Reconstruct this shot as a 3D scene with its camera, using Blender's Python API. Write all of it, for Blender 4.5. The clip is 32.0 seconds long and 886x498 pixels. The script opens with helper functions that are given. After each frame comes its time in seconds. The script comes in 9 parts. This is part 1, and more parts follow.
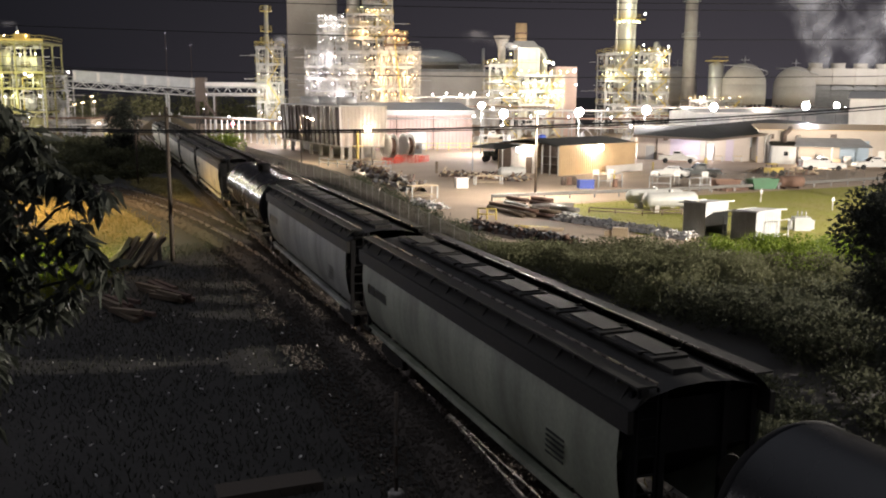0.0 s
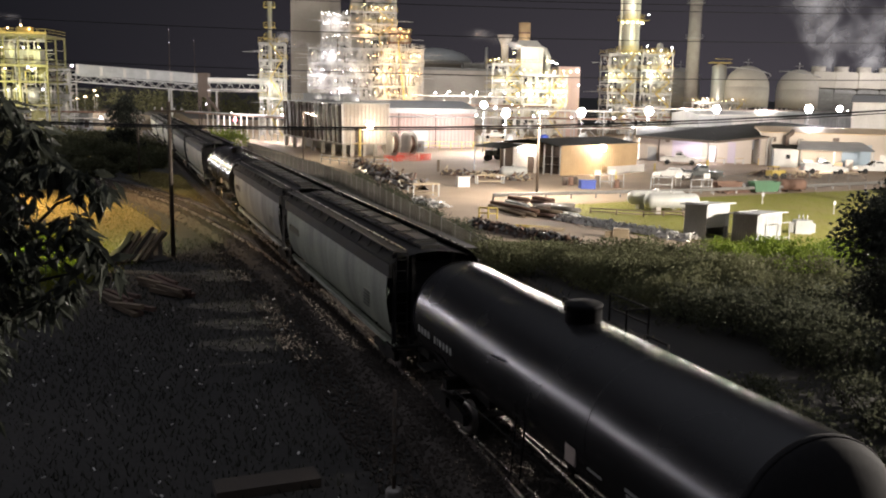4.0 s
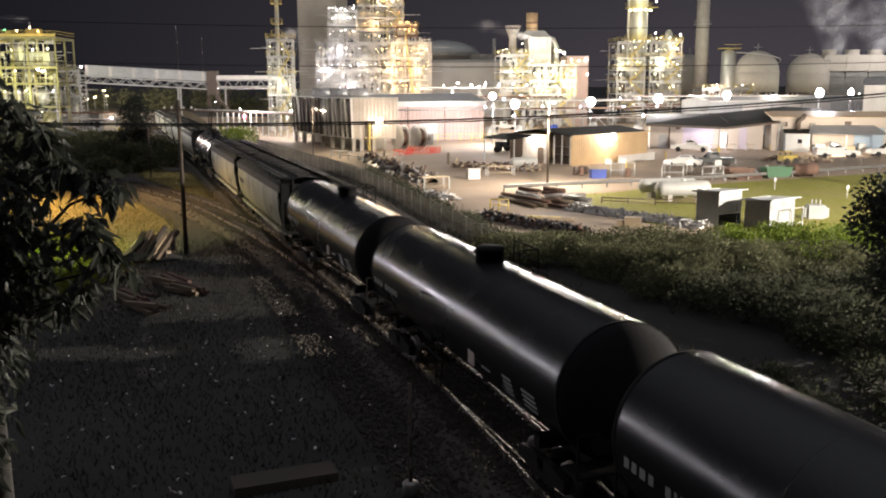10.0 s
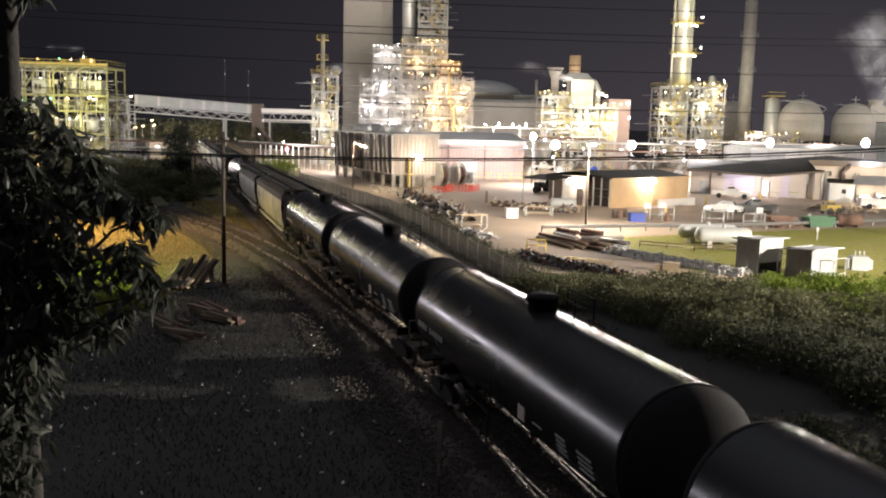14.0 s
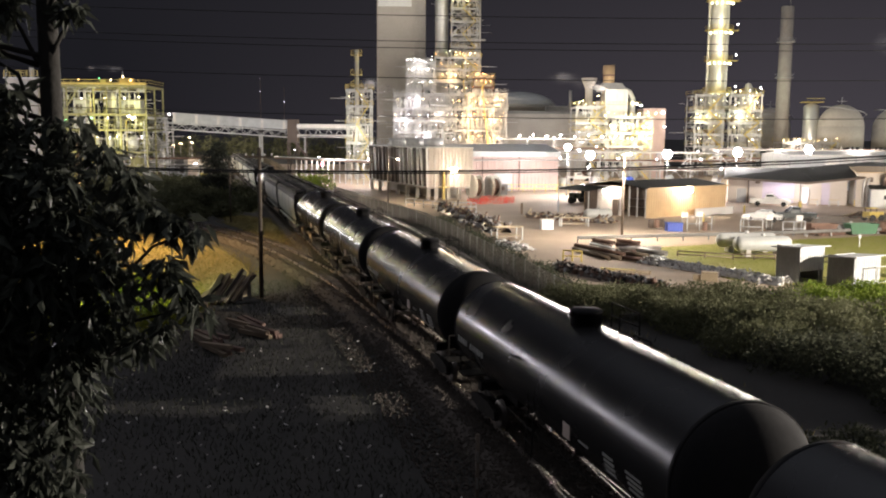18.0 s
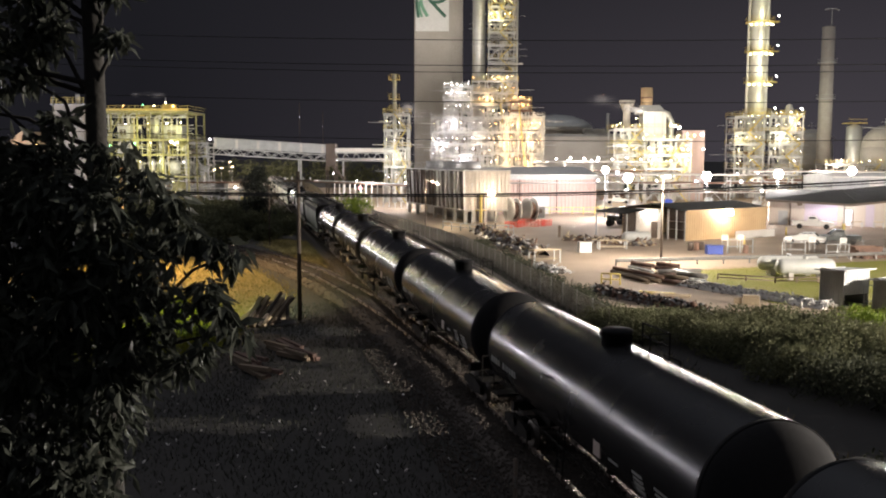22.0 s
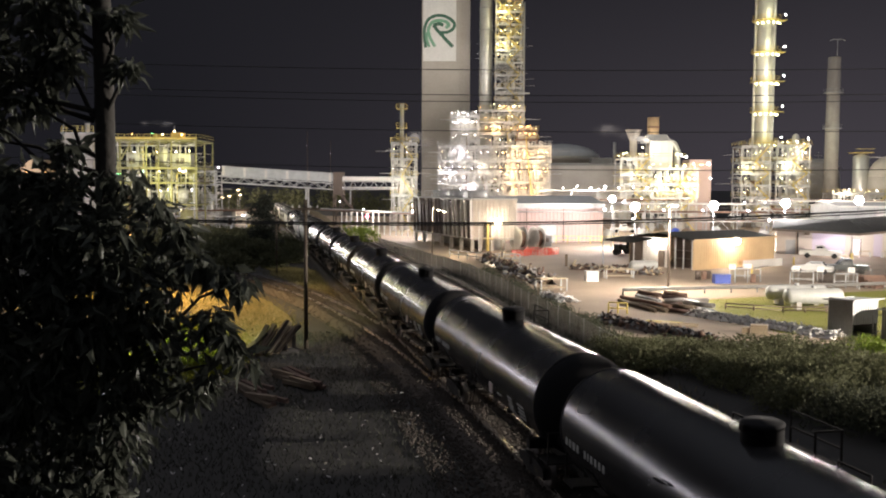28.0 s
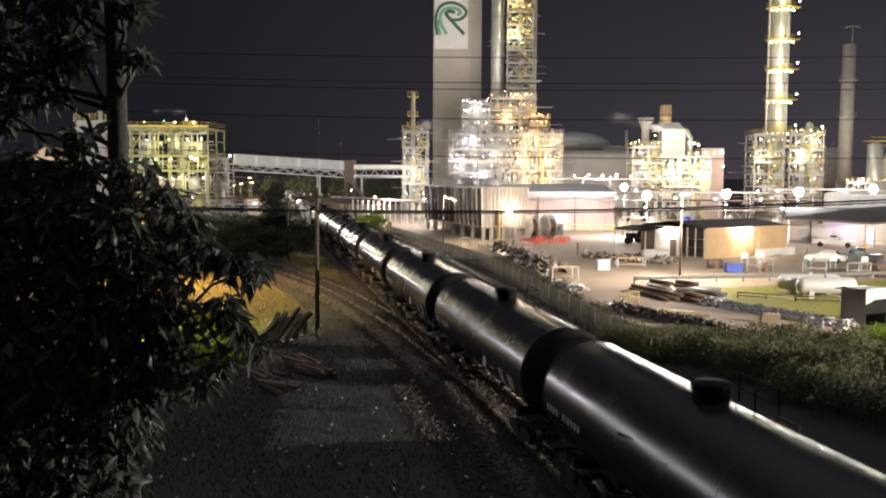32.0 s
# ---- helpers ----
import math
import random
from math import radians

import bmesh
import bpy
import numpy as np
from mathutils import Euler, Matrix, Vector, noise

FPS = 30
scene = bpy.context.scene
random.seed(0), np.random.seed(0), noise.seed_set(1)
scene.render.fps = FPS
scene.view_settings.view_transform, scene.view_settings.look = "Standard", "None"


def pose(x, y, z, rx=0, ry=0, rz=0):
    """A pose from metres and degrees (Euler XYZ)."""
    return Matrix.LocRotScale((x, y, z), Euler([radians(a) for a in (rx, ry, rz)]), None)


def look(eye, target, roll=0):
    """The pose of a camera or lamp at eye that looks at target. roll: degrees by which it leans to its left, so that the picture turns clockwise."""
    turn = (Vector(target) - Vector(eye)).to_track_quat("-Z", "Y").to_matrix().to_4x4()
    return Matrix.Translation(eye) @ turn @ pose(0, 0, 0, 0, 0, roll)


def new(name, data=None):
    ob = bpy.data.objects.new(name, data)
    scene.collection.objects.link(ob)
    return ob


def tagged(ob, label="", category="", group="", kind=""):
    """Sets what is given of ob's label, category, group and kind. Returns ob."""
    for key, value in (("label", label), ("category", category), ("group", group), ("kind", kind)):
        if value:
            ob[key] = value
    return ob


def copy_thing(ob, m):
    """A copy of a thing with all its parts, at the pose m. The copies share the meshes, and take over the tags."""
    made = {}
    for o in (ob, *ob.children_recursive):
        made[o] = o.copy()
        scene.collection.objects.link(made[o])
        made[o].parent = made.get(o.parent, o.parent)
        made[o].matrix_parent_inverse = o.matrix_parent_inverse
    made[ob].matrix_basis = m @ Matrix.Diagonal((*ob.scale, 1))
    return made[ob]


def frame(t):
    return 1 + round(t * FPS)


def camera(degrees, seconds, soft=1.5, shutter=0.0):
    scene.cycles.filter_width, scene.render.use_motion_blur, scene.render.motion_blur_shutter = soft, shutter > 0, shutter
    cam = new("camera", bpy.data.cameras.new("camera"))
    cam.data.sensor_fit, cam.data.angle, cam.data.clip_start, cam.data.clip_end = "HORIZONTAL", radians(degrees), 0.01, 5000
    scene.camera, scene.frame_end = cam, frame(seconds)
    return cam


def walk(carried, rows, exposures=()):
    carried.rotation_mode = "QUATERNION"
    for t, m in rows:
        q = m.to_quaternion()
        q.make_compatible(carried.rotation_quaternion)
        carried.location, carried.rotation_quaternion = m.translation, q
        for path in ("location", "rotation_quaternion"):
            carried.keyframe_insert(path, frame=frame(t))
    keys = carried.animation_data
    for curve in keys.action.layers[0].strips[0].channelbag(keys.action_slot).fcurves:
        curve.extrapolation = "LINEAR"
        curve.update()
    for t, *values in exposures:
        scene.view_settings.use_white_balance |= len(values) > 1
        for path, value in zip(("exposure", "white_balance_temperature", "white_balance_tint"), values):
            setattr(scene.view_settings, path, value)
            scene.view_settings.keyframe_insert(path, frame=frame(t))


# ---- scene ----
# The camera stands high above the tracks and swings slowly to its left.
cam = camera(52.72, 32.0, soft=2.0)
walk(cam, [
    (0, pose(-0.03, 0.05, 9.91, 80.19, -0.39, -5.75)),
    (0.5, pose(-0.03, 0.05, 9.91, 80.17, -0.44, -5.72)),
    (1, pose(-0.03, 0.05, 9.91, 80.23, -0.30, -5.73)),
    (1.5, pose(-0.03, 0.05, 9.91, 80.21, -0.23, -5.74)),
    (2, pose(-0.03, 0.05, 9.91, 80.20, -0.23, -5.79)),
    (2.5, pose(-0.03, 0.05, 9.91, 80.20, -0.59, -5.73)),
    (3, pose(-0.03, 0.05, 9.91, 80.18, -0.88, -5.66)),
    (3.5, pose(-0.03, 0.05, 9.91, 80.14, -1.14, -5.59)),
    (5.5, pose(-0.03, 0.05, 9.91, 79.96, -0.86, -5.51)),
    (6, pose(-0.03, 0.05, 9.91, 79.89, -0.77, -5.50)),
    (6.5, pose(-0.03, 0.05, 9.91, 79.81, -0.73, -5.49)),
    (7, pose(-0.03, 0.05, 9.91, 79.76, -0.47, -5.46)),
    (7.5, pose(-0.03, 0.05, 9.91, 79.72, -0.29, -5.43)),
    (8, pose(-0.03, 0.05, 9.91, 79.71, -0.16, -5.41)),
    (8.5, pose(-0.03, 0.05, 9.91, 79.70, 0.00, -5.37)),
    (9, pose(-0.03, 0.05, 9.91, 79.65, -0.22, -5.28)),
    (9.5, pose(-0.03, 0.05, 9.91, 79.60, -0.20, -5.18)),
    (10, pose(-0.03, 0.05, 9.91, 79.62, 0.20, -5.05)),
    (10.5, pose(-0.03, 0.05, 9.91, 79.86, -0.13, -4.57)),
    (11, pose(-0.03, 0.05, 9.91, 80.57, -0.21, -4.08)),
    (11.5, pose(-0.03, 0.05, 9.91, 80.98, -0.10, -3.85)),
    (12, pose(-0.03, 0.05, 9.91, 81.29, -0.01, -3.67)),
    (12.5, pose(-0.03, 0.05, 9.91, 81.64, -0.22, -3.43)),
    (13, pose(-0.03, 0.05, 9.91, 81.82, -1.95, -2.95)),
    (13.5, pose(-0.03, 0.05, 9.91, 81.89, -1.82, -2.70)),
    (14, pose(-0.03, 0.05, 9.91, 82.00, -1.45, -2.44)),
    (14.5, pose(-0.03, 0.05, 9.91, 82.09, -1.25, -2.21)),
    (16.5, pose(-0.03, 0.05, 9.91, 82.92, -1.26, -1.01)),
    (17, pose(-0.03, 0.05, 9.91, 82.75, -1.02, -0.66)),
    (17.5, pose(-0.03, 0.05, 9.91, 82.70, -0.95, -0.40)),
    (18, pose(-0.03, 0.05, 9.91, 82.76, -0.46, -0.28)),
    (18.5, pose(-0.03, 0.05, 9.91, 82.86, -0.07, -0.19)),
    (19, pose(-0.03, 0.05, 9.91, 82.94, -0.00, 0.02)),
    (19.5, pose(-0.03, 0.05, 9.91, 82.98, 0.11, 0.24)),
    (20, pose(-0.03, 0.05, 9.91, 83.03, 0.56, 0.62)),
    (20.5, pose(-0.03, 0.05, 9.91, 83.77, 0.76, 0.91)),
    (21, pose(-0.03, 0.05, 9.91, 84.01, -0.54, 1.56)),
    (21.5, pose(-0.03, 0.05, 9.91, 84.09, -0.23, 1.85)),
    (22, pose(-0.03, 0.05, 9.91, 84.22, -0.17, 2.09)),
    (22.5, pose(-0.03, 0.05, 9.91, 84.39, 0.19, 2.30)),
    (23, pose(-0.03, 0.05, 9.91, 84.53, 0.24, 2.57)),
    (23.5, pose(-0.03, 0.05, 9.91, 84.63, -0.89, 2.91)),
    (24, pose(-0.03, 0.05, 9.91, 84.77, -1.29, 3.15)),
    (24.5, pose(-0.03, 0.05, 9.91, 84.91, -1.09, 3.36)),
    (25, pose(-0.03, 0.05, 9.91, 85.08, -0.86, 3.54)),
    (25.5, pose(-0.03, 0.05, 9.91, 85.29, -0.63, 3.60)),
    (27.5, pose(-0.03, 0.05, 9.91, 85.90, -0.49, 2.44)),
    (28, pose(-0.03, 0.05, 9.91, 86.04, -0.29, 2.53)),
    (28.5, pose(-0.03, 0.05, 9.91, 86.11, -0.31, 2.68)),
    (29, pose(-0.03, 0.05, 9.91, 85.84, -0.41, 2.81)),
    (29.5, pose(-0.03, 0.05, 9.91, 85.31, -0.60, 2.94)),
    (30, pose(-0.03, 0.05, 9.91, 85.00, -0.50, 3.01)),
    (30.5, pose(-0.03, 0.05, 9.91, 85.02, -0.21, 3.05)),
    (31, pose(-0.03, 0.05, 9.91, 85.13, 0.22, 3.11)),
    (31.5, pose(-0.03, 0.05, 9.91, 85.21, -0.42, 3.25)),
    (32, pose(-0.03, 0.05, 9.91, 85.28, -0.35, 3.25)),
])

# ---- night sky and lamps ----
world = bpy.data.worlds.new("night_sky")
scene.world = world
world.use_nodes = True
_n, _l = world.node_tree.nodes, world.node_tree.links
_bg = _n["Background"]
_tc, _sep, _ramp = _n.new("ShaderNodeTexCoord"), _n.new("ShaderNodeSeparateXYZ"), _n.new("ShaderNodeValToRGB")
_l.new(_tc.outputs["Generated"], _sep.inputs[0])
_l.new(_sep.outputs["Z"], _ramp.inputs[0])
_ramp.color_ramp.elements[0].position, _ramp.color_ramp.elements[0].color = 0.0, (0.0072, 0.007, 0.009, 1)
_ramp.color_ramp.elements[1].position, _ramp.color_ramp.elements[1].color = 0.4, (0.0066, 0.0066, 0.0082, 1)
_top = _ramp.color_ramp.elements.new(1.0)
_top.color = (0.2, 0.205, 0.235, 1)
# the plant's own glow in the night sky above it
_side, _low, _prod, _sum = _n.new("ShaderNodeMapRange"), _n.new("ShaderNodeMapRange"), _n.new("ShaderNodeMath"), _n.new("ShaderNodeMixRGB")
_side.inputs["From Min"].default_value, _side.inputs["From Max"].default_value = -0.35, 0.35
_low.inputs["From Min"].default_value, _low.inputs["From Max"].default_value = 0.3, 0.0
_prod.operation = "MULTIPLY"
_l.new(_sep.outputs["X"], _side.inputs["Value"])
_l.new(_sep.outputs["Z"], _low.inputs["Value"])
_l.new(_side.outputs[0], _prod.inputs[0])
_l.new(_low.outputs[0], _prod.inputs[1])
_sum.blend_type = "ADD"
_sum.inputs[2].default_value = (0.028, 0.024, 0.028, 1)
_l.new(_prod.outputs[0], _sum.inputs[0])
_l.new(_ramp.outputs[0], _sum.inputs[1])
_l.new(_sum.outputs[0], _bg.inputs[0])
_bg.inputs[1].default_value = 1.0

scene.view_settings.exposure = 0.75


def point_lamp(x, y, z, watts, color=(1, 0.93, 0.8), size=0.4):
    data = bpy.data.lights.new("lamp_light", "POINT")
    data.energy, data.color, data.shadow_soft_size = watts, color, size
    ob = new("lamp_light", data)
    ob.location = (x, y, z)
    return ob


def spot_lamp(eye, target, watts, color=(1, 0.93, 0.8), angle=120, size=0.4):
    data = bpy.data.lights.new("flood_light", "SPOT")
    data.energy, data.color, data.shadow_soft_size = watts, color, size
    data.spot_size, data.spot_blend = radians(angle), 0.6
    ob = new("flood_light", data)
    ob.matrix_world = look(eye, target)
    return ob


WHITE, WARM, SODIUM, GREENISH = (1, 0.94, 0.95), (1, 0.86, 0.72), (1, 0.66, 0.34), (0.98, 1.0, 0.78)
LIMEYELLOW = (0.96, 0.94, 0.36)
COOL, YARDLIGHT, LIMELIGHT = (0.95, 0.9, 1.0), (1, 0.9, 0.8), (1.0, 0.95, 0.6)
# floodlights over the yard, in front of the plant
for _x, _y, _z, _w in ((4.6, 146.0, 6.5, 600), (21.5, 150, 8.1, 4000), (25.3, 150, 6.8, 9000), (38.2, 150, 7.1, 12000), (49.9, 150, 7.5, 6500), (63.4, 154, 9.6, 1800), (78.3, 150, 9.6, 4000)):
    point_lamp(_x, _y - 2.0, _z, _w, WHITE)
# lamp pole on the yard, and an unseen lamp added beyond its right-hand edge
point_lamp(18.2, 86.0, 8.0, 8000, YARDLIGHT, 0.3)
point_lamp(62, 35, 12.0, 190000, YARDLIGHT, 0.3)
point_lamp(31.4, 112.0, 3.3, 700, WARM, 0.3)
point_lamp(21.4, 113.0, 3.0, 260, WARM, 0.2)
point_lamp(2.9, 137.2, 4.6, 420, WARM, 0.2)
point_lamp(-6.0, 127.2, 6.4, 2200, (1, 0.84, 0.6), 0.2)
# fill lights without fixtures, added before the workshop and its wing
point_lamp(52.0, 131.0, 3.4, 900, COOL, 0.3)
point_lamp(66.0, 121.5, 2.6, 1400, WARM, 0.3)
# process units' glow, with added fill before the silo, domes and cooling cells
for _x, _y, _z, _w, _c in (
    (-9, 230, 13.6, 4500, COOL), (-3, 230, 9, 4500, COOL), (-6, 231, 18.6, 4500, COOL), (0, 231, 15, 3500, WARM), (-5, 231, 27, 2500, WHITE),
    (8, 230, 9.2, 4500, SODIUM), (14, 230, 9.2, 4500, SODIUM), (7, 230, 14, 5500, SODIUM), (14, 230, 14, 5500, SODIUM), (9, 230, 18.8, 5500, SODIUM), (15, 231, 18.8, 4500, SODIUM), (3, 234, 25, 5000, SODIUM), (11, 231, 25.4, 2200, SODIUM), (6, 234, 31.4, 4000, WARM), (5, 244, 48, 5000, LIMELIGHT), (5, 244, 57, 5000, LIMELIGHT), (0, 243, 39, 1500, WHITE),
    (-16, 240, 16, 3000, WHITE), (-18, 238, 42, 4000, WHITE), (42, 209, 9.6, 5000, LIMELIGHT), (48, 209, 9.6, 5000, LIMELIGHT), (44, 209, 13, 5000, LIMELIGHT), (40, 211, 20, 3500, WARM), (35, 210, 14, 2000, GREENISH), (51, 210, 13, 2500, WARM),
    (66, 226, 15, 4500, LIMELIGHT), (76, 227, 15.4, 5000, GREENISH), (80, 227, 19, 4000, WARM), (72, 231, 23.5, 2600, LIMELIGHT), (72, 231, 31.5, 2600, LIMELIGHT), (72, 231, 39.2, 2600, LIMELIGHT), (72, 231, 46.6, 2600, LIMELIGHT), (72, 231, 54.6, 2600, LIMELIGHT),
    (98, 243, 9, 9000, WARM), (93, 250, 24, 6000, GREENISH), (-75, 192, 16.4, 2200, LIMEYELLOW), (-66, 192, 16.4, 2200, LIMEYELLOW), (-72, 192, 12, 2000, LIMEYELLOW), (-65, 192, 12.2, 2200, LIMEYELLOW), (-79, 192, 8, 1400, LIMEYELLOW), (-69, 192, 8, 2200, LIMEYELLOW), (-70, 198, 16.8, 1500, LIMEYELLOW),
    (-18, 194, 10, 3000, GREENISH), (120, 236, 10, 6000, GREENISH), (150, 236, 22, 60000, WHITE), (30, 172, 6, 5000, WHITE), (48, 174, 6, 5000, WHITE), (58, 182, 8, 4000, WHITE), (33, 280, 10, 20000, WHITE), (10, 285, 24, 7000, WHITE)):
    point_lamp(_x, _y, _z, _w * 0.18, _c, 1.4)
# frontal fill added for the process units, partly where the racks' white lamps hang
for _x, _y, _z, _w in ((-8, 203, 9, 5000), (6, 199, 12, 5000), (22, 199, 11, 5500), (36, 196, 11, 2600), (52, 190, 10, 5000), (70, 188, 10, 10000), (88, 188, 10, 8000)):
    point_lamp(_x, _y, _z, _w, YARDLIGHT, 1.0)
# added lights for unseen plant to the left, placed by the tanks' highlights
for _x, _y, _z, _w in ((-110, 170, 12, 20000), (-128, 142, 10, 16000), (-140, 116, 9, 14000), (-148, 88, 9, 14000)):
    point_lamp(_x, _y, _z, _w, COOL, 5.0)
# unseen amber street lamp, added behind the tree over the siding's mown patch
spot_lamp((-31, 74, 9.4), (-28, 73, 0), 23000, (1, 0.64, 0.26), 132, 0.25)
point_lamp(-61.5, 177.0, 5.0, 6000, WHITE, 2.5)
point_lamp(-70.0, 241, 10.5, 6000, WARM, 0.5)
# the next two have no fixtures, added to brighten the far ground
point_lamp(-85.0, 300, 12, 22000, WARM, 0.5)
point_lamp(-98.0, 350, 12, 26000, WARM, 0.5)
point_lamp(-58.3, 238, 8.4, 4000, WARM, 0.5)
point_lamp(-24.5, 184, 5.2, 4500, WHITE, 0.4)
point_lamp(-13.5, 172, 5.2, 3500, WHITE, 0.4)
# unseen greenish lamp added to light the weeds by the tree
spot_lamp((-19.6, 47.4, 5.0), (-18.4, 53.0, 0), 9000, (0.86, 1.0, 0.45), 84, 0.2)

# ---- materials ----
def material(name, color, rough=0.7, metal=0.0, dark=None, scale=1.2, fine=14.0, bump=0.2, vary=0.12, stains=0.5, streak=1.0):
    """A surface with stains at one scale and grain at another, in metres."""
    m = bpy.data.materials.new(name)
    m.use_nodes = True
    n, l = m.node_tree.nodes, m.node_tree.links
    b = n["Principled BSDF"]
    dark = dark or tuple(c * 0.55 for c in color)
    geo, big, grain = n.new("ShaderNodeTexCoord"), n.new("ShaderNodeTexNoise"), n.new("ShaderNodeTexNoise")
    big.inputs["Scale"].default_value, big.inputs["Detail"].default_value = scale, 6
    grain.inputs["Scale"].default_value, grain.inputs["Detail"].default_value = fine, 5
    run = n.new("ShaderNodeMapping")
    run.inputs["Scale"].default_value = (1, 1, streak)
    l.new(geo.outputs["Object"], run.inputs["Vector"])
    l.new(run.outputs[0], big.inputs["Vector"])
    l.new(geo.outputs["Object"], grain.inputs["Vector"])
    ramp = n.new("ShaderNodeValToRGB")
    ramp.color_ramp.elements[0].position, ramp.color_ramp.elements[1].position = 0.32, 0.68
    ramp.color_ramp.elements[0].color, ramp.color_ramp.elements[1].color = (*dark, 1), (*color, 1)
    l.new(big.outputs["Fac"], ramp.inputs[0])
    mix = n.new("ShaderNodeMixRGB")
    mix.inputs[0].default_value, mix.inputs[1].default_value = stains, (*color, 1)
    l.new(ramp.outputs[0], mix.inputs[2])
    info, hsv, mr, add = n.new("ShaderNodeObjectInfo"), n.new("ShaderNodeHueSaturation"), n.new("ShaderNodeMapRange"), n.new("ShaderNodeMath")
    mr.inputs["To Min"].default_value, mr.inputs["To Max"].default_value = 1 - vary, 1 + vary
    l.new(info.outputs["Random"], mr.inputs["Value"])
    g2 = n.new("ShaderNodeMapRange")
    g2.inputs["To Min"].default_value, g2.inputs["To Max"].default_value = -0.25, 0.25
    l.new(grain.outputs["Fac"], g2.inputs["Value"])
    add.operation = "ADD"
    l.new(mr.outputs[0], add.inputs[0])
    l.new(g2.outputs[0], add.inputs[1])
    l.new(mix.outputs[0], hsv.inputs["Color"])
    l.new(add.outputs[0], hsv.inputs["Value"])
    l.new(hsv.outputs[0], b.inputs["Base Color"])
    rr = n.new("ShaderNodeMapRange")
    rr.inputs["To Min"].default_value, rr.inputs["To Max"].default_value = max(0.03, rough - 0.1), min(1, rough + 0.1)
    l.new(big.outputs["Fac"], rr.inputs["Value"])
    l.new(rr.outputs[0], b.inputs["Roughness"])
    b.inputs["Metallic"].default_value = metal
    if bump:
        bp = n.new("ShaderNodeBump")
        bp.inputs["Strength"].default_value, bp.inputs["Distance"].default_value = bump, 0.02
        l.new(grain.outputs["Fac"], bp.inputs["Height"])
        l.new(bp.outputs[0], b.inputs["Normal"])
    return m


def glow(name, color, strength):
    m = bpy.data.materials.new(name)
    m.use_nodes = True
    b = m.node_tree.nodes["Principled BSDF"]
    b.inputs["Base Color"].default_value = (*color, 1)
    b.inputs["Emission Color"].default_value, b.inputs["Emission Strength"].default_value = (*color, 1), strength
    m.cycles.emission_sampling = "NONE"
    return m


def leafy(name, color, dark, gloss=0.45, spread=0.35):
    m = material(name, color, gloss, 0, dark, 0.9, 6.0, 0.0, 0.15, 0.8)
    n, l = m.node_tree.nodes, m.node_tree.links
    b = n["Principled BSDF"]
    geo = n.new("ShaderNodeNewGeometry")
    mr = n.new("ShaderNodeMapRange")
    mr.inputs["To Min"].default_value, mr.inputs["To Max"].default_value = 0.95 - spread, 0.95 + spread
    l.new(geo.outputs["Random Per Island"], mr.inputs["Value"])
    mul = n.new("ShaderNodeMixRGB")
    mul.blend_type, mul.inputs[0].default_value = "MULTIPLY", 1.0
    l.new(b.inputs["Base Color"].links[0].from_socket, mul.inputs[1])
    l.new(mr.outputs[0], mul.inputs[2])
    l.new(mul.outputs[0], b.inputs["Base Color"])
    b.inputs["Specular IOR Level"].default_value = 0.1
    tr, mx, out = n.new("ShaderNodeBsdfTranslucent"), n.new("ShaderNodeMixShader"), n["Material Output"]
    l.new(mul.outputs[0], tr.inputs[0])
    mx.inputs[0].default_value = 0.3
    l.new(b.outputs[0], mx.inputs[1])
    l.new(tr.outputs[0], mx.inputs[2])
    l.new(mx.outputs[0], out.inputs[0])
    return m


TANK_BLACK = material("black_tank_paint", (0.015, 0.015, 0.016), 0.25, 0.0, (0.022, 0.021, 0.02), 0.5, 9, 0.02, 0.1, 0.6)
MATT_BLACK = material("matt_black", (0.014, 0.014, 0.015), 0.85, 0.0, (0.02, 0.018, 0.017), 0.5, 9, 0.08, 0.1, 0.6)
UNDER = material("grimy_running_gear", (0.02, 0.018, 0.016), 0.85, 0.0, (0.02, 0.018, 0.016), 2, 20, 0.3)
WHEEL_STEEL = material("worn_wheel_steel", (0.16, 0.145, 0.13), 0.45, 0.7, (0.06, 0.045, 0.035), 3, 20, 0.1)
for _m in (MATT_BLACK, UNDER):
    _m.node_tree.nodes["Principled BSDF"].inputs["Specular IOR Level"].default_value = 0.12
HOPPER_GREY = material("pale_grey_hopper_paint", (0.42, 0.43, 0.38), 0.6, 0, (0.16, 0.16, 0.14), 0.9, 8, 0.08, 0.1, 0.85, 0.22)
HOPPER_CREAM = material("cream_hopper_paint", (0.55, 0.53, 0.4), 0.6, 0, (0.3, 0.28, 0.21), 0.9, 8, 0.08, 0.1, 0.75, 0.22)
HOPPER_GREEN = material("green_hopper_paint", (0.36, 0.385, 0.29), 0.6, 0, (0.14, 0.15, 0.115), 0.9, 8, 0.08, 0.08, 0.85, 0.22)
# shade of the upward-facing hopper roof is put into this dark colour
ROOF_SHADED = material("shaded_hopper_roof", (0.05, 0.048, 0.044), 0.55, 0.1, (0.03, 0.029, 0.027), 0.8, 10, 0.15)
ROOF_SHADED.node_tree.nodes["Principled BSDF"].inputs["Specular IOR Level"].default_value = 0.12
MARKING = material("grimy_stencil_paint", (0.3, 0.3, 0.27), 0.6, 0, (0.3, 0.3, 0.28), 3, 30, 0.0)
PLACARD = material("pale_placard", (0.6, 0.5, 0.42), 0.6, 0, (0.4, 0.3, 0.26), 3, 30, 0.0)
RAIL = material("rail_steel", (0.42, 0.38, 0.35), 0.28, 0.9, (0.16, 0.11, 0.08), 2.5, 20, 0.1)
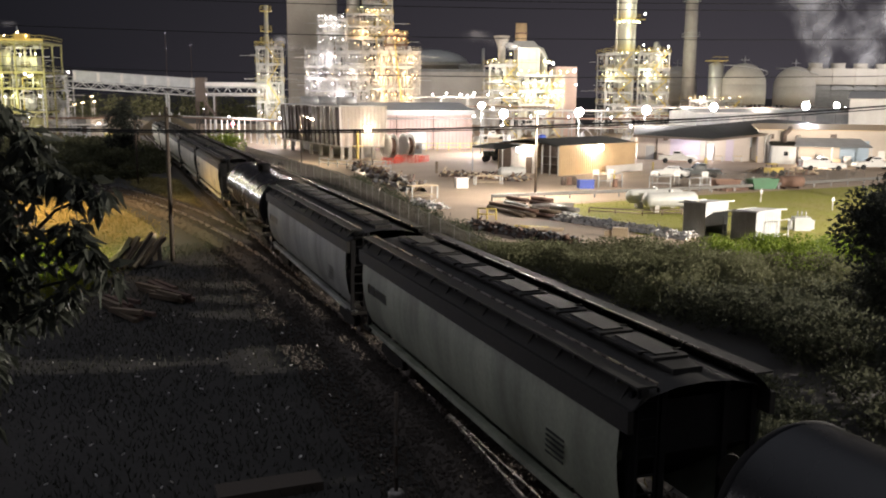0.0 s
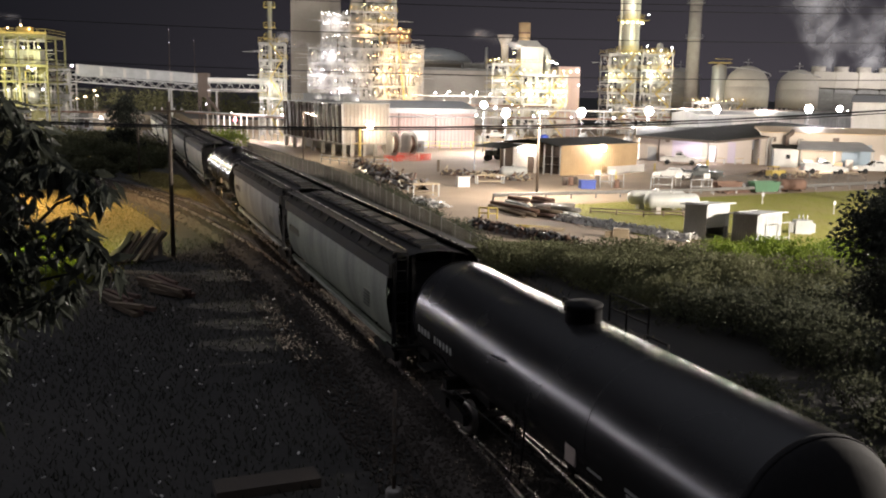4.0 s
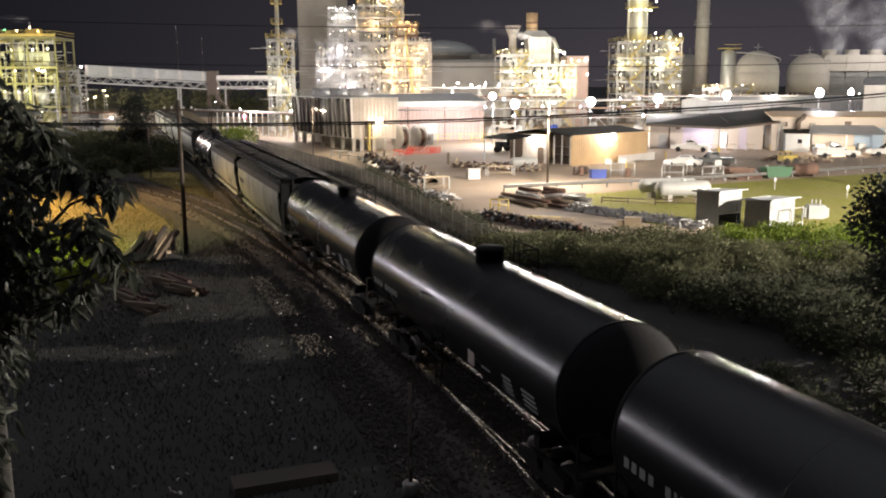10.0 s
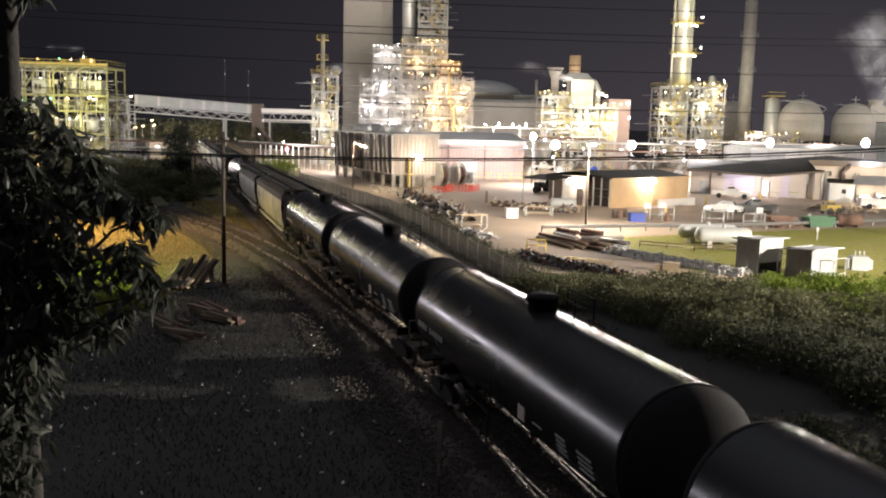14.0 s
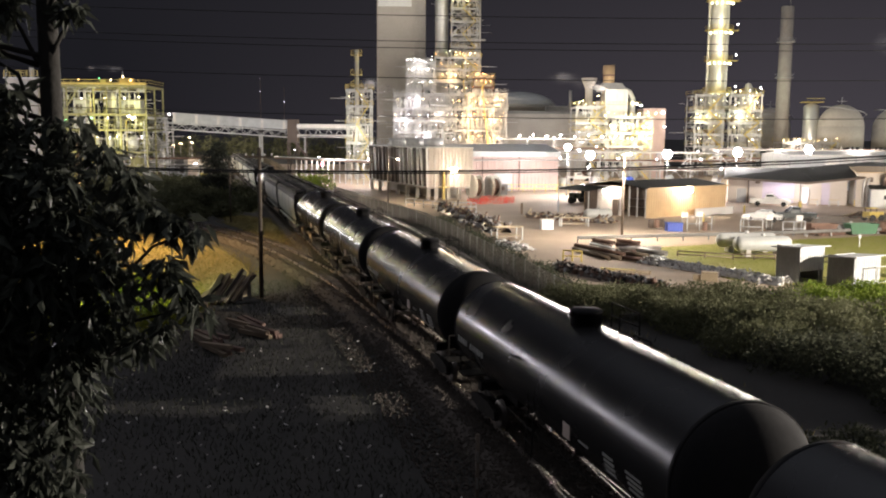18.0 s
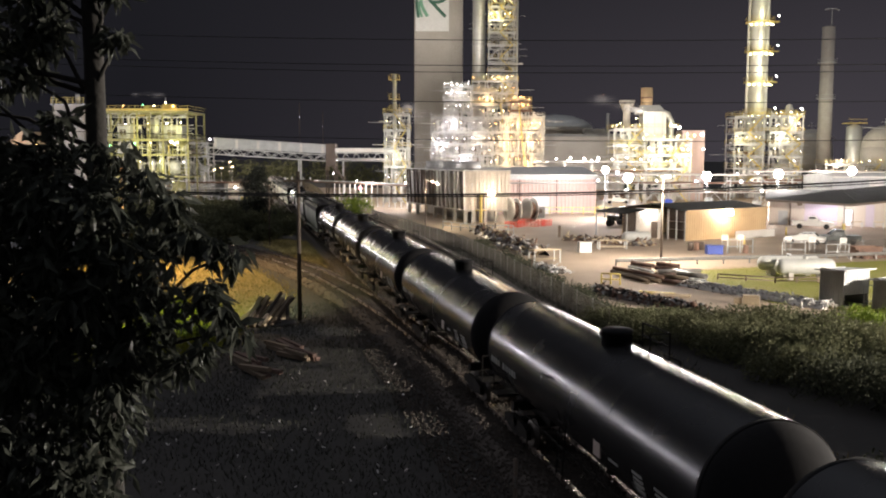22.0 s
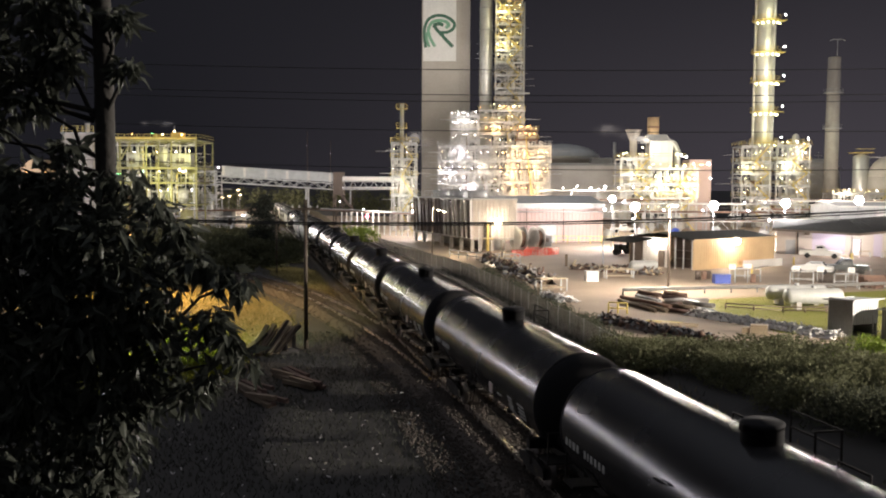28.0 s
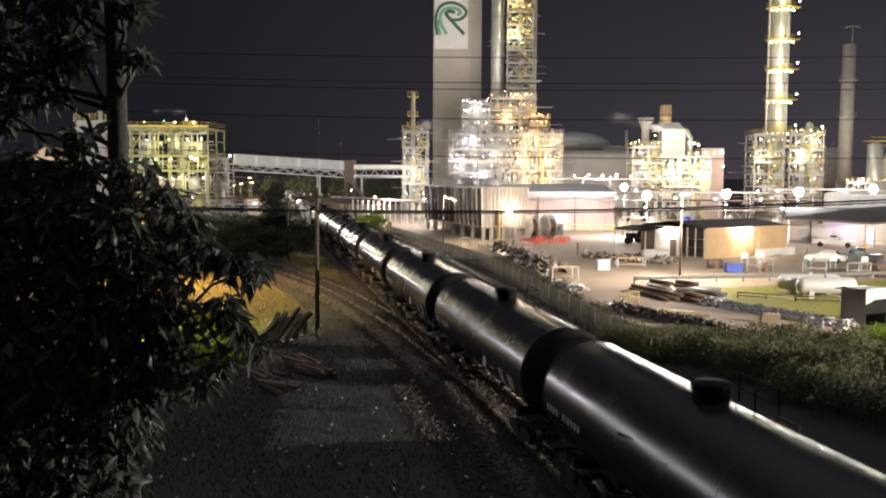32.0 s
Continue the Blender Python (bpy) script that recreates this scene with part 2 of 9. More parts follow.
TIE = material("weathered_tie_wood", (0.07, 0.055, 0.042), 0.85, 0, (0.05, 0.037, 0.028), 2, 18, 0.5, 0.3)
BALLAST = material("ballast_stone", (0.085, 0.07, 0.058), 0.95, 0, (0.045, 0.037, 0.03), 1.2, 11, 0.8, 0.15)
CONCRETE = material("stained_concrete", (0.42, 0.39, 0.34), 0.8, 0, (0.26, 0.23, 0.19), 0.5, 12, 0.2)
SILO = material("concrete_silo_wall", (0.46, 0.43, 0.37), 0.8, 0, (0.33, 0.3, 0.25), 0.12, 3, 0.1, 0.05, 0.8)
SILO_PAINT = material("white_silo_panel", (0.72, 0.72, 0.68), 0.7, 0, (0.6, 0.6, 0.56), 0.3, 4, 0.05, 0.03)
LOGO_DARK = material("dark_green_sign_paint", (0.05, 0.14, 0.09), 0.6, 0, None, 1, 8, 0)
LOGO_LIGHT = material("light_green_sign_paint", (0.2, 0.42, 0.27), 0.6, 0, None, 1, 8, 0)
STEEL = material("galvanised_steel", (0.45, 0.45, 0.43), 0.5, 0.4, (0.3, 0.29, 0.27), 1.5, 12, 0.1)
PIPE_WHITE = material("lagged_pipe_cladding", (0.62, 0.6, 0.55), 0.45, 0.3, (0.42, 0.39, 0.34), 1, 10, 0.1)
RUST = material("rusty_steel", (0.2, 0.12, 0.085), 0.8, 0.2, (0.09, 0.055, 0.042), 1.6, 14, 0.4)
SAFETY = material("safety_yellow_paint", (0.62, 0.48, 0.13), 0.5, 0, (0.45, 0.33, 0.09), 1.5, 14, 0.05)
VESSEL = material("silver_vessel_skin", (0.55, 0.55, 0.5), 0.4, 0.5, (0.4, 0.39, 0.34), 0.6, 8, 0.08)
TAN_METAL = material("tan_ribbed_siding", (0.50, 0.36, 0.2), 0.55, 0.1, (0.38, 0.26, 0.14), 0.6, 10, 0.06, 0.05, 0.5)
DARK_METAL = material("dark_brown_siding", (0.12, 0.09, 0.07), 0.6, 0.1, (0.07, 0.05, 0.04), 0.8, 10, 0.08)
BEIGE_WALL = material("beige_building_wall", (0.5, 0.44, 0.37), 0.75, 0, (0.4, 0.345, 0.28), 0.3, 8, 0.08, 0.05, 0.6)
PINK_WALL = material("faded_pink_siding", (0.45, 0.33, 0.29), 0.7, 0, (0.36, 0.26, 0.23), 0.3, 9, 0.06, 0.05)
BLUE_DOOR = material("pale_blue_roller_door", (0.33, 0.42, 0.5), 0.6, 0, (0.27, 0.34, 0.42), 0.6, 9, 0.04, 0.05)
LILAC_DOOR = material("lilac_roller_door", (0.48, 0.42, 0.48), 0.6, 0, (0.4, 0.35, 0.4), 0.6, 9, 0.04, 0.05)
DARK_ROOF = material("dark_felt_roof", (0.045, 0.044, 0.036), 0.9, 0, (0.03, 0.029, 0.024), 0.35, 9, 0.25, 0.05, 0.8)
DARK_ROOF.node_tree.nodes["Principled BSDF"].inputs["Specular IOR Level"].default_value = 0.1
OLIVE_STEEL = material("olive_painted_steel", (0.3, 0.28, 0.12), 0.6, 0.1, (0.18, 0.16, 0.08), 1.2, 12, 0.1)
WHITE_ROOF = material("white_metal_roof", (0.66, 0.64, 0.6), 0.5, 0.2, (0.5, 0.47, 0.42), 0.6, 8, 0.05, 0.05)
GREY_SIDING = material("weathered_zinc_siding", (0.42, 0.43, 0.42), 0.55, 0.1, (0.26, 0.26, 0.245), 0.9, 9, 0.08, 0.1)
DARK_SIDING = material("dull_zinc_siding", (0.24, 0.24, 0.225), 0.6, 0.1, (0.14, 0.135, 0.12), 0.9, 9, 0.08, 0.1)
WHITE_PAINT = material("white_vehicle_paint", (0.75, 0.74, 0.7), 0.3, 0, (0.62, 0.6, 0.56), 0.8, 9, 0.0, 0.05)
DARK_PAINT = material("dark_vehicle_paint", (0.03, 0.035, 0.03), 0.3, 0, None, 0.8, 9, 0.0)
CAR_GLASS = material("dark_car_glass", (0.02, 0.022, 0.025), 0.08, 0, None, 1, 9, 0.0)
TYRE = material("tyre_rubber", (0.02, 0.02, 0.02), 0.85, 0, None, 2, 25, 0.2)
BLUE = material("blue_plastic", (0.04, 0.07, 0.3), 0.45, 0, None, 1, 9, 0.0)
RED = material("red_plastic_barrier", (0.65, 0.07, 0.04), 0.5, 0, (0.45, 0.05, 0.03), 1, 9, 0.0)
SKIP_GREEN = material("green_skip_paint", (0.07, 0.17, 0.09), 0.6, 0, (0.05, 0.09, 0.05), 1, 9, 0.1)
WOOD = material("weathered_timber", (0.2, 0.15, 0.1), 0.85, 0, (0.1, 0.07, 0.05), 1.5, 16, 0.5, 0.3)
OLD_TIE = material("reddish_old_tie", (0.15, 0.095, 0.075), 0.9, 0, (0.08, 0.05, 0.04), 1.5, 16, 0.5, 0.3)
PALE_WOOD = material("pale_timber", (0.5, 0.4, 0.26), 0.8, 0, (0.36, 0.27, 0.17), 1.5, 16, 0.3, 0.2)
POLE_WOOD = material("tarred_pole_wood", (0.10, 0.075, 0.055), 0.85, 0, (0.055, 0.042, 0.03), 1.2, 20, 0.5)
CABLE = material("black_cable", (0.012, 0.012, 0.012), 0.6, 0, None, 1, 20, 0.0)
SCRAP_A = material("grey_scrap_metal", (0.4, 0.38, 0.35), 0.45, 0.6, (0.18, 0.15, 0.13), 1.5, 12, 0.2, 0.4)
STONE = material("pale_rubble", (0.78, 0.76, 0.72), 0.8, 0, (0.55, 0.52, 0.47), 1.5, 12, 0.3, 0.3)
BARK = material("tree_bark", (0.028, 0.025, 0.021), 0.95, 0, (0.018, 0.016, 0.013), 2, 14, 0.8)
LEAF_DARK = leafy("dark_tree_leaf", (0.06, 0.065, 0.053), (0.045, 0.05, 0.04), 0.38)
LEAF_DARK.node_tree.nodes["Principled BSDF"].inputs["Specular IOR Level"].default_value = 0.08
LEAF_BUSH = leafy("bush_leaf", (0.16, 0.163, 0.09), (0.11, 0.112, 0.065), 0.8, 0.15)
# darker and brighter copies of the bush leaf, for shade and lamplight
LEAF_SHADED = leafy("shaded_bush_leaf", (0.09, 0.095, 0.062), (0.065, 0.07, 0.046), 0.8)
LEAF_LAMPLIT = leafy("lamplit_bush_leaf", (0.2, 0.27, 0.035), (0.11, 0.15, 0.025), 0.5)
GRASS_BLADE = leafy("grass_blade", (0.22, 0.235, 0.028), (0.17, 0.18, 0.026), 0.6)
DRY_BLADE = leafy("dry_grass_blade", (0.24, 0.2, 0.08), (0.15, 0.13, 0.055), 0.7)
GRATING = material("dark_deck_grating", (0.1, 0.095, 0.085), 0.7, 0.3, (0.06, 0.055, 0.05), 1.5, 14, 0.2)
WEED_BLADE = leafy("dead_weed_blade", (0.06, 0.062, 0.05), (0.042, 0.043, 0.036), 0.8)
TANK_WHITE = material("white_tank_paint", (0.46, 0.46, 0.43), 0.5, 0, (0.33, 0.32, 0.28), 0.7, 9, 0.05)
FENCE_WIRE = material("dull_fence_wire", (0.14, 0.13, 0.11), 0.7, 0.2, (0.1, 0.08, 0.06), 1.0, 12, 0.0, 0.2, 0.8)
RAIL_GREY = material("dull_guard_rail_zinc", (0.25, 0.24, 0.22), 0.55, 0.4, (0.15, 0.14, 0.13), 1.5, 12, 0.1)
CINDER = material("dark_cinder_ground", (0.06, 0.048, 0.038), 0.95, 0, (0.035, 0.03, 0.024), 0.5, 9, 0.8, 0.0, 0.8)
LAMP_WHITE = glow("white_lamp_glass", (1, 0.97, 0.92), 60)
LAMP_WHITE_SMALL = glow("small_white_lamp_glass", (1, 0.97, 0.92), 14)
LAMP_WARM = glow("warm_lamp_glass", (1, 0.72, 0.4), 9)
LAMP_SODIUM = glow("sodium_lamp_glass", (1, 0.46, 0.15), 8)
LAMP_LIME = glow("greenish_lamp_glass", (1.0, 0.97, 0.5), 8)
LAMP_COOL = glow("cool_lamp_glass", (0.93, 0.86, 1.0), 10)
GLOW_BAY = glow("glowing_bay_panel", (1, 0.87, 0.87), 0.45)
LAMP_RED = glow("red_signal_glass", (1, 0.05, 0.08), 8)
LAMP_GREEN = glow("green_signal_glass", (0.2, 1, 0.35), 8)


def ground_material():
    m = material("dark_soil_and_weeds", (0.042, 0.038, 0.034), 0.95, 0, (0.028, 0.026, 0.023), 0.25, 7, 0.7, 0.0, 0.8)
    return m


SOIL = ground_material()
YARD = material("packed_dirt_yard", (0.37, 0.28, 0.195), 0.9, 0, (0.245, 0.18, 0.125), 0.12, 5, 0.35, 0.0, 0.8)
FAR_SOIL = material("brown_far_soil", (0.19, 0.135, 0.09), 0.95, 0, (0.09, 0.08, 0.045), 0.08, 4, 0.4, 0.0, 0.9)
LAWN = material("mown_lawn", (0.22, 0.225, 0.025), 0.95, 0, (0.25, 0.205, 0.05), 0.3, 9, 0.6, 0.0, 0.8)
DRY_LAWN = material("dry_grass_patch", (0.23, 0.18, 0.07), 0.95, 0, (0.15, 0.13, 0.05), 0.35, 9, 0.6, 0.0, 0.8)


# ---- mesh tools ----
class Shape:
    """Collects boxes, bars, tubes and turned forms into one mesh."""

    def __init__(self):
        self.v, self.f, self.s = [], [], []

    def add(self, verts, faces, smooth=False):
        k = len(self.v)
        self.v += [tuple(p) for p in verts]
        self.f += [tuple(i + k for i in f) for f in faces]
        self.s += [smooth] * len(faces)
        return self

    def box(self, x, y, z, sx, sy, sz, rz=0.0, m=None):
        c, s = math.cos(radians(rz)), math.sin(radians(rz))
        pts = []
        for dz in (-0.5, 0.5):
            for dx, dy in ((-0.5, -0.5), (0.5, -0.5), (0.5, 0.5), (-0.5, 0.5)):
                a, b = dx * sx, dy * sy
                p = Vector((x + a * c - b * s, y + a * s + b * c, z + dz * sz))
                pts.append(m @ p if m else p)
        return self.add(pts, [(3, 2, 1, 0), (4, 5, 6, 7), (0, 1, 5, 4), (1, 2, 6, 5), (2, 3, 7, 6), (3, 0, 4, 7)])

    def bar(self, p, q, w, h=None):
        """A square bar from p to q."""
        p, q = Vector(p), Vector(q)
        h = h or w
        d = (q - p).normalized()
        side = d.cross(Vector((0, 0, 1)))
        side = Vector((1, 0, 0)) if side.length < 1e-4 else side.normalized()
        up = side.cross(d)
        pts = []
        for e in (p, q):
            for a, b in ((-1, -1), (1, -1), (1, 1), (-1, 1)):
                pts.append(e + side * (a * w / 2) + up * (b * h / 2))
        return self.add(pts, [(3, 2, 1, 0), (4, 5, 6, 7), (0, 1, 5, 4), (1, 2, 6, 5), (2, 3, 7, 6), (3, 0, 4, 7)])

    def tube(self, p, q, r, n=10, r2=None, caps=True):
        p, q = Vector(p), Vector(q)
        r2 = r if r2 is None else r2
        d = (q - p).normalized()
        side = d.cross(Vector((0, 0, 1)))
        side = Vector((1, 0, 0)) if side.length < 1e-4 else side.normalized()
        up = side.cross(d)
        ring = [side * math.cos(2 * math.pi * i / n) + up * math.sin(2 * math.pi * i / n) for i in range(n)]
        pts = [p + a * r for a in ring] + [q + a * r2 for a in ring]
        self.add(pts, [(i, (i + 1) % n, n + (i + 1) % n, n + i) for i in range(n)], True)
        if caps:
            k = len(self.v) - 2 * n
            self.f += [tuple(k + i for i in reversed(range(n))), tuple(k + n + i for i in range(n))]
            self.s += [False, False]
        return self

    def path(self, pts, r, n=8):
        return self.sweep(pts, [r] * len(pts), n)

    def sweep(self, pts, radii, n=8):
        """A bent round bar through the points."""
        pts = [Vector(p) for p in pts]
        rows, side = [], None
        for i, p in enumerate(pts):
            d = (pts[min(i + 1, len(pts) - 1)] - pts[max(i - 1, 0)]).normalized()
            if side is None:
                side = d.cross(Vector((0, 0, 1)))
                side = d.cross(Vector((0, 1, 0))) if side.length < 1e-3 else side
            side = (side - d * side.dot(d)).normalized()
            up = side.cross(d)
            rows.append([p + (side * math.cos(2 * math.pi * k / n) + up * math.sin(2 * math.pi * k / n)) * radii[i] for k in range(n)])
        self.sheet(rows, close=True, smooth=True)
        k = len(self.v) - n * len(pts)
        self.f += [tuple(k + i for i in reversed(range(n))), tuple(len(self.v) - n + i for i in range(n))]
        self.s += [False, False]
        return self

    def turned(self, profile, n=32, m=None, smooth=True):
        """A form turned about z from (radius, height) pairs."""
        pts = []
        for r, z in profile:
            for i in range(n):
                a = 2 * math.pi * i / n
                p = Vector((r * math.cos(a), r * math.sin(a), z))
                pts.append(m @ p if m else p)
        faces = []
        for j in range(len(profile) - 1):
            for i in range(n):
                k = (i + 1) % n
                faces.append((j * n + i, j * n + k, (j + 1) * n + k, (j + 1) * n + i))
        self.add(pts, faces, smooth)
        k = len(self.v) - len(pts)
        for j, flip in ((0, True), (len(profile) - 1, False)):
            if profile[j][0] > 1e-3:
                ring = [k + j * n + i for i in range(n)]
                self.f.append(tuple(reversed(ring)) if flip else tuple(ring))
                self.s.append(False)
        return self

    def slab(self, outline, z0, z1):
        """An upright prism over a flat outline, anticlockwise."""
        n = len(outline)
        pts = [(x, y, z0) for x, y in outline] + [(x, y, z1) for x, y in outline]
        return self.add(pts, [tuple(reversed(range(n))), tuple(range(n, 2 * n))] + [(i, (i + 1) % n, n + (i + 1) % n, n + i) for i in range(n)])

    def sheet(self, sections, close=False, smooth=False):
        """A skin over rows of points."""
        n = len(sections[0])
        pts = [p for row in sections for p in row]
        faces = []
        for j in range(len(sections) - 1):
            for i in range(n if close else n - 1):
                k = (i + 1) % n
                faces.append((j * n + i, j * n + k, (j + 1) * n + k, (j + 1) * n + i))
        return self.add(pts, faces, smooth)

    def ribbed(self, p, q, z0, z1, pitch=0.3, depth=0.04, thick=0.05):
        """Ribbed sheet siding from p to q, ribs to the right-hand side."""
        p, q = Vector((*p, 0)), Vector((*q, 0))
        d = q - p
        length = d.length
        d.normalize()
        out = Vector((d.y, -d.x, 0))
        line = []
        n = max(2, int(length / pitch))
        for i in range(n):
            a = length * i / n
            w = length / n
            for f, o in ((0.0, 0), (0.55, 0), (0.65, depth), (0.9, depth)):
                line.append(p + d * (a + f * w) + out * o)
        line.append(q)
        front = [[(a.x, a.y, z) for a in line] for z in (z0, z1)]
        self.sheet(front)
        b0, b1 = p - out * thick, q - out * thick
        return self.add([(b0.x, b0.y, z0), (b1.x, b1.y, z0), (b1.x, b1.y, z1), (b0.x, b0.y, z1)], [(3, 2, 1, 0)])

    def mesh(self, name, mat):
        me = bpy.data.meshes.new(name)
        me.from_pydata(self.v, [], self.f)
        me.polygons.foreach_set("use_smooth", self.s)
        me.materials.append(mat)
        me.update()
        return me


def part(name, shape, mat, parent=None, label="", at=None):
    """One mesh object, under its thing or part."""
    ob = new(name, shape.mesh(name, mat) if isinstance(shape, Shape) else shape)
    if at is not None:
        ob.matrix_basis = at
    if parent:
        ob.parent = parent
    if label:
        ob["label"] = label
    return ob


def thing(name, m, label, category, group="", kind=""):
    ob = new(name)
    ob.empty_display_size = 0.3
    ob.matrix_basis = m
    return tagged(ob, label, category, group, kind)


def solid(name, shape, mat, m, label, category, group="", kind=""):
    """A thing that is one mesh."""
    ob = new(name, shape.mesh(name, mat))
    ob.matrix_basis = m
    return tagged(ob, label, category, group, kind)


# ---- ground, tracks ----
HEAD = -15.0
RZ = -HEAD
U = Vector((math.sin(radians(HEAD)), math.cos(radians(HEAD)), 0))
N = Vector((U.y, -U.x, 0))
RAIL_TOP = 0.42
START = Vector((10.45, 0, 0))


def on_track(s, off=0.0, z=0.0):
    p = START + U * s + N * off
    return Vector((p.x, p.y, z))


def ground_sheet():
    sh = Shape()
    xs = [-2500, -900, -400, -200, -120] + [-80 + 4 * i for i in range(41)] + [120, 200, 400, 900, 2500]
    ys = [-400, -100] + [-20 + 4 * i for i in range(61)] + [260, 330, 420, 700, 1500, 4000]
    rows = []
    for y in ys:
        row = []
        for x in xs:
            z = 0.0
            rel = Vector((x, y, 0)) - START
            off = rel.dot(N)
            if -80 < x < 80 and -20 < y < 110 and off < -4:
                z = 0.25 * noise.noise((x * 0.13, y * 0.13, 0.3)) * min(1, (-off - 4) / 6)
            row.append((x, y, z - 0.03))
        rows.append(row)
    sh.sheet(rows, smooth=True)
    solid("ground", sh, SOIL, Matrix(), "dark soil with weeds and scattered litter", "ground", kind="structure")
    yard = Shape().slab([(9.5, 59.5), (31, 56.5), (46, 70), (130, 100), (160, 300), (-60, 300), (-22, 165), (-5.2, 127), (-0.2, 105), (4.6, 82), (7.6, 67)], -0.01, 0.03)
    solid("yard_pavement", yard, YARD, Matrix(), "packed pale dirt yard with tyre tracks", "yard", kind="structure")
    far = Shape().slab([(-25, 170), (-60.1, 299), (-110, 420), (-170, 420), (-130, 299), (-104, 215), (-66, 168), (-46, 158), (-30, 160)], -0.02, 0.025)
    solid("far_yard", far, FAR_SOIL, Matrix(), "packed dirt beside the far tracks", "yard", kind="structure")
    lawn = Shape().slab([(20.5, 62), (30, 56.6), (60, 62), (75, 92), (58.5, 95.8), (34.3, 86.6), (18, 79)], 0.02, 0.06)
    solid("lawn", lawn, LAWN, Matrix(), "mown green lawn beside the yard", "lawn", kind="structure")
    strip = [on_track(s, 2.0) for s in (20, 60, 110, 190)]
    cinder = Shape().slab([(9.0, 22), (11.5, 24), (9.6, 45), (8.8, 58), (8.2, 62), (4.3, 82), (-0.6, 106), (-6.2, 128), (-16, 150), (-40, 195), (-44, 194), (strip[2].x, strip[2].y), (strip[1].x, strip[1].y), (strip[0].x, strip[0].y)], -0.04, 0.04)
    solid("cinder_strip", cinder, CINDER, Matrix(), "dark cinder strip between the tracks and the fence", "ground", kind="structure")
    dry = Shape().slab([(-34, 96.5), (-38, 70), (-22, 50), (-14.5, 52.5), (-13.4, 58), (-13.2, 62.5), (-15.2, 68.5), (-18.8, 76.5), (-23.2, 84.5), (-28.6, 92.5)], -0.05, 0.035)
    wedge = Shape().slab([(-12.0, 86), (-19, 104), (-26, 110), (-24, 100), (-14.5, 82), (-8.5, 70)], -0.05, 0.03)
    solid("grass_wedge", wedge, DRY_LAWN, Matrix(), "dry grass between the siding and the main track", "grass", kind="structure")
    solid("dry_grass_patch", dry, DRY_LAWN, Matrix(), "mown dry grass patch lit amber", "grass", kind="structure")


def bed(points, width, label):
    """A ballast bed, rails and ties along a line of points."""
    root = thing("railway_track", Matrix(), label, "railway track", "railway tracks", "structure")
    line = []
    for a, b in zip(points, points[1:]):
        n = max(1, int((b - a).length / 2.0))
        line += [a + (b - a) * (i / n) for i in range(n)]
    line.append(points[-1])
    rows = []
    for i, p in enumerate(line):
        d = (line[min(i + 1, len(line) - 1)] - line[max(i - 1, 0)]).normalized()
        o = Vector((d.y, -d.x, 0))
        rows.append([p + o * (-width - 0.7) + Vector((0, 0, -0.04)), p + o * -width + Vector((0, 0, 0.25)), p + o * width + Vector((0, 0, 0.25)), p + o * (width + 0.7) + Vector((0, 0, -0.04))])
    part("ballast_bed", Shape().sheet([[tuple(q) for q in r] for r in rows]), BALLAST, root)
    for side in (-0.755, 0.755):
        sh = Shape()
        secs = []
        for i, p in enumerate(line):
            d = (line[min(i + 1, len(line) - 1)] - line[max(i - 1, 0)]).normalized()
            o = Vector((d.y, -d.x, 0))
            c = p + o * side
            prof = [(-0.07, 0.26), (-0.07, 0.28), (-0.012, 0.3), (-0.012, 0.385), (-0.036, 0.395), (-0.036, RAIL_TOP), (0.036, RAIL_TOP), (0.036, 0.395), (0.012, 0.385), (0.012, 0.3), (0.07, 0.28), (0.07, 0.26)]
            secs.append([tuple(c + o * a + Vector((0, 0, b))) for a, b in prof])
        sh.sheet(secs, close=True)
        part("rail", sh, RAIL, root)
    return root, line


TIE_MESH = Shape().box(0, 0, 0, 2.6, 0.23, 0.18).mesh("tie", TIE)


# ---- train ----
CAR = 17.1
GAP = 1.15
DECK = CAR - GAP
HDECK = 19.5 - GAP


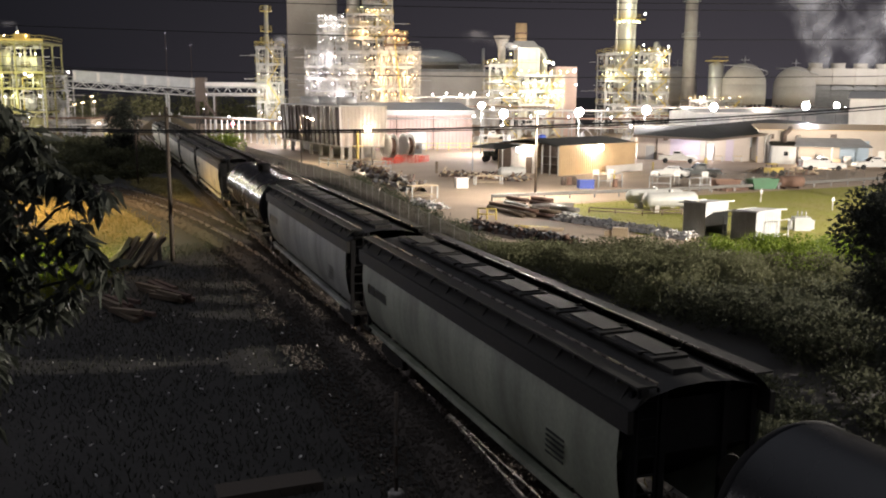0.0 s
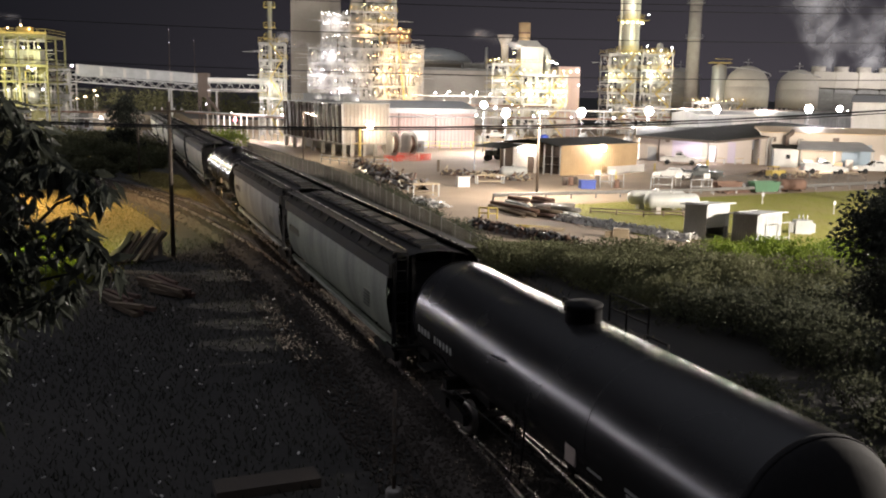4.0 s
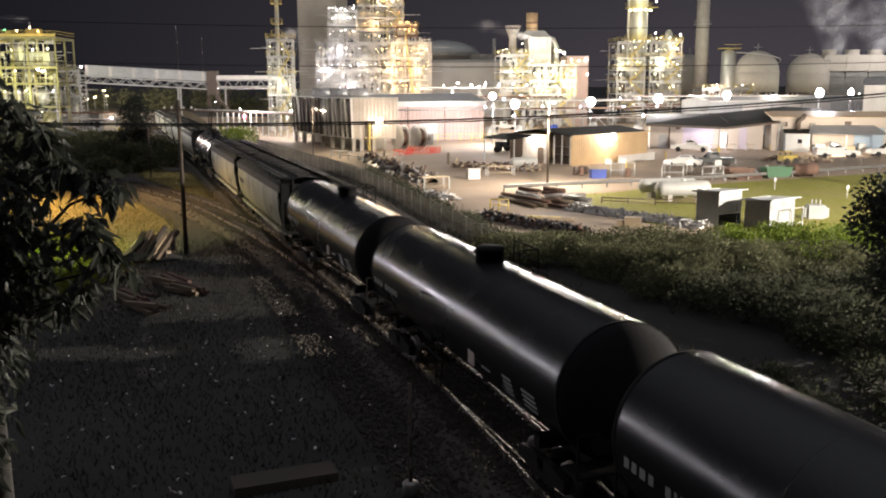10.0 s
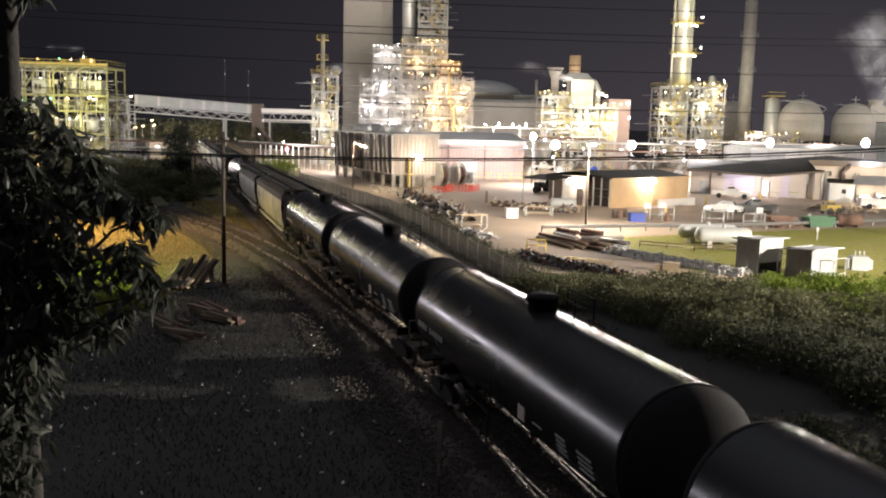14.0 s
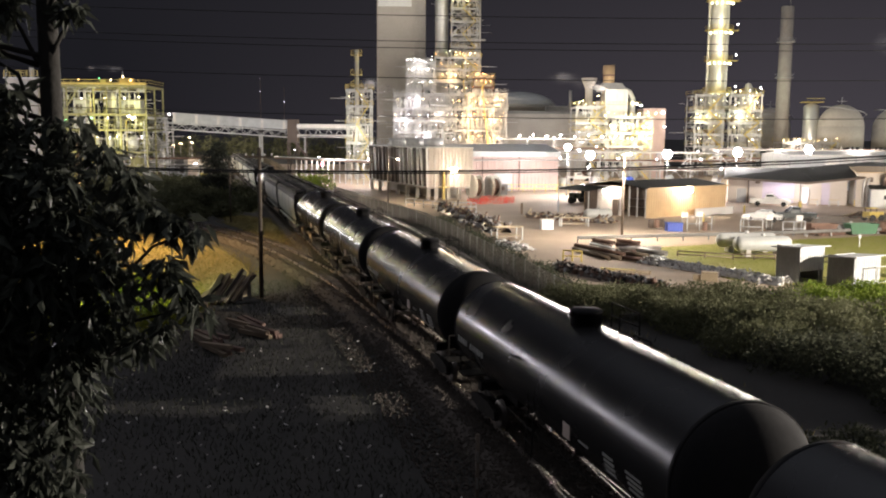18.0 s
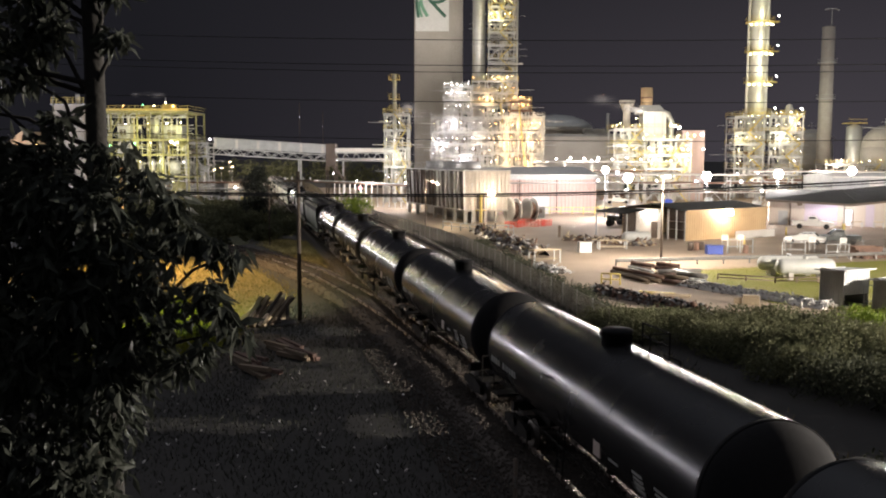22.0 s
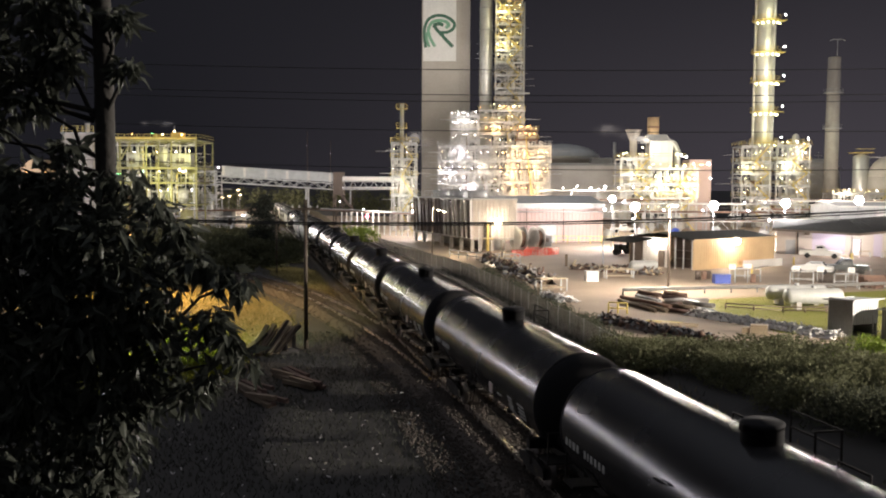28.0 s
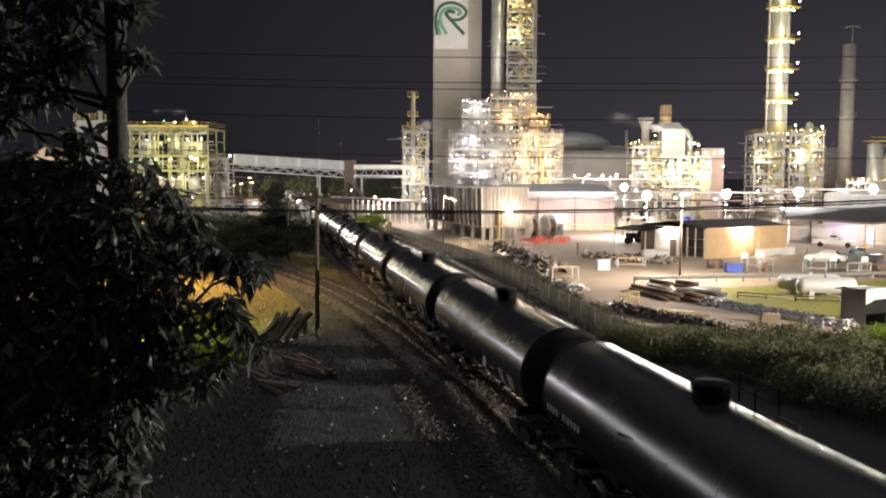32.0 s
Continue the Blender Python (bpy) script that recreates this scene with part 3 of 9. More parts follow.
def truck(parent, y):
    """A two-axle truck: side frames, bolster, springs and wheelsets."""
    t = part("truck", Shape().box(0, y, 0.62, 2.2, 0.32, 0.3), UNDER, parent)
    for sx in (-1.02, 1.02):
        sh = Shape()
        sh.add([(sx + dx, y + dy, z) for dx in (-0.08, 0.08) for dy, z in ((-1.25, 0.36), (-1.2, 0.66), (-0.55, 0.78), (0.55, 0.78), (1.2, 0.66), (1.25, 0.36), (0.85, 0.36), (0.45, 0.24), (-0.45, 0.24), (-0.85, 0.36))],
               [tuple(range(10)), tuple(reversed(range(10, 20)))] + [(i, (i + 1) % 10 + 0, (i + 1) % 10 + 10, i + 10)[::-1] for i in range(10)])
        part("side_frame", sh, UNDER, t)
        part("spring", Shape().tube((sx, y - 0.12, 0.28), (sx, y - 0.12, 0.55), 0.09, 8).tube((sx, y + 0.12, 0.28), (sx, y + 0.12, 0.55), 0.09, 8), UNDER, t)
    for dy in (-0.86, 0.86):
        m = Matrix.Translation((0, 0, 0)) @ pose(0, 0, 0, 0, 90, 0)
        sh = Shape()
        for side in (-1, 1):
            prof = [(0.08, 0.7), (0.2, 0.705), (0.36, 0.69), (0.455, 0.69), (0.46, 0.82), (0.49, 0.83), (0.49, 0.845), (0.36, 0.84), (0.2, 0.8), (0.08, 0.82)]
            prof = [(r, side * (1.52 - z)) for r, z in prof]
            sh.turned(prof if side > 0 else prof, 20, m)
        sh.tube((-0.95, 0, 0), (0.95, 0, 0), 0.075, 8)
        sh.box(0.6, 0.25, 0, 0.02, 0.1, 0.1)
        part("wheelset", sh, WHEEL_STEEL, t, at=Matrix.Translation((0, y + dy, 0.46)))
    return t


def coupler(parent, y, out):
    part("coupler", Shape().box(0, y + out * 0.22, 0.86, 0.22, 0.44, 0.24).box(0.05, y + out * 0.5, 0.86, 0.3, 0.16, 0.3), UNDER, parent)


def marks(parent, x, y0, z0, widths, height, sign=1, mat=None):
    """Stencilled lettering on the flank, as plain bars."""
    y = y0
    for w in widths:
        part("marking", Shape().box(x, y - w / 2, z0, 0.012, w, height), mat or MARKING, parent)
        y -= w + height * 0.35


def tank_car():
    car = thing("tank_car", Matrix(), "black tank car with a glossy cylindrical shell on the rails", "tank car", "cars of the train")
    r, zc = 1.59, 2.84
    m = pose(0, 0, zc, -90, 0, 0)
    body = []
    n = 7
    for i in range(n + 1):
        a = math.pi / 2 * i / n
        body.append((r * math.sin(a), 0.62 * (1 - math.cos(a))))
    body += [(r, 0.66), (r, 0.75), (r, 5.0), (r, DECK / 2), (r, DECK - 5.0), (r, DECK - 0.75), (r, DECK - 0.66)]
    for i in range(n, -1, -1):
        a = math.pi / 2 * i / n
        body.append((r * math.sin(a), DECK - 0.62 * (1 - math.cos(a))))
    body = [(max(p, 0.001), q) for p, q in body]
    part("shell", Shape().turned(body[n:-n], 72, m), TANK_BLACK, car)
    part("tank_head", Shape().turned(body[:n + 1], 48, m), MATT_BLACK, car)
    part("tank_head", Shape().turned(body[-n - 1:], 48, m), MATT_BLACK, car)
    for y in (0.62, DECK - 0.62):
        part("head_ring", Shape().turned([(r - 0.002, y - 0.06), (r + 0.01, y - 0.05), (r + 0.01, y + 0.05), (r - 0.002, y + 0.06)], 48, m), MATT_BLACK, car)
    # dome, bonnet and platform
    bonnet = part("valve_bonnet", Shape().turned([(0.42, 0), (0.42, 0.42), (0.44, 0.43), (0.44, 0.5), (0.38, 0.54), (0.001, 0.56)], 24, pose(0, 8.0, zc + r - 0.12)), MATT_BLACK, car)
    part("bonnet_latch", Shape().box(-0.44, 8.0, zc + r + 0.3, 0.08, 0.16, 0.14), UNDER, bonnet)
    for y in (5.0, 11.0):
        part("shell_seam", Shape().turned([(r - 0.002, y - 0.03), (r + 0.006, y - 0.02), (r + 0.006, y + 0.02), (r - 0.002, y + 0.03)], 48, m), TANK_BLACK, car)
    for x in (-0.85, 0.85):
        if x > 0:
            g = part("platform", Shape().box(x, 8.0, zc + r - 0.3, 0.5, 1.9, 0.05), UNDER, car)
            rail = Shape()
            for y in (7.0, 8.65):
                rail.bar((1.08, y, zc + r - 0.32), (1.08, y, zc + r + 0.42), 0.035)
            for z in (0.06, 0.42):
                rail.bar((1.08, 7.0, zc + r + z), (1.08, 8.65, zc + r + z), 0.035)
            rail.bar((1.08, 7.0, zc + r + 0.42), (0.5, 7.0, zc + r + 0.42), 0.035)
            rail.bar((0.5, 7.0, zc + r - 0.1), (0.5, 7.0, zc + r + 0.42), 0.035)
            part("handrail", rail, UNDER, g)
            for y0, y1 in ((9.0, 10.3), (5.7, 6.6)):
                low = Shape().path([(0.72, y0, zc + r - 0.22), (0.72, y0, zc + r - 0.04), (0.72, y1, zc + r - 0.04), (0.72, y1, zc + r - 0.22)], 0.025, 6)
                part("grab_rail", low, UNDER, car)
        lad = Shape()
        sx = 1 if x > 0 else -1
        for y in (7.5, 7.95):
            pts = [(sx * (r + 0.14), y, 0.9)] + [(sx * (r + 0.12) * math.cos(a), y, zc + (r + 0.12) * math.sin(a)) for a in (-0.3, -0.1)]
            lad.path(pts, 0.022, 5)
        for z in (1.0, 1.35, 1.7, 2.05, 2.4):
            lad.bar((sx * (r + 0.13), 7.5, z), (sx * (r + 0.13), 7.95, z), 0.03)
        part("ladder", lad, UNDER, car)
    for y, o in ((0.0, -1), (DECK, 1)):
        e = part("stub_sill", Shape().box(0, y - o * 1.6, 0.92, 0.5, 3.6, 0.4).box(0, y - o * 0.5, 1.16, 2.6, 0.75, 0.06), UNDER, car)
        er = Shape()
        for x in (-1.25, 1.25):
            er.bar((x, y - o * 0.2, 1.2), (x, y - o * 0.2, 2.1), 0.04)
        er.bar((-1.25, y - o * 0.2, 2.1), (1.25, y - o * 0.2, 2.1), 0.04)
        part("end_rail", er, UNDER, e)
        coupler(car, y, o)
        cradle = Shape()
        cradle.sheet([[(1.62 * math.cos(a), y - o * 2.3 + dy, zc + 1.62 * math.sin(a)) for a in [math.pi * (1.15 + 0.7 * i / 10) for i in range(11)]] for dy in (-0.35, 0.35)])
        part("saddle", cradle.box(0, y - o * 2.3, 1.2, 2.4, 0.3, 0.3), UNDER, car)
        truck(car, y - o * 2.3)
    part("brake_wheel", Shape().turned([(0.26, -0.02), (0.28, 0), (0.26, 0.02), (0.24, 0)], 16, pose(-0.7, 0.15, 1.9, 90, 0, 0)), UNDER, car)
    for sx in (-1, 1):
        br = Shape()
        for dy in (-0.16, 0.16):
            br.bar((sx * 1.54, 9.2 + dy, zc + 0.45), (sx * 1.66, 9.2 + dy, zc + 0.5), 0.035)
        br.bar((sx * 1.66, 9.04, zc + 0.5), (sx * 1.66, 9.36, zc + 0.5), 0.035)
        part("tie_down", br, UNDER, car)
        part("long_rail", Shape().path([(sx * 1.36, 3.4, 1.3), (sx * 1.4, 3.6, 1.45), (sx * 1.4, DECK - 3.6, 1.45), (sx * 1.36, DECK - 3.4, 1.3)], 0.02, 5), UNDER, car)
    part("bottom_valve", Shape().tube((0, 8, 1.4), (0, 8, 0.75), 0.22, 10), UNDER, car)
    # stencils and placards on both flanks, low down
    for sx in (-1, 1):
        x = sx * (r * math.cos(0.28) + 0.03)
        z = zc - 0.36
        marks(car, sx * 1.576, DECK - 1.0, 2.63, (0.16, 0.16, 0.18, 0.16), 0.3)
        marks(car, sx * 1.576, DECK - 2.35, 2.63, (0.15, 0.08, 0.16, 0.15, 0.16, 0.15), 0.3)
        marks(car, sx * 1.492, 5.0, 2.3, (0.55,), 0.1)
        for k in range(4):
            part("marking", Shape().box(sx * (1.552 - 0.036 * k), 3.3, 2.48 - 0.13 * k, 0.012, 0.5, 0.07), MARKING, car)
        for k in range(4):
            part("marking", Shape().box(sx * (1.552 - 0.036 * k), 2.1, 2.48 - 0.13 * k, 0.012, 0.7, 0.06), MARKING, car)
        part("placard_holder", Shape().box(sx * 1.54, 5.6, 2.35, 0.03, 0.42, 0.42), PLACARD, car, "pale hazard placard")
    return car


def hopper_car(paint, label):
    car = thing("covered_hopper", Matrix(), label, "hopper car", "cars of the train")
    y0, y1 = 0.25, HDECK - 0.25
    # curved flanks that end in upright end sheets
    half = [(1.05, 1.15), (1.3, 1.42), (1.48, 1.9), (1.58, 2.5), (1.61, 3.0), (1.58, 3.45), (1.5, 3.8)]
    for sx in (-1, 1):
        sh = Shape()
        secs = []
        for y in (y0 + 0.35, y0 + 2.0, y0 + 5.0, HDECK / 2, y1 - 5.0, y1 - 2.0, y1 - 0.35):
            secs.append([(sx * a, y, b) for a, b in half])
        sh.sheet(secs, smooth=True)
        part("side_sheet", sh, paint, car)
        part("side_sill", Shape().box(sx * 1.3, HDECK / 2, 1.12, 0.2, HDECK - 0.7, 0.16), paint, car)
        chord = part("top_chord", Shape().box(sx * 1.57, HDECK / 2, 3.74, 0.12, HDECK - 0.5, 0.44).sheet([[(sx * 1.54, y, 3.96), (sx * 1.2, y, 4.3)] for y in (y0, y1)]), ROOF_SHADED, car)
        for i in range(14):
            y = y0 + 0.5 + i * (HDECK - 1.5) / 13
            part("bracket", Shape().bar((sx * 1.55, y, 3.9), (sx * 1.3, y, 4.26), 0.035), ROOF_SHADED, chord)
        walkway = part("running_board", Shape().box(sx * 1.28, HDECK / 2, 4.38, 0.42, HDECK - 0.4, 0.04), ROOF_SHADED, car)
        # bright metal strip stands for the highlight along the board's edge
        part("edge_angle", Shape().box(sx * 1.05, HDECK / 2, 4.415, 0.05, HDECK - 0.5, 0.03), RAIL, walkway)
        for i in range(11):
            walkway_rib = Shape().box(sx * 1.28, y0 + 0.6 + i * 1.62, 4.34, 0.5, 0.06, 0.06)
            part("cross_bar", walkway_rib, ROOF_SHADED, walkway)
    roof = Shape()
    rp = [(-1.5, 3.95), (-1.2, 4.16), (-0.6, 4.3), (0, 4.34), (0.6, 4.3), (1.2, 4.16), (1.5, 3.95)]
    roof.sheet([[(a, y, b) for a, b in rp] for y in (y0, y1)], smooth=True)
    part("roof", roof, ROOF_SHADED, car)
    part("hatch_coaming", Shape().box(0, HDECK / 2, 4.38, 0.66, HDECK - 1.6, 0.12), ROOF_SHADED, car)
    for i in range(8):
        y = y0 + 2.0 + i * 1.98
        h = part("hatch_cover", Shape().box(0, y, 4.47, 0.82, 1.8, 0.07).box(0, y, 4.52, 0.5, 1.5, 0.04), ROOF_SHADED, car)
        part("hatch_latch", Shape().bar((-0.5, y - 0.5, 4.5), (0.5, y - 0.5, 4.5), 0.06), UNDER, h)
    for y, o in ((y0, -1), (y1, 1)):
        a, b = y - o * 0.35, y - o * 2.6
        end = Shape()
        end.add([(-1.52, a, 3.95), (1.52, a, 3.95), (1.5, a, 2.9), (-1.5, a, 2.9), (-1.3, b, 1.3), (1.3, b, 1.3)], [(0, 1, 2, 3), (3, 2, 5, 4)])
        # end sheet, posts and ladder are near black, unlike the flanks
        part("end_sheet", end, MATT_BLACK, car)
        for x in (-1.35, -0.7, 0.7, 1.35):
            part("end_post", Shape().bar((x, y - o * 0.3, 1.1), (x, y - o * 0.3, 4.2), 0.12), MATT_BLACK, car)
        lad = Shape()
        for x in (-1.35, -0.95):
            lad.bar((x, y - o * 0.1, 1.0), (x, y - o * 0.1, 4.3), 0.04)
        for k in range(9):
            lad.bar((-1.35, y - o * 0.1, 1.2 + 0.36 * k), (-0.95, y - o * 0.1, 1.2 + 0.36 * k), 0.03)
        part("ladder", lad, MATT_BLACK, car)
        part("end_platform", Shape().box(0, y - o * 0.4, 1.12, 3.0, 0.8, 0.08).box(0, y - o * 1.4, 0.92, 0.6, 3.4, 0.4), UNDER, car)
        # flanks by the ends
        coupler(car, y - o * 0.25 + o * 0.25, o)
        truck(car, y - o * 2.2)
    part("end_brake_wheel", Shape().turned([(0.26, -0.02), (0.28, 0), (0.26, 0.02), (0.24, 0)], 16, pose(0.6, 0.2, 2.6, 90, 0, 0)), UNDER, car)
    for k in range(4):
        y = 4.6 + k * 3.0
        bay = Shape()
        bay.add([(-1.25, y - 1.4, 1.2), (1.25, y - 1.4, 1.2), (1.25, y + 1.4, 1.2), (-1.25, y + 1.4, 1.2), (-0.5, y - 0.4, 0.5), (0.5, y - 0.4, 0.5), (0.5, y + 0.4, 0.5), (-0.5, y + 0.4, 0.5)],
                [(0, 1, 5, 4), (1, 2, 6, 5), (2, 3, 7, 6), (3, 0, 4, 7), (4, 5, 6, 7)])
        p = part("hopper_bay", bay, paint, car)
        part("outlet_gate", Shape().box(0, y, 0.44, 1.1, 0.9, 0.1), UNDER, p)
    for sx in (-1, 1):
        marks(car, sx * 1.605, HDECK - 1.3, 2.75, (0.8, 1.2), 0.32, mat=DARK_PAINT)
        for k in range(5):
            part("marking", Shape().box(sx * 1.604, 3.0, 2.5 - 0.12 * k, 0.012, 0.8, 0.05), DARK_PAINT, car)
    return car


# distance of the near end of the first hopper along the track, second by second
RUN = [(0, 15.5), (2.1, 23.0), (3.5, 28.0), (5.5, 35.3), (7.6, 43.5), (9, 49.1), (11, 57.2), (13, 65.1), (14.5, 71.0), (16.5, 79.4), (18.5, 87.8), (20, 94.5), (22, 103.3), (24, 112.4), (25.5, 118.9),
       (27.5, 128.3), (29, 135.8), (30.5, 143.2), (32, 150.4)]
_grey = hopper_car(HOPPER_GREY, "pale grey covered hopper with a roof coloured as shaded and stained flanks")
_green = hopper_car(HOPPER_GREEN, "dull green-grey covered hopper with a roof coloured as shaded and stained flanks")
_cream = hopper_car(HOPPER_CREAM, "cream covered hopper with a dark roof on the rails")
_tank = tank_car()
TRAIN = [(_green, 0.0), (_grey, 19.6)]
TRAIN.append((_tank, 39.8))
TRAIN.append((_cream, 59.6))
for _k in range(4, 8):
    TRAIN.append((copy_thing(_cream, Matrix()), 59.6 + 19.6 * (_k - 3)))
for _k in range(1, 10):
    TRAIN.append((copy_thing(_tank, Matrix()), -_k * CAR - 0.45))


def car_pose(s):
    p = on_track(s, 0, RAIL_TOP)
    return pose(p.x, p.y, p.z, 0, 0, RZ)


for _car, _o in TRAIN:
    _car.matrix_basis = car_pose(RUN[0][1] + _o)


# ---- yard buildings ----
def turn_to(p, q):
    """The pose with its x axis from p to q on the ground, and the distance."""
    d = Vector((q[0] - p[0], q[1] - p[1]))
    return pose(p[0], p[1], 0, 0, 0, math.degrees(math.atan2(d.y, d.x))), d.length


def wall_lamp(m, size=0.3, glass=None, label="bright floodlight on the wall"):
    lamp = thing("wall_lamp", m, label, "lamp", "wall lamps")
    part("housing", Shape().box(0, 0.12, 0, size * 1.3, 0.2, size), STEEL, lamp)
    part("lens", Shape().box(0, -0.02, -0.02, size * 1.1, 0.08, size * 0.8), glass or LAMP_WHITE, lamp)
    return lamp


def tan_hut():
    m, w = turn_to((25.5, 109.2), (38.1, 118.5))
    d, h = 10.5, 3.7
    hut = thing("metal_hut", m, "tan ribbed metal hut with brown roof and open bay", "shed")
    part("front_wall", Shape().ribbed((0, 0), (w, 0), 0, h, 0.42, 0.06), TAN_METAL, hut)
    part("right_wall", Shape().ribbed((w, 0), (w, d), 0, h, 0.42, 0.06), TAN_METAL, hut)
    part("back_wall", Shape().box(w / 2, d, h / 2, w, 0.08, h), TAN_METAL, hut)
    prof = ((-0.35, h), (d / 2, h + 0.7), (d + 0.35, h))
    part("roof", Shape().sheet([[(-0.5, y, z), (w + 0.3, y, z)] for y, z in prof]).sheet([[(-0.5, y, z - 0.1), (w + 0.3, y, z - 0.1)] for y, z in prof][::-1]), DARK_ROOF, hut)
    part("trim", Shape().box(w / 2, -0.38, h - 0.02, w + 0.6, 0.06, 0.18), TAN_METAL, hut)
    # open bay at the near end of the side, then a white wall with a door
    part("bay_back", Shape().box(1.6, 2.1, h / 2, 0.1, 4.0, h), DARK_METAL, hut)
    part("bay_shelf", Shape().box(1.0, 2.1, 1.2, 1.0, 3.4, 0.06).box(1.0, 2.1, 2.2, 1.0, 3.4, 0.06), DARK_METAL, hut)
    for y in (0.15, 1.5, 2.8):
        part("post", Shape().box(0.0, y, h / 2, 0.14, 0.14, h), STEEL, hut)
    part("side_wall", Shape().ribbed((0.0, 8.2), (0.0, 4.1), 0, h, 0.42, 0.04), WHITE_ROOF, hut, "white side wall")
    part("side_wall", Shape().ribbed((0.0, d), (0.0, 8.25), 0, h, 0.42, 0.04), DARK_METAL, hut)
    part("door", Shape().box(-0.06, 5.0, 1.05, 0.06, 1.0, 2.1), DARK_METAL, hut)
    awning = part("awning", Shape().add([(-3.6, 6.4, h - 0.5), (-0.1, 6.4, h - 0.1), (-0.1, d + 1.5, h - 0.1), (-3.6, d + 1.5, h - 0.5)], [(0, 1, 2, 3)]).add([(-3.6, 6.4, h - 0.6), (-0.1, 6.4, h - 0.2), (-0.1, d + 1.5, h - 0.2), (-3.6, d + 1.5, h - 0.6)], [(3, 2, 1, 0)]), DARK_ROOF, hut)
    for y in (6.5, d + 1.4):
        part("awning_post", Shape().box(-3.4, y, h / 2 - 0.3, 0.12, 0.12, h - 0.6), STEEL, awning)
    wall_lamp(m @ pose(w * 0.5, -0.25, h - 0.35), 0.95, label="bright floodlight under the hut eave")
    wall_lamp(m @ pose(-0.2, 6.6, h - 0.75, 0, 0, -90), 0.75, LAMP_WHITE_SMALL, "bright lamp on the hut's white side wall")
    part("low_wall", Shape().box(w * 0.72, -1.6, 0.5, w * 0.5, 0.1, 1.0), WHITE_ROOF, hut, "low white panel wall")


def cooling_building():
    m, w = turn_to((-12.6, 164.7), (-1.7, 137.1))
    h = 8.0
    b = thing("cooling_tower_building", m, "beige cooling tower with a dark louvred side on concrete legs", "industrial building")
    d = 7.6
    # legs and the open base
    for i in range(7):
        x = 0.4 + i * (w - 0.8) / 6
        part("leg", Shape().box(x, 0.3, 0.9, 0.5, 0.5, 1.8), CONCRETE, b)
    for i in range(1, 5):
        part("leg", Shape().box(w - 0.3, i * d / 4 - 0.3, 0.9, 0.5, 0.5, 1.8), CONCRETE, b)
    part("base_slab", Shape().box(w / 2, d / 2, 1.9, w, d, 0.24), CONCRETE, b)
    part("basin_wall", Shape().box(w / 2 - 0.6, d / 2 + 1.0, 0.9, w - 4.0, d - 4.0, 1.7), CONCRETE, b)
    part("core", Shape().box(w / 2, d / 2 + 0.3, 4.8, w - 0.7, d - 0.7, 5.6), DARK_METAL, b)
    for i in range(15):
        x = 0.15 + i * (w - 0.3) / 14
        fin = Shape().bar((x, 0.1, 2.0), (x, -0.05 - 0.25 * (i % 2), h), 0.16, 0.34)
        # near fins coloured pale for the lamplight on them, far fins dark
        part("fin", fin, WHITE_ROOF if i > 7 else DARK_METAL, b)
    for k in range(9):
        part("louvre", Shape().bar((0.2, 0.42, 2.4 + 0.6 * k), (w - 0.2, 0.42, 2.4 + 0.6 * k), 0.05, 0.3), DARK_METAL, b)
    part("end_wall", Shape().ribbed((w, 0.2), (w, d), 2.0, h, 0.6, 0.04), BEIGE_WALL, b)
    part("roof", Shape().box(w / 2, d / 2, h + 0.08, w + 0.2, d + 0.2, 0.16), STEEL, b)
    rail = Shape()
    for i in range(16):
        rail.bar((0.1 + i * (w - 0.2) / 15, 0.1, h), (0.1 + i * (w - 0.2) / 15, 0.1, h + 1.0), 0.06)
    for z in (0.55, 1.0):
        rail.bar((0.1, 0.1, h + z), (w, 0.1, h + z), 0.05)
        rail.bar((w, 0.1, h + z), (w, d, h + z), 0.05)
    part("guard_rail", rail, STEEL, b)
    for i in range(3):
        f = part("fan_cowl", Shape().turned([(1.7, 0), (1.5, 0.6), (1.65, 1.3), (1.6, 1.3), (1.45, 0.6), (1.6, 0.05)], 20, pose(4.5 + i * 9, d / 2, h + 0.15)), STEEL, b)
    part("ladder_cage", Shape().bar((w + 0.25, 2.6, 0.1), (w + 0.25, 2.6, 4.4), 0.5, 0.3).box(w + 0.3, 2.6, 2.0, 0.9, 1.6, 0.1), SAFETY, b)
    part("door", Shape().box(w + 0.04, 2.6, 3.4, 0.06, 1.3, 2.4), DARK_METAL, b)
    part("cable_mast", Shape().bar((w + 0.6, 1.0, 0), (w + 0.6, 1.0, 6.2), 0.1), STEEL, b)
    wall_lamp(m @ pose(w + 0.2, 4.3, 4.6, 0, 0, 90), 1.0, LAMP_WARM, "warm lamp lighting the cooling tower wall")


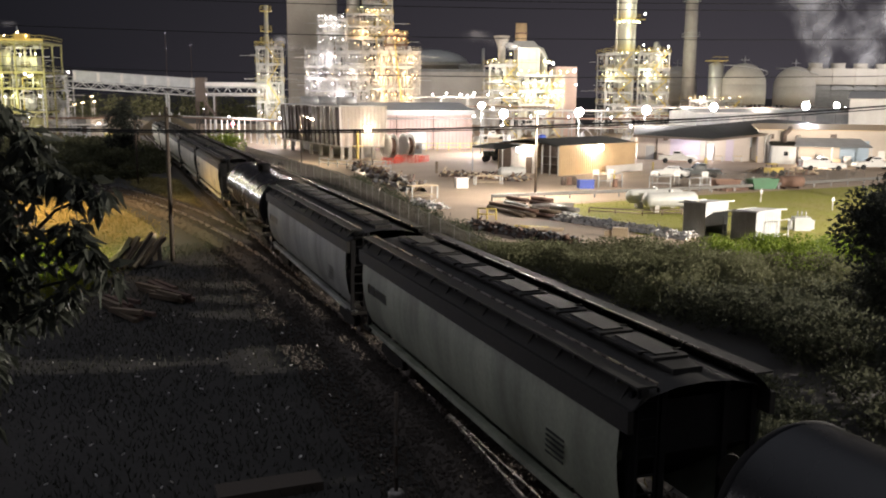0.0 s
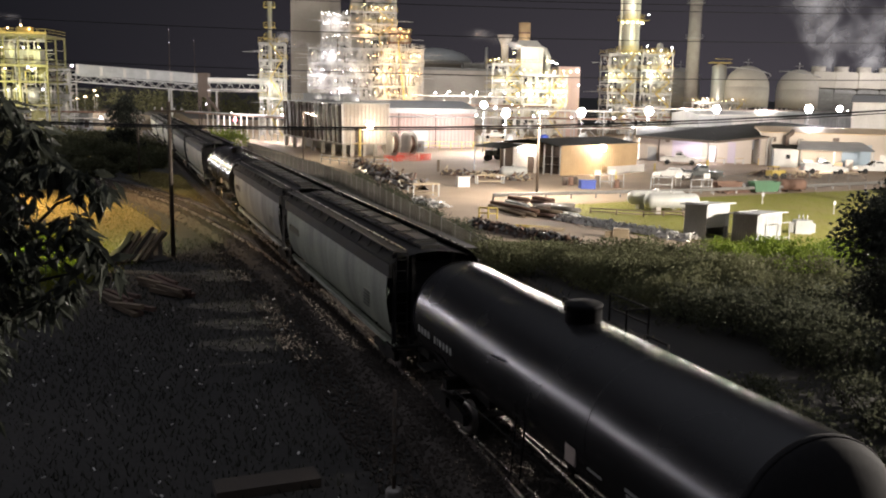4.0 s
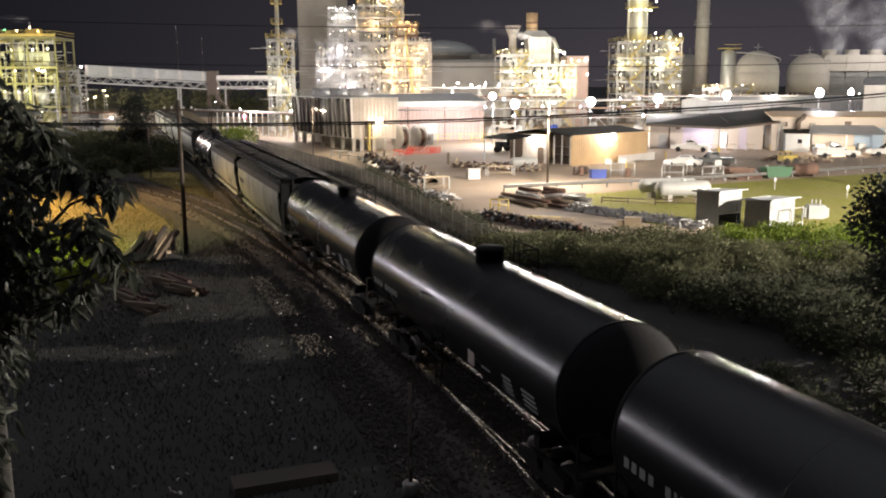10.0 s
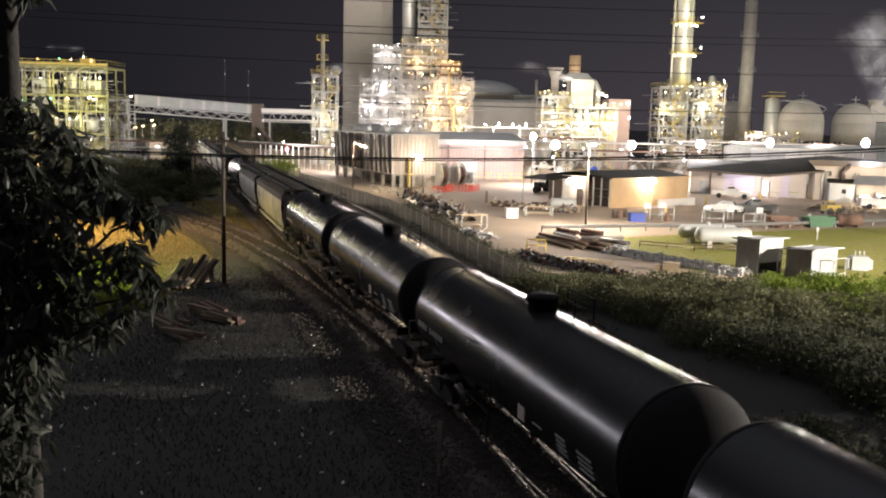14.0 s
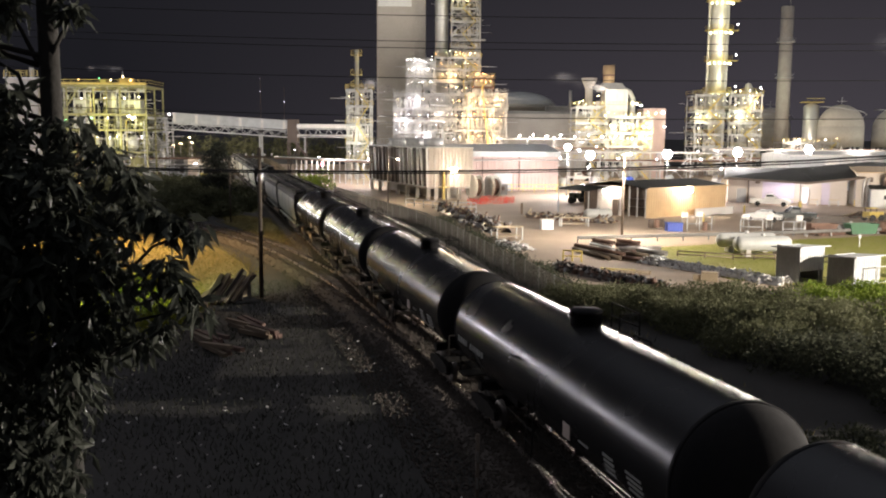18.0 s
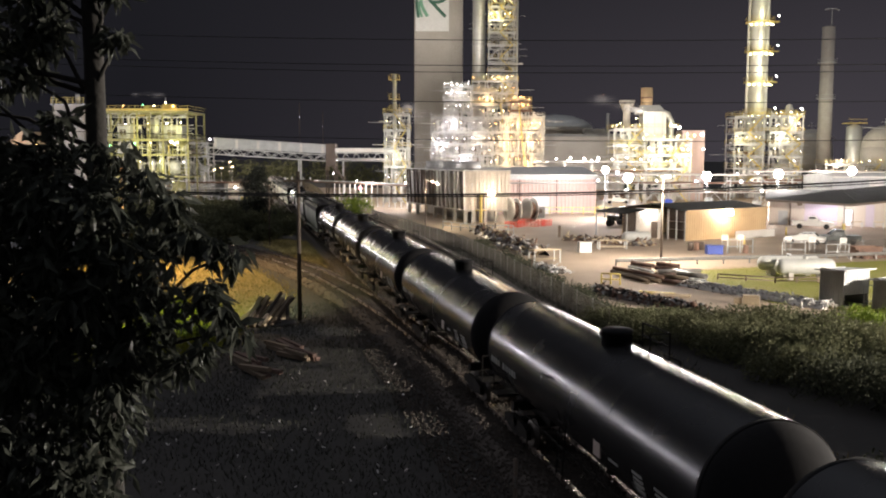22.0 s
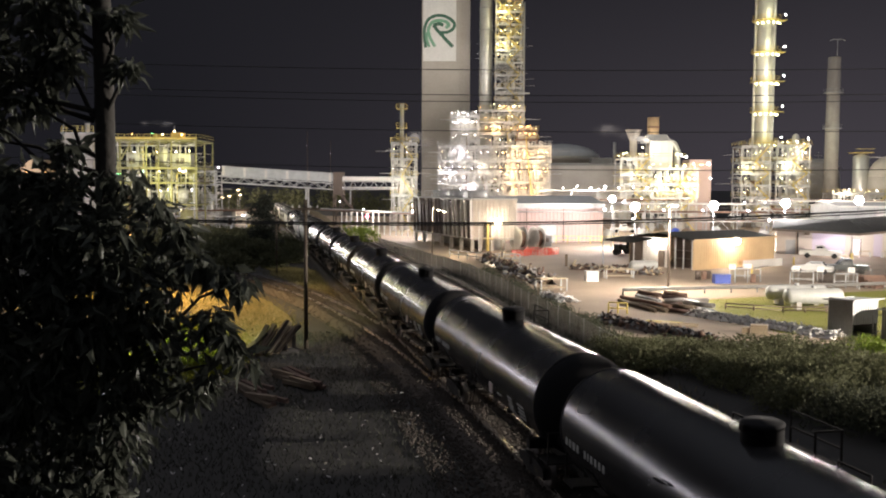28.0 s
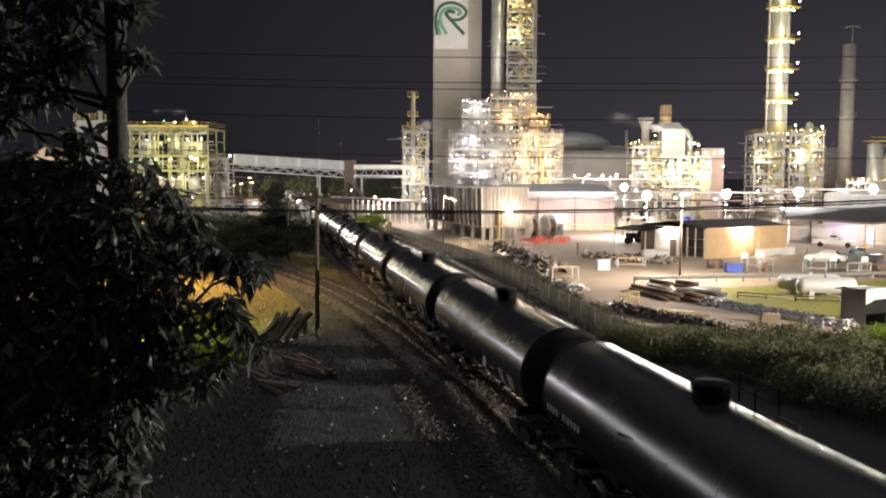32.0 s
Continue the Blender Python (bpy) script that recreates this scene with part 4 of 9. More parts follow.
def long_building():
    m, w = turn_to((3.0, 160.0), (22.0, 165.0))
    h, d = 7.0, 14.0
    b = thing("long_building", m, "long faded pink metal building with a zinc roof edge", "industrial building")
    part("front_wall", Shape().ribbed((0, 0), (w, 0), 0, h, 0.7, 0.05), PINK_WALL, b)
    part("left_wall", Shape().box(0, d / 2, h / 2, 0.1, d, h), PINK_WALL, b)
    part("right_wall", Shape().ribbed((w, 0), (w, d), 0, h, 0.7, 0.05), PINK_WALL, b)
    part("roof", Shape().sheet([[(-0.3, y, z), (w + 0.3, y, z)] for y, z in ((-0.3, h), (d / 2, h + 1.4), (d + 0.3, h))]), GREY_SIDING, b)
    part("fascia", Shape().box(w / 2, -0.35, h - 0.35, w + 0.6, 0.08, 0.9), GREY_SIDING, b)
    part("pipe", Shape().tube((0, -0.5, 5.6), (w + 6, -0.5, 5.6), 0.12, 8), STEEL, b)
    for x in (5.0, 12.0):
        part("downpipe", Shape().tube((x, -0.2, 0), (x, -0.2, h - 0.4), 0.08, 8), DARK_METAL, b)
    part("roller_door", Shape().box(9, -0.1, 1.6, 3.2, 0.06, 3.2), GREY_SIDING, b)


def workshop():
    """A wide workshop under a dark overhanging roof, with a taller wing and a lean-to."""
    b = thing("workshop", Matrix(), "beige workshop with a wide dark roof overhanging its doors", "workshop")
    eave = [(40.6, 127.2, 4.35), (51.4, 124.4, 3.86), (81.6, 141.0, 5.4), (80.0, 153.0, 5.3), (48.0, 150.0, 4.8)]
    ridge = [(54.5, 137.0, 5.4), (69.0, 143.5, 6.3)]
    top = Shape().add(eave + ridge, [(0, 1, 5), (1, 2, 6, 5), (2, 3, 6), (3, 4, 5, 6), (4, 0, 5)])
    low = [(x, y, z - 0.28) for x, y, z in eave]
    top.add(low, [(4, 3, 2, 1, 0)])
    part("roof", top, DARK_ROOF, b)
    edge = Shape()
    for p, q in zip(eave, eave[1:] + eave[:1]):
        edge.bar((p[0], p[1], p[2] - 0.14), (q[0], q[1], q[2] - 0.14), 0.08, 0.3)
    part("fascia", edge, DARK_METAL, b)
    for k in range(12):
        u = (k + 0.5) / 12
        p, q = Vector(eave[1]).lerp(Vector(eave[2]), u), Vector(ridge[0]).lerp(Vector(ridge[1]), u)
        part("roof_seam", Shape().bar(p + Vector((0, 0, 0.03)), q + Vector((0, 0, 0.03)), 0.07), DARK_ROOF, b)
    # front wall with its doors, set back under the roof
    m, w = turn_to((44.8, 138.2), (61.0, 133.2))
    h = 4.1

    def wall(x0, x1, z0=0.0, z1=h):
        part("front_wall", Shape().box((x0 + x1) / 2, 0.1, (z0 + z1) / 2, x1 - x0, 0.2, z1 - z0), BEIGE_WALL, b, at=m)

    for x0, x1 in ((0, 1.3), (2.7, 5.0), (9.6, 10.6), (11.8, 13.4), (14.6, w)):
        wall(x0, x1)
    for x0, x1, z in ((1.3, 2.7, 2.2), (5.0, 9.6, 3.5), (10.6, 11.8, 2.6), (13.4, 14.6, 3.3)):
        wall(x0, x1, z)
    part("door", Shape().box(2.0, 0.16, 1.1, 1.36, 0.06, 2.16), GREY_SIDING, b, at=m)
    door = part("roller_door", Shape().box(7.3, 0.14, 1.74, 4.56, 0.06, 3.46), LILAC_DOOR, b, "lilac roller door", at=m)
    for k in range(8):
        part("door_slat", Shape().box(7.3, 0.1, 0.3 + 0.42 * k, 4.5, 0.03, 0.06), LILAC_DOOR, door)
    # a glowing panel stands for light inside the doorway
    part("lit_doorway", Shape().box(11.2, 1.6, 1.3, 1.16, 0.06, 2.56), GLOW_BAY, b, "doorway filled by a glowing panel", at=m)
    part("roller_door", Shape().box(14.0, 0.14, 1.64, 1.16, 0.06, 3.26), LILAC_DOOR, b, at=m)
    part("left_wall", Shape().box(0.1, 6.0, h / 2, 0.2, 11.6, h), BEIGE_WALL, b, at=m)
    part("downpipe", Shape().tube((3.0, -0.1, 0), (3.0, -0.1, h), 0.09, 8), DARK_METAL, b, at=m)
    part("horn_lamp", Shape().box(4.3, -0.1, 3.2, 0.7, 0.2, 0.4), WOOD, b, at=m)
    for x, y in ((51.8, 127.6), (61.4, 131.2)):
        post = part("post", Shape().box(x, y, 1.9, 0.2, 0.2, 3.8), STEEL, b)
        part("post_guard", Shape().box(x, y, 0.5, 0.34, 0.34, 1.0), SAFETY, post)
    # the wing with its lean-to
    m2, w2 = turn_to((61.2, 130.8), (92.0, 120.6))
    wing = thing("workshop_wing", m2, "beige workshop wing with vent pipes and blue roller door", "workshop")
    hw = 5.0
    part("front_wall", Shape().box(w2 / 2, 0.1, hw / 2, w2, 0.2, hw), BEIGE_WALL, wing)
    part("left_wall", Shape().box(0.1, 4.2, hw / 2, 0.2, 8.0, hw), BEIGE_WALL, wing)
    part("roof", Shape().add([(-0.3, -0.4, hw + 0.1), (w2, -0.4, hw + 0.1), (w2, 9, hw + 0.7), (-0.3, 9, hw + 0.7), (-0.3, -0.4, hw), (w2, -0.4, hw), (w2, 9, hw + 0.6), (-0.3, 9, hw + 0.6)], [(0, 1, 2, 3), (7, 6, 5, 4), (0, 4, 5, 1), (3, 7, 4, 0)]), TAN_METAL, wing)
    for x in (1.0, 1.5, 5.3, 5.75):
        part("vent_pipe", Shape().path([(x, -0.3, 0), (x, -0.3, 3.6), (x + 0.2, -0.1, 4.2)], 0.16, 8), PIPE_WHITE, wing)
    part("exhaust_elbow", Shape().path([(3.6, -0.6, 3.2), (3.6, -0.8, 4.4), (4.2, -0.8, 5.0), (4.4, -0.3, 5.3)], 0.34, 10), DARK_METAL, wing)
    room = part("side_room", Shape().box(3.4, -1.3, 1.35, 3.4, 2.4, 2.7), GREY_SIDING, wing, "grey metal side room")
    part("window", Shape().box(3.7, -2.53, 1.6, 0.6, 0.06, 0.6), CAR_GLASS, room)
    part("room_roof", Shape().add([(1.5, -2.8, 2.75), (5.3, -2.8, 2.75), (5.3, -0.05, 3.2), (1.5, -0.05, 3.2), (1.5, -2.8, 2.85), (5.3, -2.8, 2.85), (5.3, -0.05, 3.3), (1.5, -0.05, 3.3)], [(3, 2, 1, 0), (4, 5, 6, 7), (0, 1, 5, 4), (1, 2, 6, 5), (3, 0, 4, 7)]), DARK_ROOF, room)
    part("window", Shape().box(10.6, -0.03, 4.0, 0.9, 0.06, 0.9), DARK_METAL, wing)
    part("window", Shape().box(1.9, -0.03, 4.0, 0.6, 0.06, 0.7), DARK_METAL, wing)
    part("roller_door", Shape().box(13.6, -0.05, 1.75, 4.0, 0.08, 3.5), BLUE_DOOR, wing, "pale blue roller door")
    part("door", Shape().box(17.4, -0.05, 1.05, 1.0, 0.08, 2.1), WHITE_ROOF, wing)
    can = part("lean_to_roof", Shape().add([(4.4, -5.2, 2.9), (15.0, -5.2, 2.9), (14.2, -0.1, 3.9), (5.6, -0.1, 3.9)], [(0, 1, 2, 3)]).add([(4.4, -5.2, 2.8), (15.0, -5.2, 2.8), (14.2, -0.1, 3.8), (5.6, -0.1, 3.8)], [(3, 2, 1, 0)]), GREY_SIDING, wing)
    for x in (4.6, 9.6, 14.8):
        part("lean_to_post", Shape().box(x, -5.0, 1.4, 0.14, 0.14, 2.8), STEEL, can)
    for x, wd, hh in ((6.6, 1.4, 1.1), (8.6, 1.0, 1.5), (10.6, 1.8, 0.9), (12.4, 0.9, 1.3)):
        solid("storage_crate", Shape().box(0, 0, hh / 2, wd, 0.9, hh), (WHITE_ROOF, PALE_WOOD, GREY_SIDING)[int(x) % 3], m2 @ pose(x, -1.6, 0.03, 0, 0, 8 * math.sin(x)), "pale crate stored under the lean-to", "crate", "stored crates")


def big_white_building():
    m, w = turn_to((78.6, 136.5), (108.0, 118.0))
    b = thing("warehouse", m, "large pale warehouse lit warm white", "warehouse")
    h, d = 9.7, 18.0
    part("front_wall", Shape().ribbed((0, 0), (w, 0), 0, h, 0.8, 0.03), WHITE_ROOF, b)
    part("left_wall", Shape().ribbed((0, d), (0, 0), 0, h, 0.8, 0.03), BEIGE_WALL, b)
    part("roof", Shape().sheet([[(-0.4, y, z), (w, y, z)] for y, z in ((-0.4, h), (d / 2, h + 1.2), (d, h))]), WHITE_ROOF, b)


def long_white_roof():
    m, w = turn_to((67.0, 171.0), (100.0, 172.0))
    b = thing("storage_building", m, "low storage building with a white metal roof", "industrial building")
    part("front_wall", Shape().ribbed((0, 0), (w, 0), 0, 6.7, 0.8, 0.05), GREY_SIDING, b)
    part("left_wall", Shape().ribbed((0, 14), (0, 0), 0, 6.7, 0.8, 0.05), GREY_SIDING, b)
    part("roof", Shape().sheet([[(-0.4, y, z), (w, y, z)] for y, z in ((-0.4, 6.7), (7, 7.4), (14.4, 6.7))]).add([(0, 0, 6.7), (0, 14, 6.7), (0, 7, 7.3)], [(2, 1, 0)]), GREY_SIDING, b)
    for i in range(6):
        part("wall_panel", Shape().box(8.2 + 3.1 * i, -0.12, 5.3, 2.7, 0.06, 1.9), WHITE_ROOF, b)
    part("fascia", Shape().box(w / 2, -0.42, 6.66, w + 0.4, 0.08, 0.3), WHITE_ROOF, b)


def zinc_shed(a, c, h, open_side):
    m, w = turn_to(a, c)
    b = thing("storage_shed", m, "small weathered zinc shed with a pale lean-to roof", "shed", "zinc sheds")
    d = 2.0
    part("front_wall", Shape().ribbed((0, 0), (w, 0), 0.9 if open_side else 0.05, h, 0.2, 0.03), GREY_SIDING, b)
    part("right_wall", Shape().ribbed((w, 0), (w, d), 0.05, h - 0.1, 0.2, 0.03), GREY_SIDING, b)
    # shade of the left wall put into its colour: the darker zinc
    part("left_wall", Shape().ribbed((0, d), (0, 0), 0.05, h, 0.2, 0.03), DARK_SIDING, b)
    part("back_wall", Shape().box(w / 2, d, h / 2, w, 0.06, h - 0.1), GREY_SIDING, b)
    part("roof", Shape().add([(-0.25, -0.3, h + 0.0), (w + 0.3, -0.3, h - 0.02), (w + 0.3, d + 0.3, h - 0.22), (-0.25, d + 0.3, h - 0.2), (-0.25, -0.3, h + 0.08), (w + 0.3, -0.3, h + 0.06), (w + 0.3, d + 0.3, h - 0.14), (-0.25, d + 0.3, h - 0.12)],
                             [(3, 2, 1, 0), (4, 5, 6, 7), (0, 1, 5, 4), (1, 2, 6, 5), (2, 3, 7, 6), (3, 0, 4, 7)]), GREY_SIDING, b)
    part("floor_slab", Shape().box(w / 2, d / 2, 0.05, w, d, 0.1), CONCRETE, b)
    for x in (0.05, w - 0.05):
        part("corner_post", Shape().box(x, 0.06, h / 2, 0.09, 0.09, h - 0.05), STEEL, b)
    gate = Shape()
    for x in (w * 0.45, w * 0.98):
        gate.bar((x, -0.7, 0.06), (x, -0.7, 1.6), 0.06)
    for z in (0.5, 1.55):
        gate.bar((w * 0.45, -0.7, z), (w * 0.98, -0.7, z), 0.05)
    solid("pipe_gate", gate, STEEL, m, "small pipe gate before a zinc shed", "gate", "pipe gates")


def gas_tank(a, c, r):
    m, w = turn_to(a, c)
    b = thing("gas_tank", m, "long white gas tank on concrete saddles", "gas tank", "gas tanks")
    prof = [(0.001, 0)] + [(r * math.sin(t), r * 0.8 * (1 - math.cos(t))) for t in (0.4, 0.8, 1.2, 1.57)] + [(r, w - r * 0.8)] + [(r * math.sin(t), w - r * 0.8 * (1 - math.cos(t))) for t in (1.2, 0.8, 0.4)] + [(0.001, w)]
    part("shell", Shape().turned(prof, 24, pose(0, 0, r + 0.45, 0, 90, 0)), TANK_WHITE, b)
    for x in (w * 0.22, w * 0.78):
        part("saddle", Shape().box(x, 0, 0.32, 0.4, r * 1.7, 0.62), CONCRETE, b)
    part("valve_dome", Shape().tube((w * 0.5, 0, 2 * r + 0.4), (w * 0.5, 0, 2 * r + 0.65), 0.2, 10), STEEL, b)


tan_hut()
cooling_building()
long_building()
workshop()
big_white_building()
long_white_roof()
zinc_shed((24.6, 60.1), (26.7, 61.2), 2.55, True)
zinc_shed((27.4, 58.1), (29.8, 59.5), 2.15, False)
gas_tank((24.2, 77.2), (29.6, 77.6), 0.62)
gas_tank((24.8, 74.4), (29.8, 74.8), 0.66)


# ---- process plant ----
def bulbs(root, spots, size=0.28, glasses=None):
    """Lamps on a structure, each a part with its shade."""
    glasses = glasses or [LAMP_WARM]
    for i, (x, y, z) in enumerate(spots):
        g = glasses[i % len(glasses)]
        r = size * (0.62, 1.0, 0.8, 0.7, 1.15)[i * 7 % 5]
        part("lamp", Shape().turned([(0.001, -r), (r * 0.7, -r * 0.7), (r, 0), (r * 0.7, r * 0.7), (0.001, r)], 8), g, root, at=pose(x, y, z))


def fine_pipes(root, xs, ys, zs, count, rnd):
    """Small-bore pipes, conduits, ladders and valves too thin to tell apart, joined."""
    pale, dull = Shape(), Shape()
    for i in range(count):
        sh = pale if i % 3 else dull
        x, y, z = rnd.uniform(*xs), rnd.uniform(*ys) if i % 2 else ys[0] + rnd.uniform(0, 0.8), rnd.uniform(*zs)
        kind = rnd.random()
        r = rnd.uniform(0.03, 0.075)
        if kind < 0.4:
            h = min(rnd.uniform(1.2, 5.0), zs[1] - z + 0.4)
            sh.bar((x, y, z), (x, y, z + h), r * 2)
        elif kind < 0.8:
            e = min(x + rnd.uniform(1.0, 4.5), xs[1])
            sh.bar((x, y, z), (e, y, z), r * 2)
        elif kind < 0.9:
            e = min(x + rnd.uniform(1.0, 3.0), xs[1])
            sh.bar((x, y, z), (e, y, z + rnd.uniform(-1.6, 1.6)), r * 2)
        else:
            sh.box(x, y, z, rnd.uniform(0.3, 0.9), 0.4, rnd.uniform(0.3, 0.9))
    tagged(part("small_pipework", pale, PIPE_WHITE, root), kind="stuff")
    tagged(part("small_pipework", dull, STEEL, root), kind="stuff")


def steel_frame(name, x, y, w, d, levels, nx, ny, label, floor_mat=None, rz=0, lamps=(), glasses=None, rail=True, seed=1, pipes=10, drums=4, size=0.28, brace=True, mat=None):
    """An open process structure: columns, beams, floors, guard rails, pipes, vessels and lamps."""
    rnd = random.Random(seed)
    mat = mat or STEEL
    root = thing(name, pose(x, y, 0, 0, 0, rz), label, "process structure")
    top = levels[-1]
    xs = [-w / 2 + w * i / (nx - 1) for i in range(nx)]
    ys = [-d / 2 + d * i / (ny - 1) for i in range(ny)]
    for a in xs:
        for b in ys:
            part("column", Shape().box(a, b, top / 2, 0.26, 0.26, top), mat, root)
    yellow = SAFETY if seed % 2 else mat
    for k, z in enumerate(levels):
        lo = levels[k - 1] if k else 0
        for b in ys:
            part("beam", Shape().box(0, b, z, w + 0.3, 0.16, 0.3), mat, root)
        for a in xs:
            part("beam", Shape().box(a, 0, z - 0.01, 0.16, d + 0.2, 0.28), mat, root)
        part("floor", Shape().box(0, 0.2, z + 0.18, w + 0.4, d, 0.05), GRATING, root)
        part("edge_beam", Shape().box(0, -d / 2 - 0.2, z + 0.02, w + 0.5, 0.12, 0.5).box(0, -d / 2 - 0.28, z + 0.24, w + 0.5, 0.2, 0.06).box(0, -d / 2 - 0.28, z - 0.2, w + 0.5, 0.2, 0.06), mat, root)
        if rail:
            sh = Shape()
            for zz in (0.55, 1.05):
                for s in (-1, 1):
                    sh.bar((-w / 2 - 0.3, s * (d / 2 + 0.3), z + 0.2 + zz), (w / 2 + 0.3, s * (d / 2 + 0.3), z + 0.2 + zz), 0.05)
                    sh.bar((s * (w / 2 + 0.3), -d / 2 - 0.3, z + 0.2 + zz), (s * (w / 2 + 0.3), d / 2 + 0.3, z + 0.2 + zz), 0.05)
            n = max(3, int(w / 1.5))
            for i in range(n + 1):
                for s in (-1, 1):
                    a = -w / 2 - 0.3 + (w + 0.6) * i / n
                    sh.bar((a, s * (d / 2 + 0.3), z + 0.2), (a, s * (d / 2 + 0.3), z + 1.25), 0.05)
            part("guard_rail", sh, yellow, root)
        if brace:
            for i in range(nx - 1):
                if rnd.random() < 0.35:
                    a, b = (xs[i], xs[i + 1]) if rnd.random() < 0.5 else (xs[i + 1], xs[i])
                    part("brace", Shape().bar((a, -d / 2, lo + 0.2), (b, -d / 2, z - 0.2), 0.12), mat, root)
        # vessels and pumps on each floor
        for _ in range(drums):
            a, b = rnd.uniform(-w / 2 + 1, w / 2 - 1), rnd.uniform(-d / 2 + 0.8, d / 2 - 1)
            hh = (z - lo) * rnd.uniform(0.4, 0.85)
            r = rnd.uniform(0.35, 0.95)
            if rnd.random() < 0.6:
                part("vessel", Shape().turned([(0.001, 0), (r * 0.7, 0.1), (r, 0.4), (r, max(0.6, hh - 0.4)), (r * 0.7, max(0.8, hh - 0.1)), (0.001, max(0.85, hh))], 14, pose(a, b, lo + 0.22)), rnd.choice((VESSEL, PIPE_WHITE)), root)
            else:
                ln = rnd.uniform(2, 4)
                part("drum", Shape().turned([(0.001, 0), (r * 0.6, 0.05), (r * 0.7, 0.3), (r * 0.7, ln - 0.3), (r * 0.6, ln - 0.05), (0.001, ln)], 14, pose(a - ln / 2, b, lo + 0.35 + r * 0.7, 0, 90, 0)), rnd.choice((VESSEL, PIPE_WHITE, RUST)), root)
        for _ in range(max(1, pipes // 3)):
            b = rnd.uniform(-d / 2 - 0.5, d / 2)
            a0, a1 = sorted((rnd.uniform(-w / 2 - 0.6, w / 2), rnd.uniform(-w / 2, w / 2 + 0.6)))
            zz = lo + (z - lo) * rnd.uniform(0.2, 0.95)
            r = rnd.uniform(0.09, 0.24)
            if rnd.random() < 0.5:
                pts = [(a0, b, zz), (a1, b, zz), (a1, b, max(0.2, zz - rnd.uniform(1, 4)))]
            else:
                pts = [(a0, b, lo), (a0, b, zz), (a0, b + rnd.uniform(1, 3), zz)]
            part("pipe", Shape().path(pts, r, 8), rnd.choice((PIPE_WHITE, PIPE_WHITE, STEEL, RUST)), root)
        # small lines, conduits and valves, too fine to tell apart
        for mm in (PIPE_WHITE, STEEL):
            sh = Shape()
            for _ in range(int(pipes * (1.5 + w * 0.07))):
                b = rnd.uniform(-d / 2 - 0.6, d / 2 - 0.5)
                a0 = rnd.uniform(-w / 2, w / 2)
                zz = lo + (z - lo) * rnd.uniform(0.1, 0.98)
                r = rnd.uniform(0.03, 0.08)
                u = rnd.random()
                if u < 0.4:
                    sh.tube((a0, b, lo + 0.2), (a0, b, z), r, 5, caps=False)
                elif u < 0.75:
                    sh.tube((a0, b, zz), (a0 + rnd.uniform(-6, 6), b, zz), r, 5, caps=False)
                elif u < 0.9:
                    sh.box(a0, b, zz, rnd.uniform(0.2, 0.7), 0.25, rnd.uniform(0.2, 0.9))
                else:
                    sh.bar((a0, b, lo + 0.2), (a0 + rnd.uniform(-2, 2), b, z), 0.07)
            tagged(part("small_piping", sh, mm, root), kind="stuff")
    # flights of stairs between floors
    lo = 0
    for k, z in enumerate(levels):
        sgn = 1 if k % 2 else -1
        c = w / 2 - min(2.6, w / 3)
        run = min(1.8, w / 4)
        st = Shape()
        for off in (-0.75, -1.35):
            st.bar((c - run * sgn, -d / 2 + off, lo + 0.1), (c + run * sgn, -d / 2 + off, z + 0.2), 0.06, 0.18)
        st.bar((c - run * sgn, -d / 2 - 1.35, lo + 1.1), (c + run * sgn, -d / 2 - 1.35, z + 1.2), 0.05)
        part("stair", st, yellow, root)
        lo = z
    spots = []
    for n_l, z in lamps:
        n = int(n_l)
        for i in range(n):
            spots.append((-w / 2 + w * (i + 0.5 + rnd.uniform(-0.4, 0.4)) / n, rnd.choice((-d / 2 - 0.5, -d / 2 - 0.5, -d / 2 + 0.4)), z + rnd.uniform(-0.35, 0.35)))
        for i in range(n // 2):
            spots.append((rnd.uniform(-w / 2, w / 2), rnd.uniform(-d / 2, d / 2), z + rnd.uniform(-1.0, 1.0)))
    bulbs(root, spots, size * 0.38, glasses)
    fine_pipes(root, (-w / 2, w / 2), (-d / 2 - 0.4, d / 2), (max(1.0, levels[0] - 3.0), top + 1.0), int(5 * w + 2.5 * w * len(levels)), rnd)
    return root


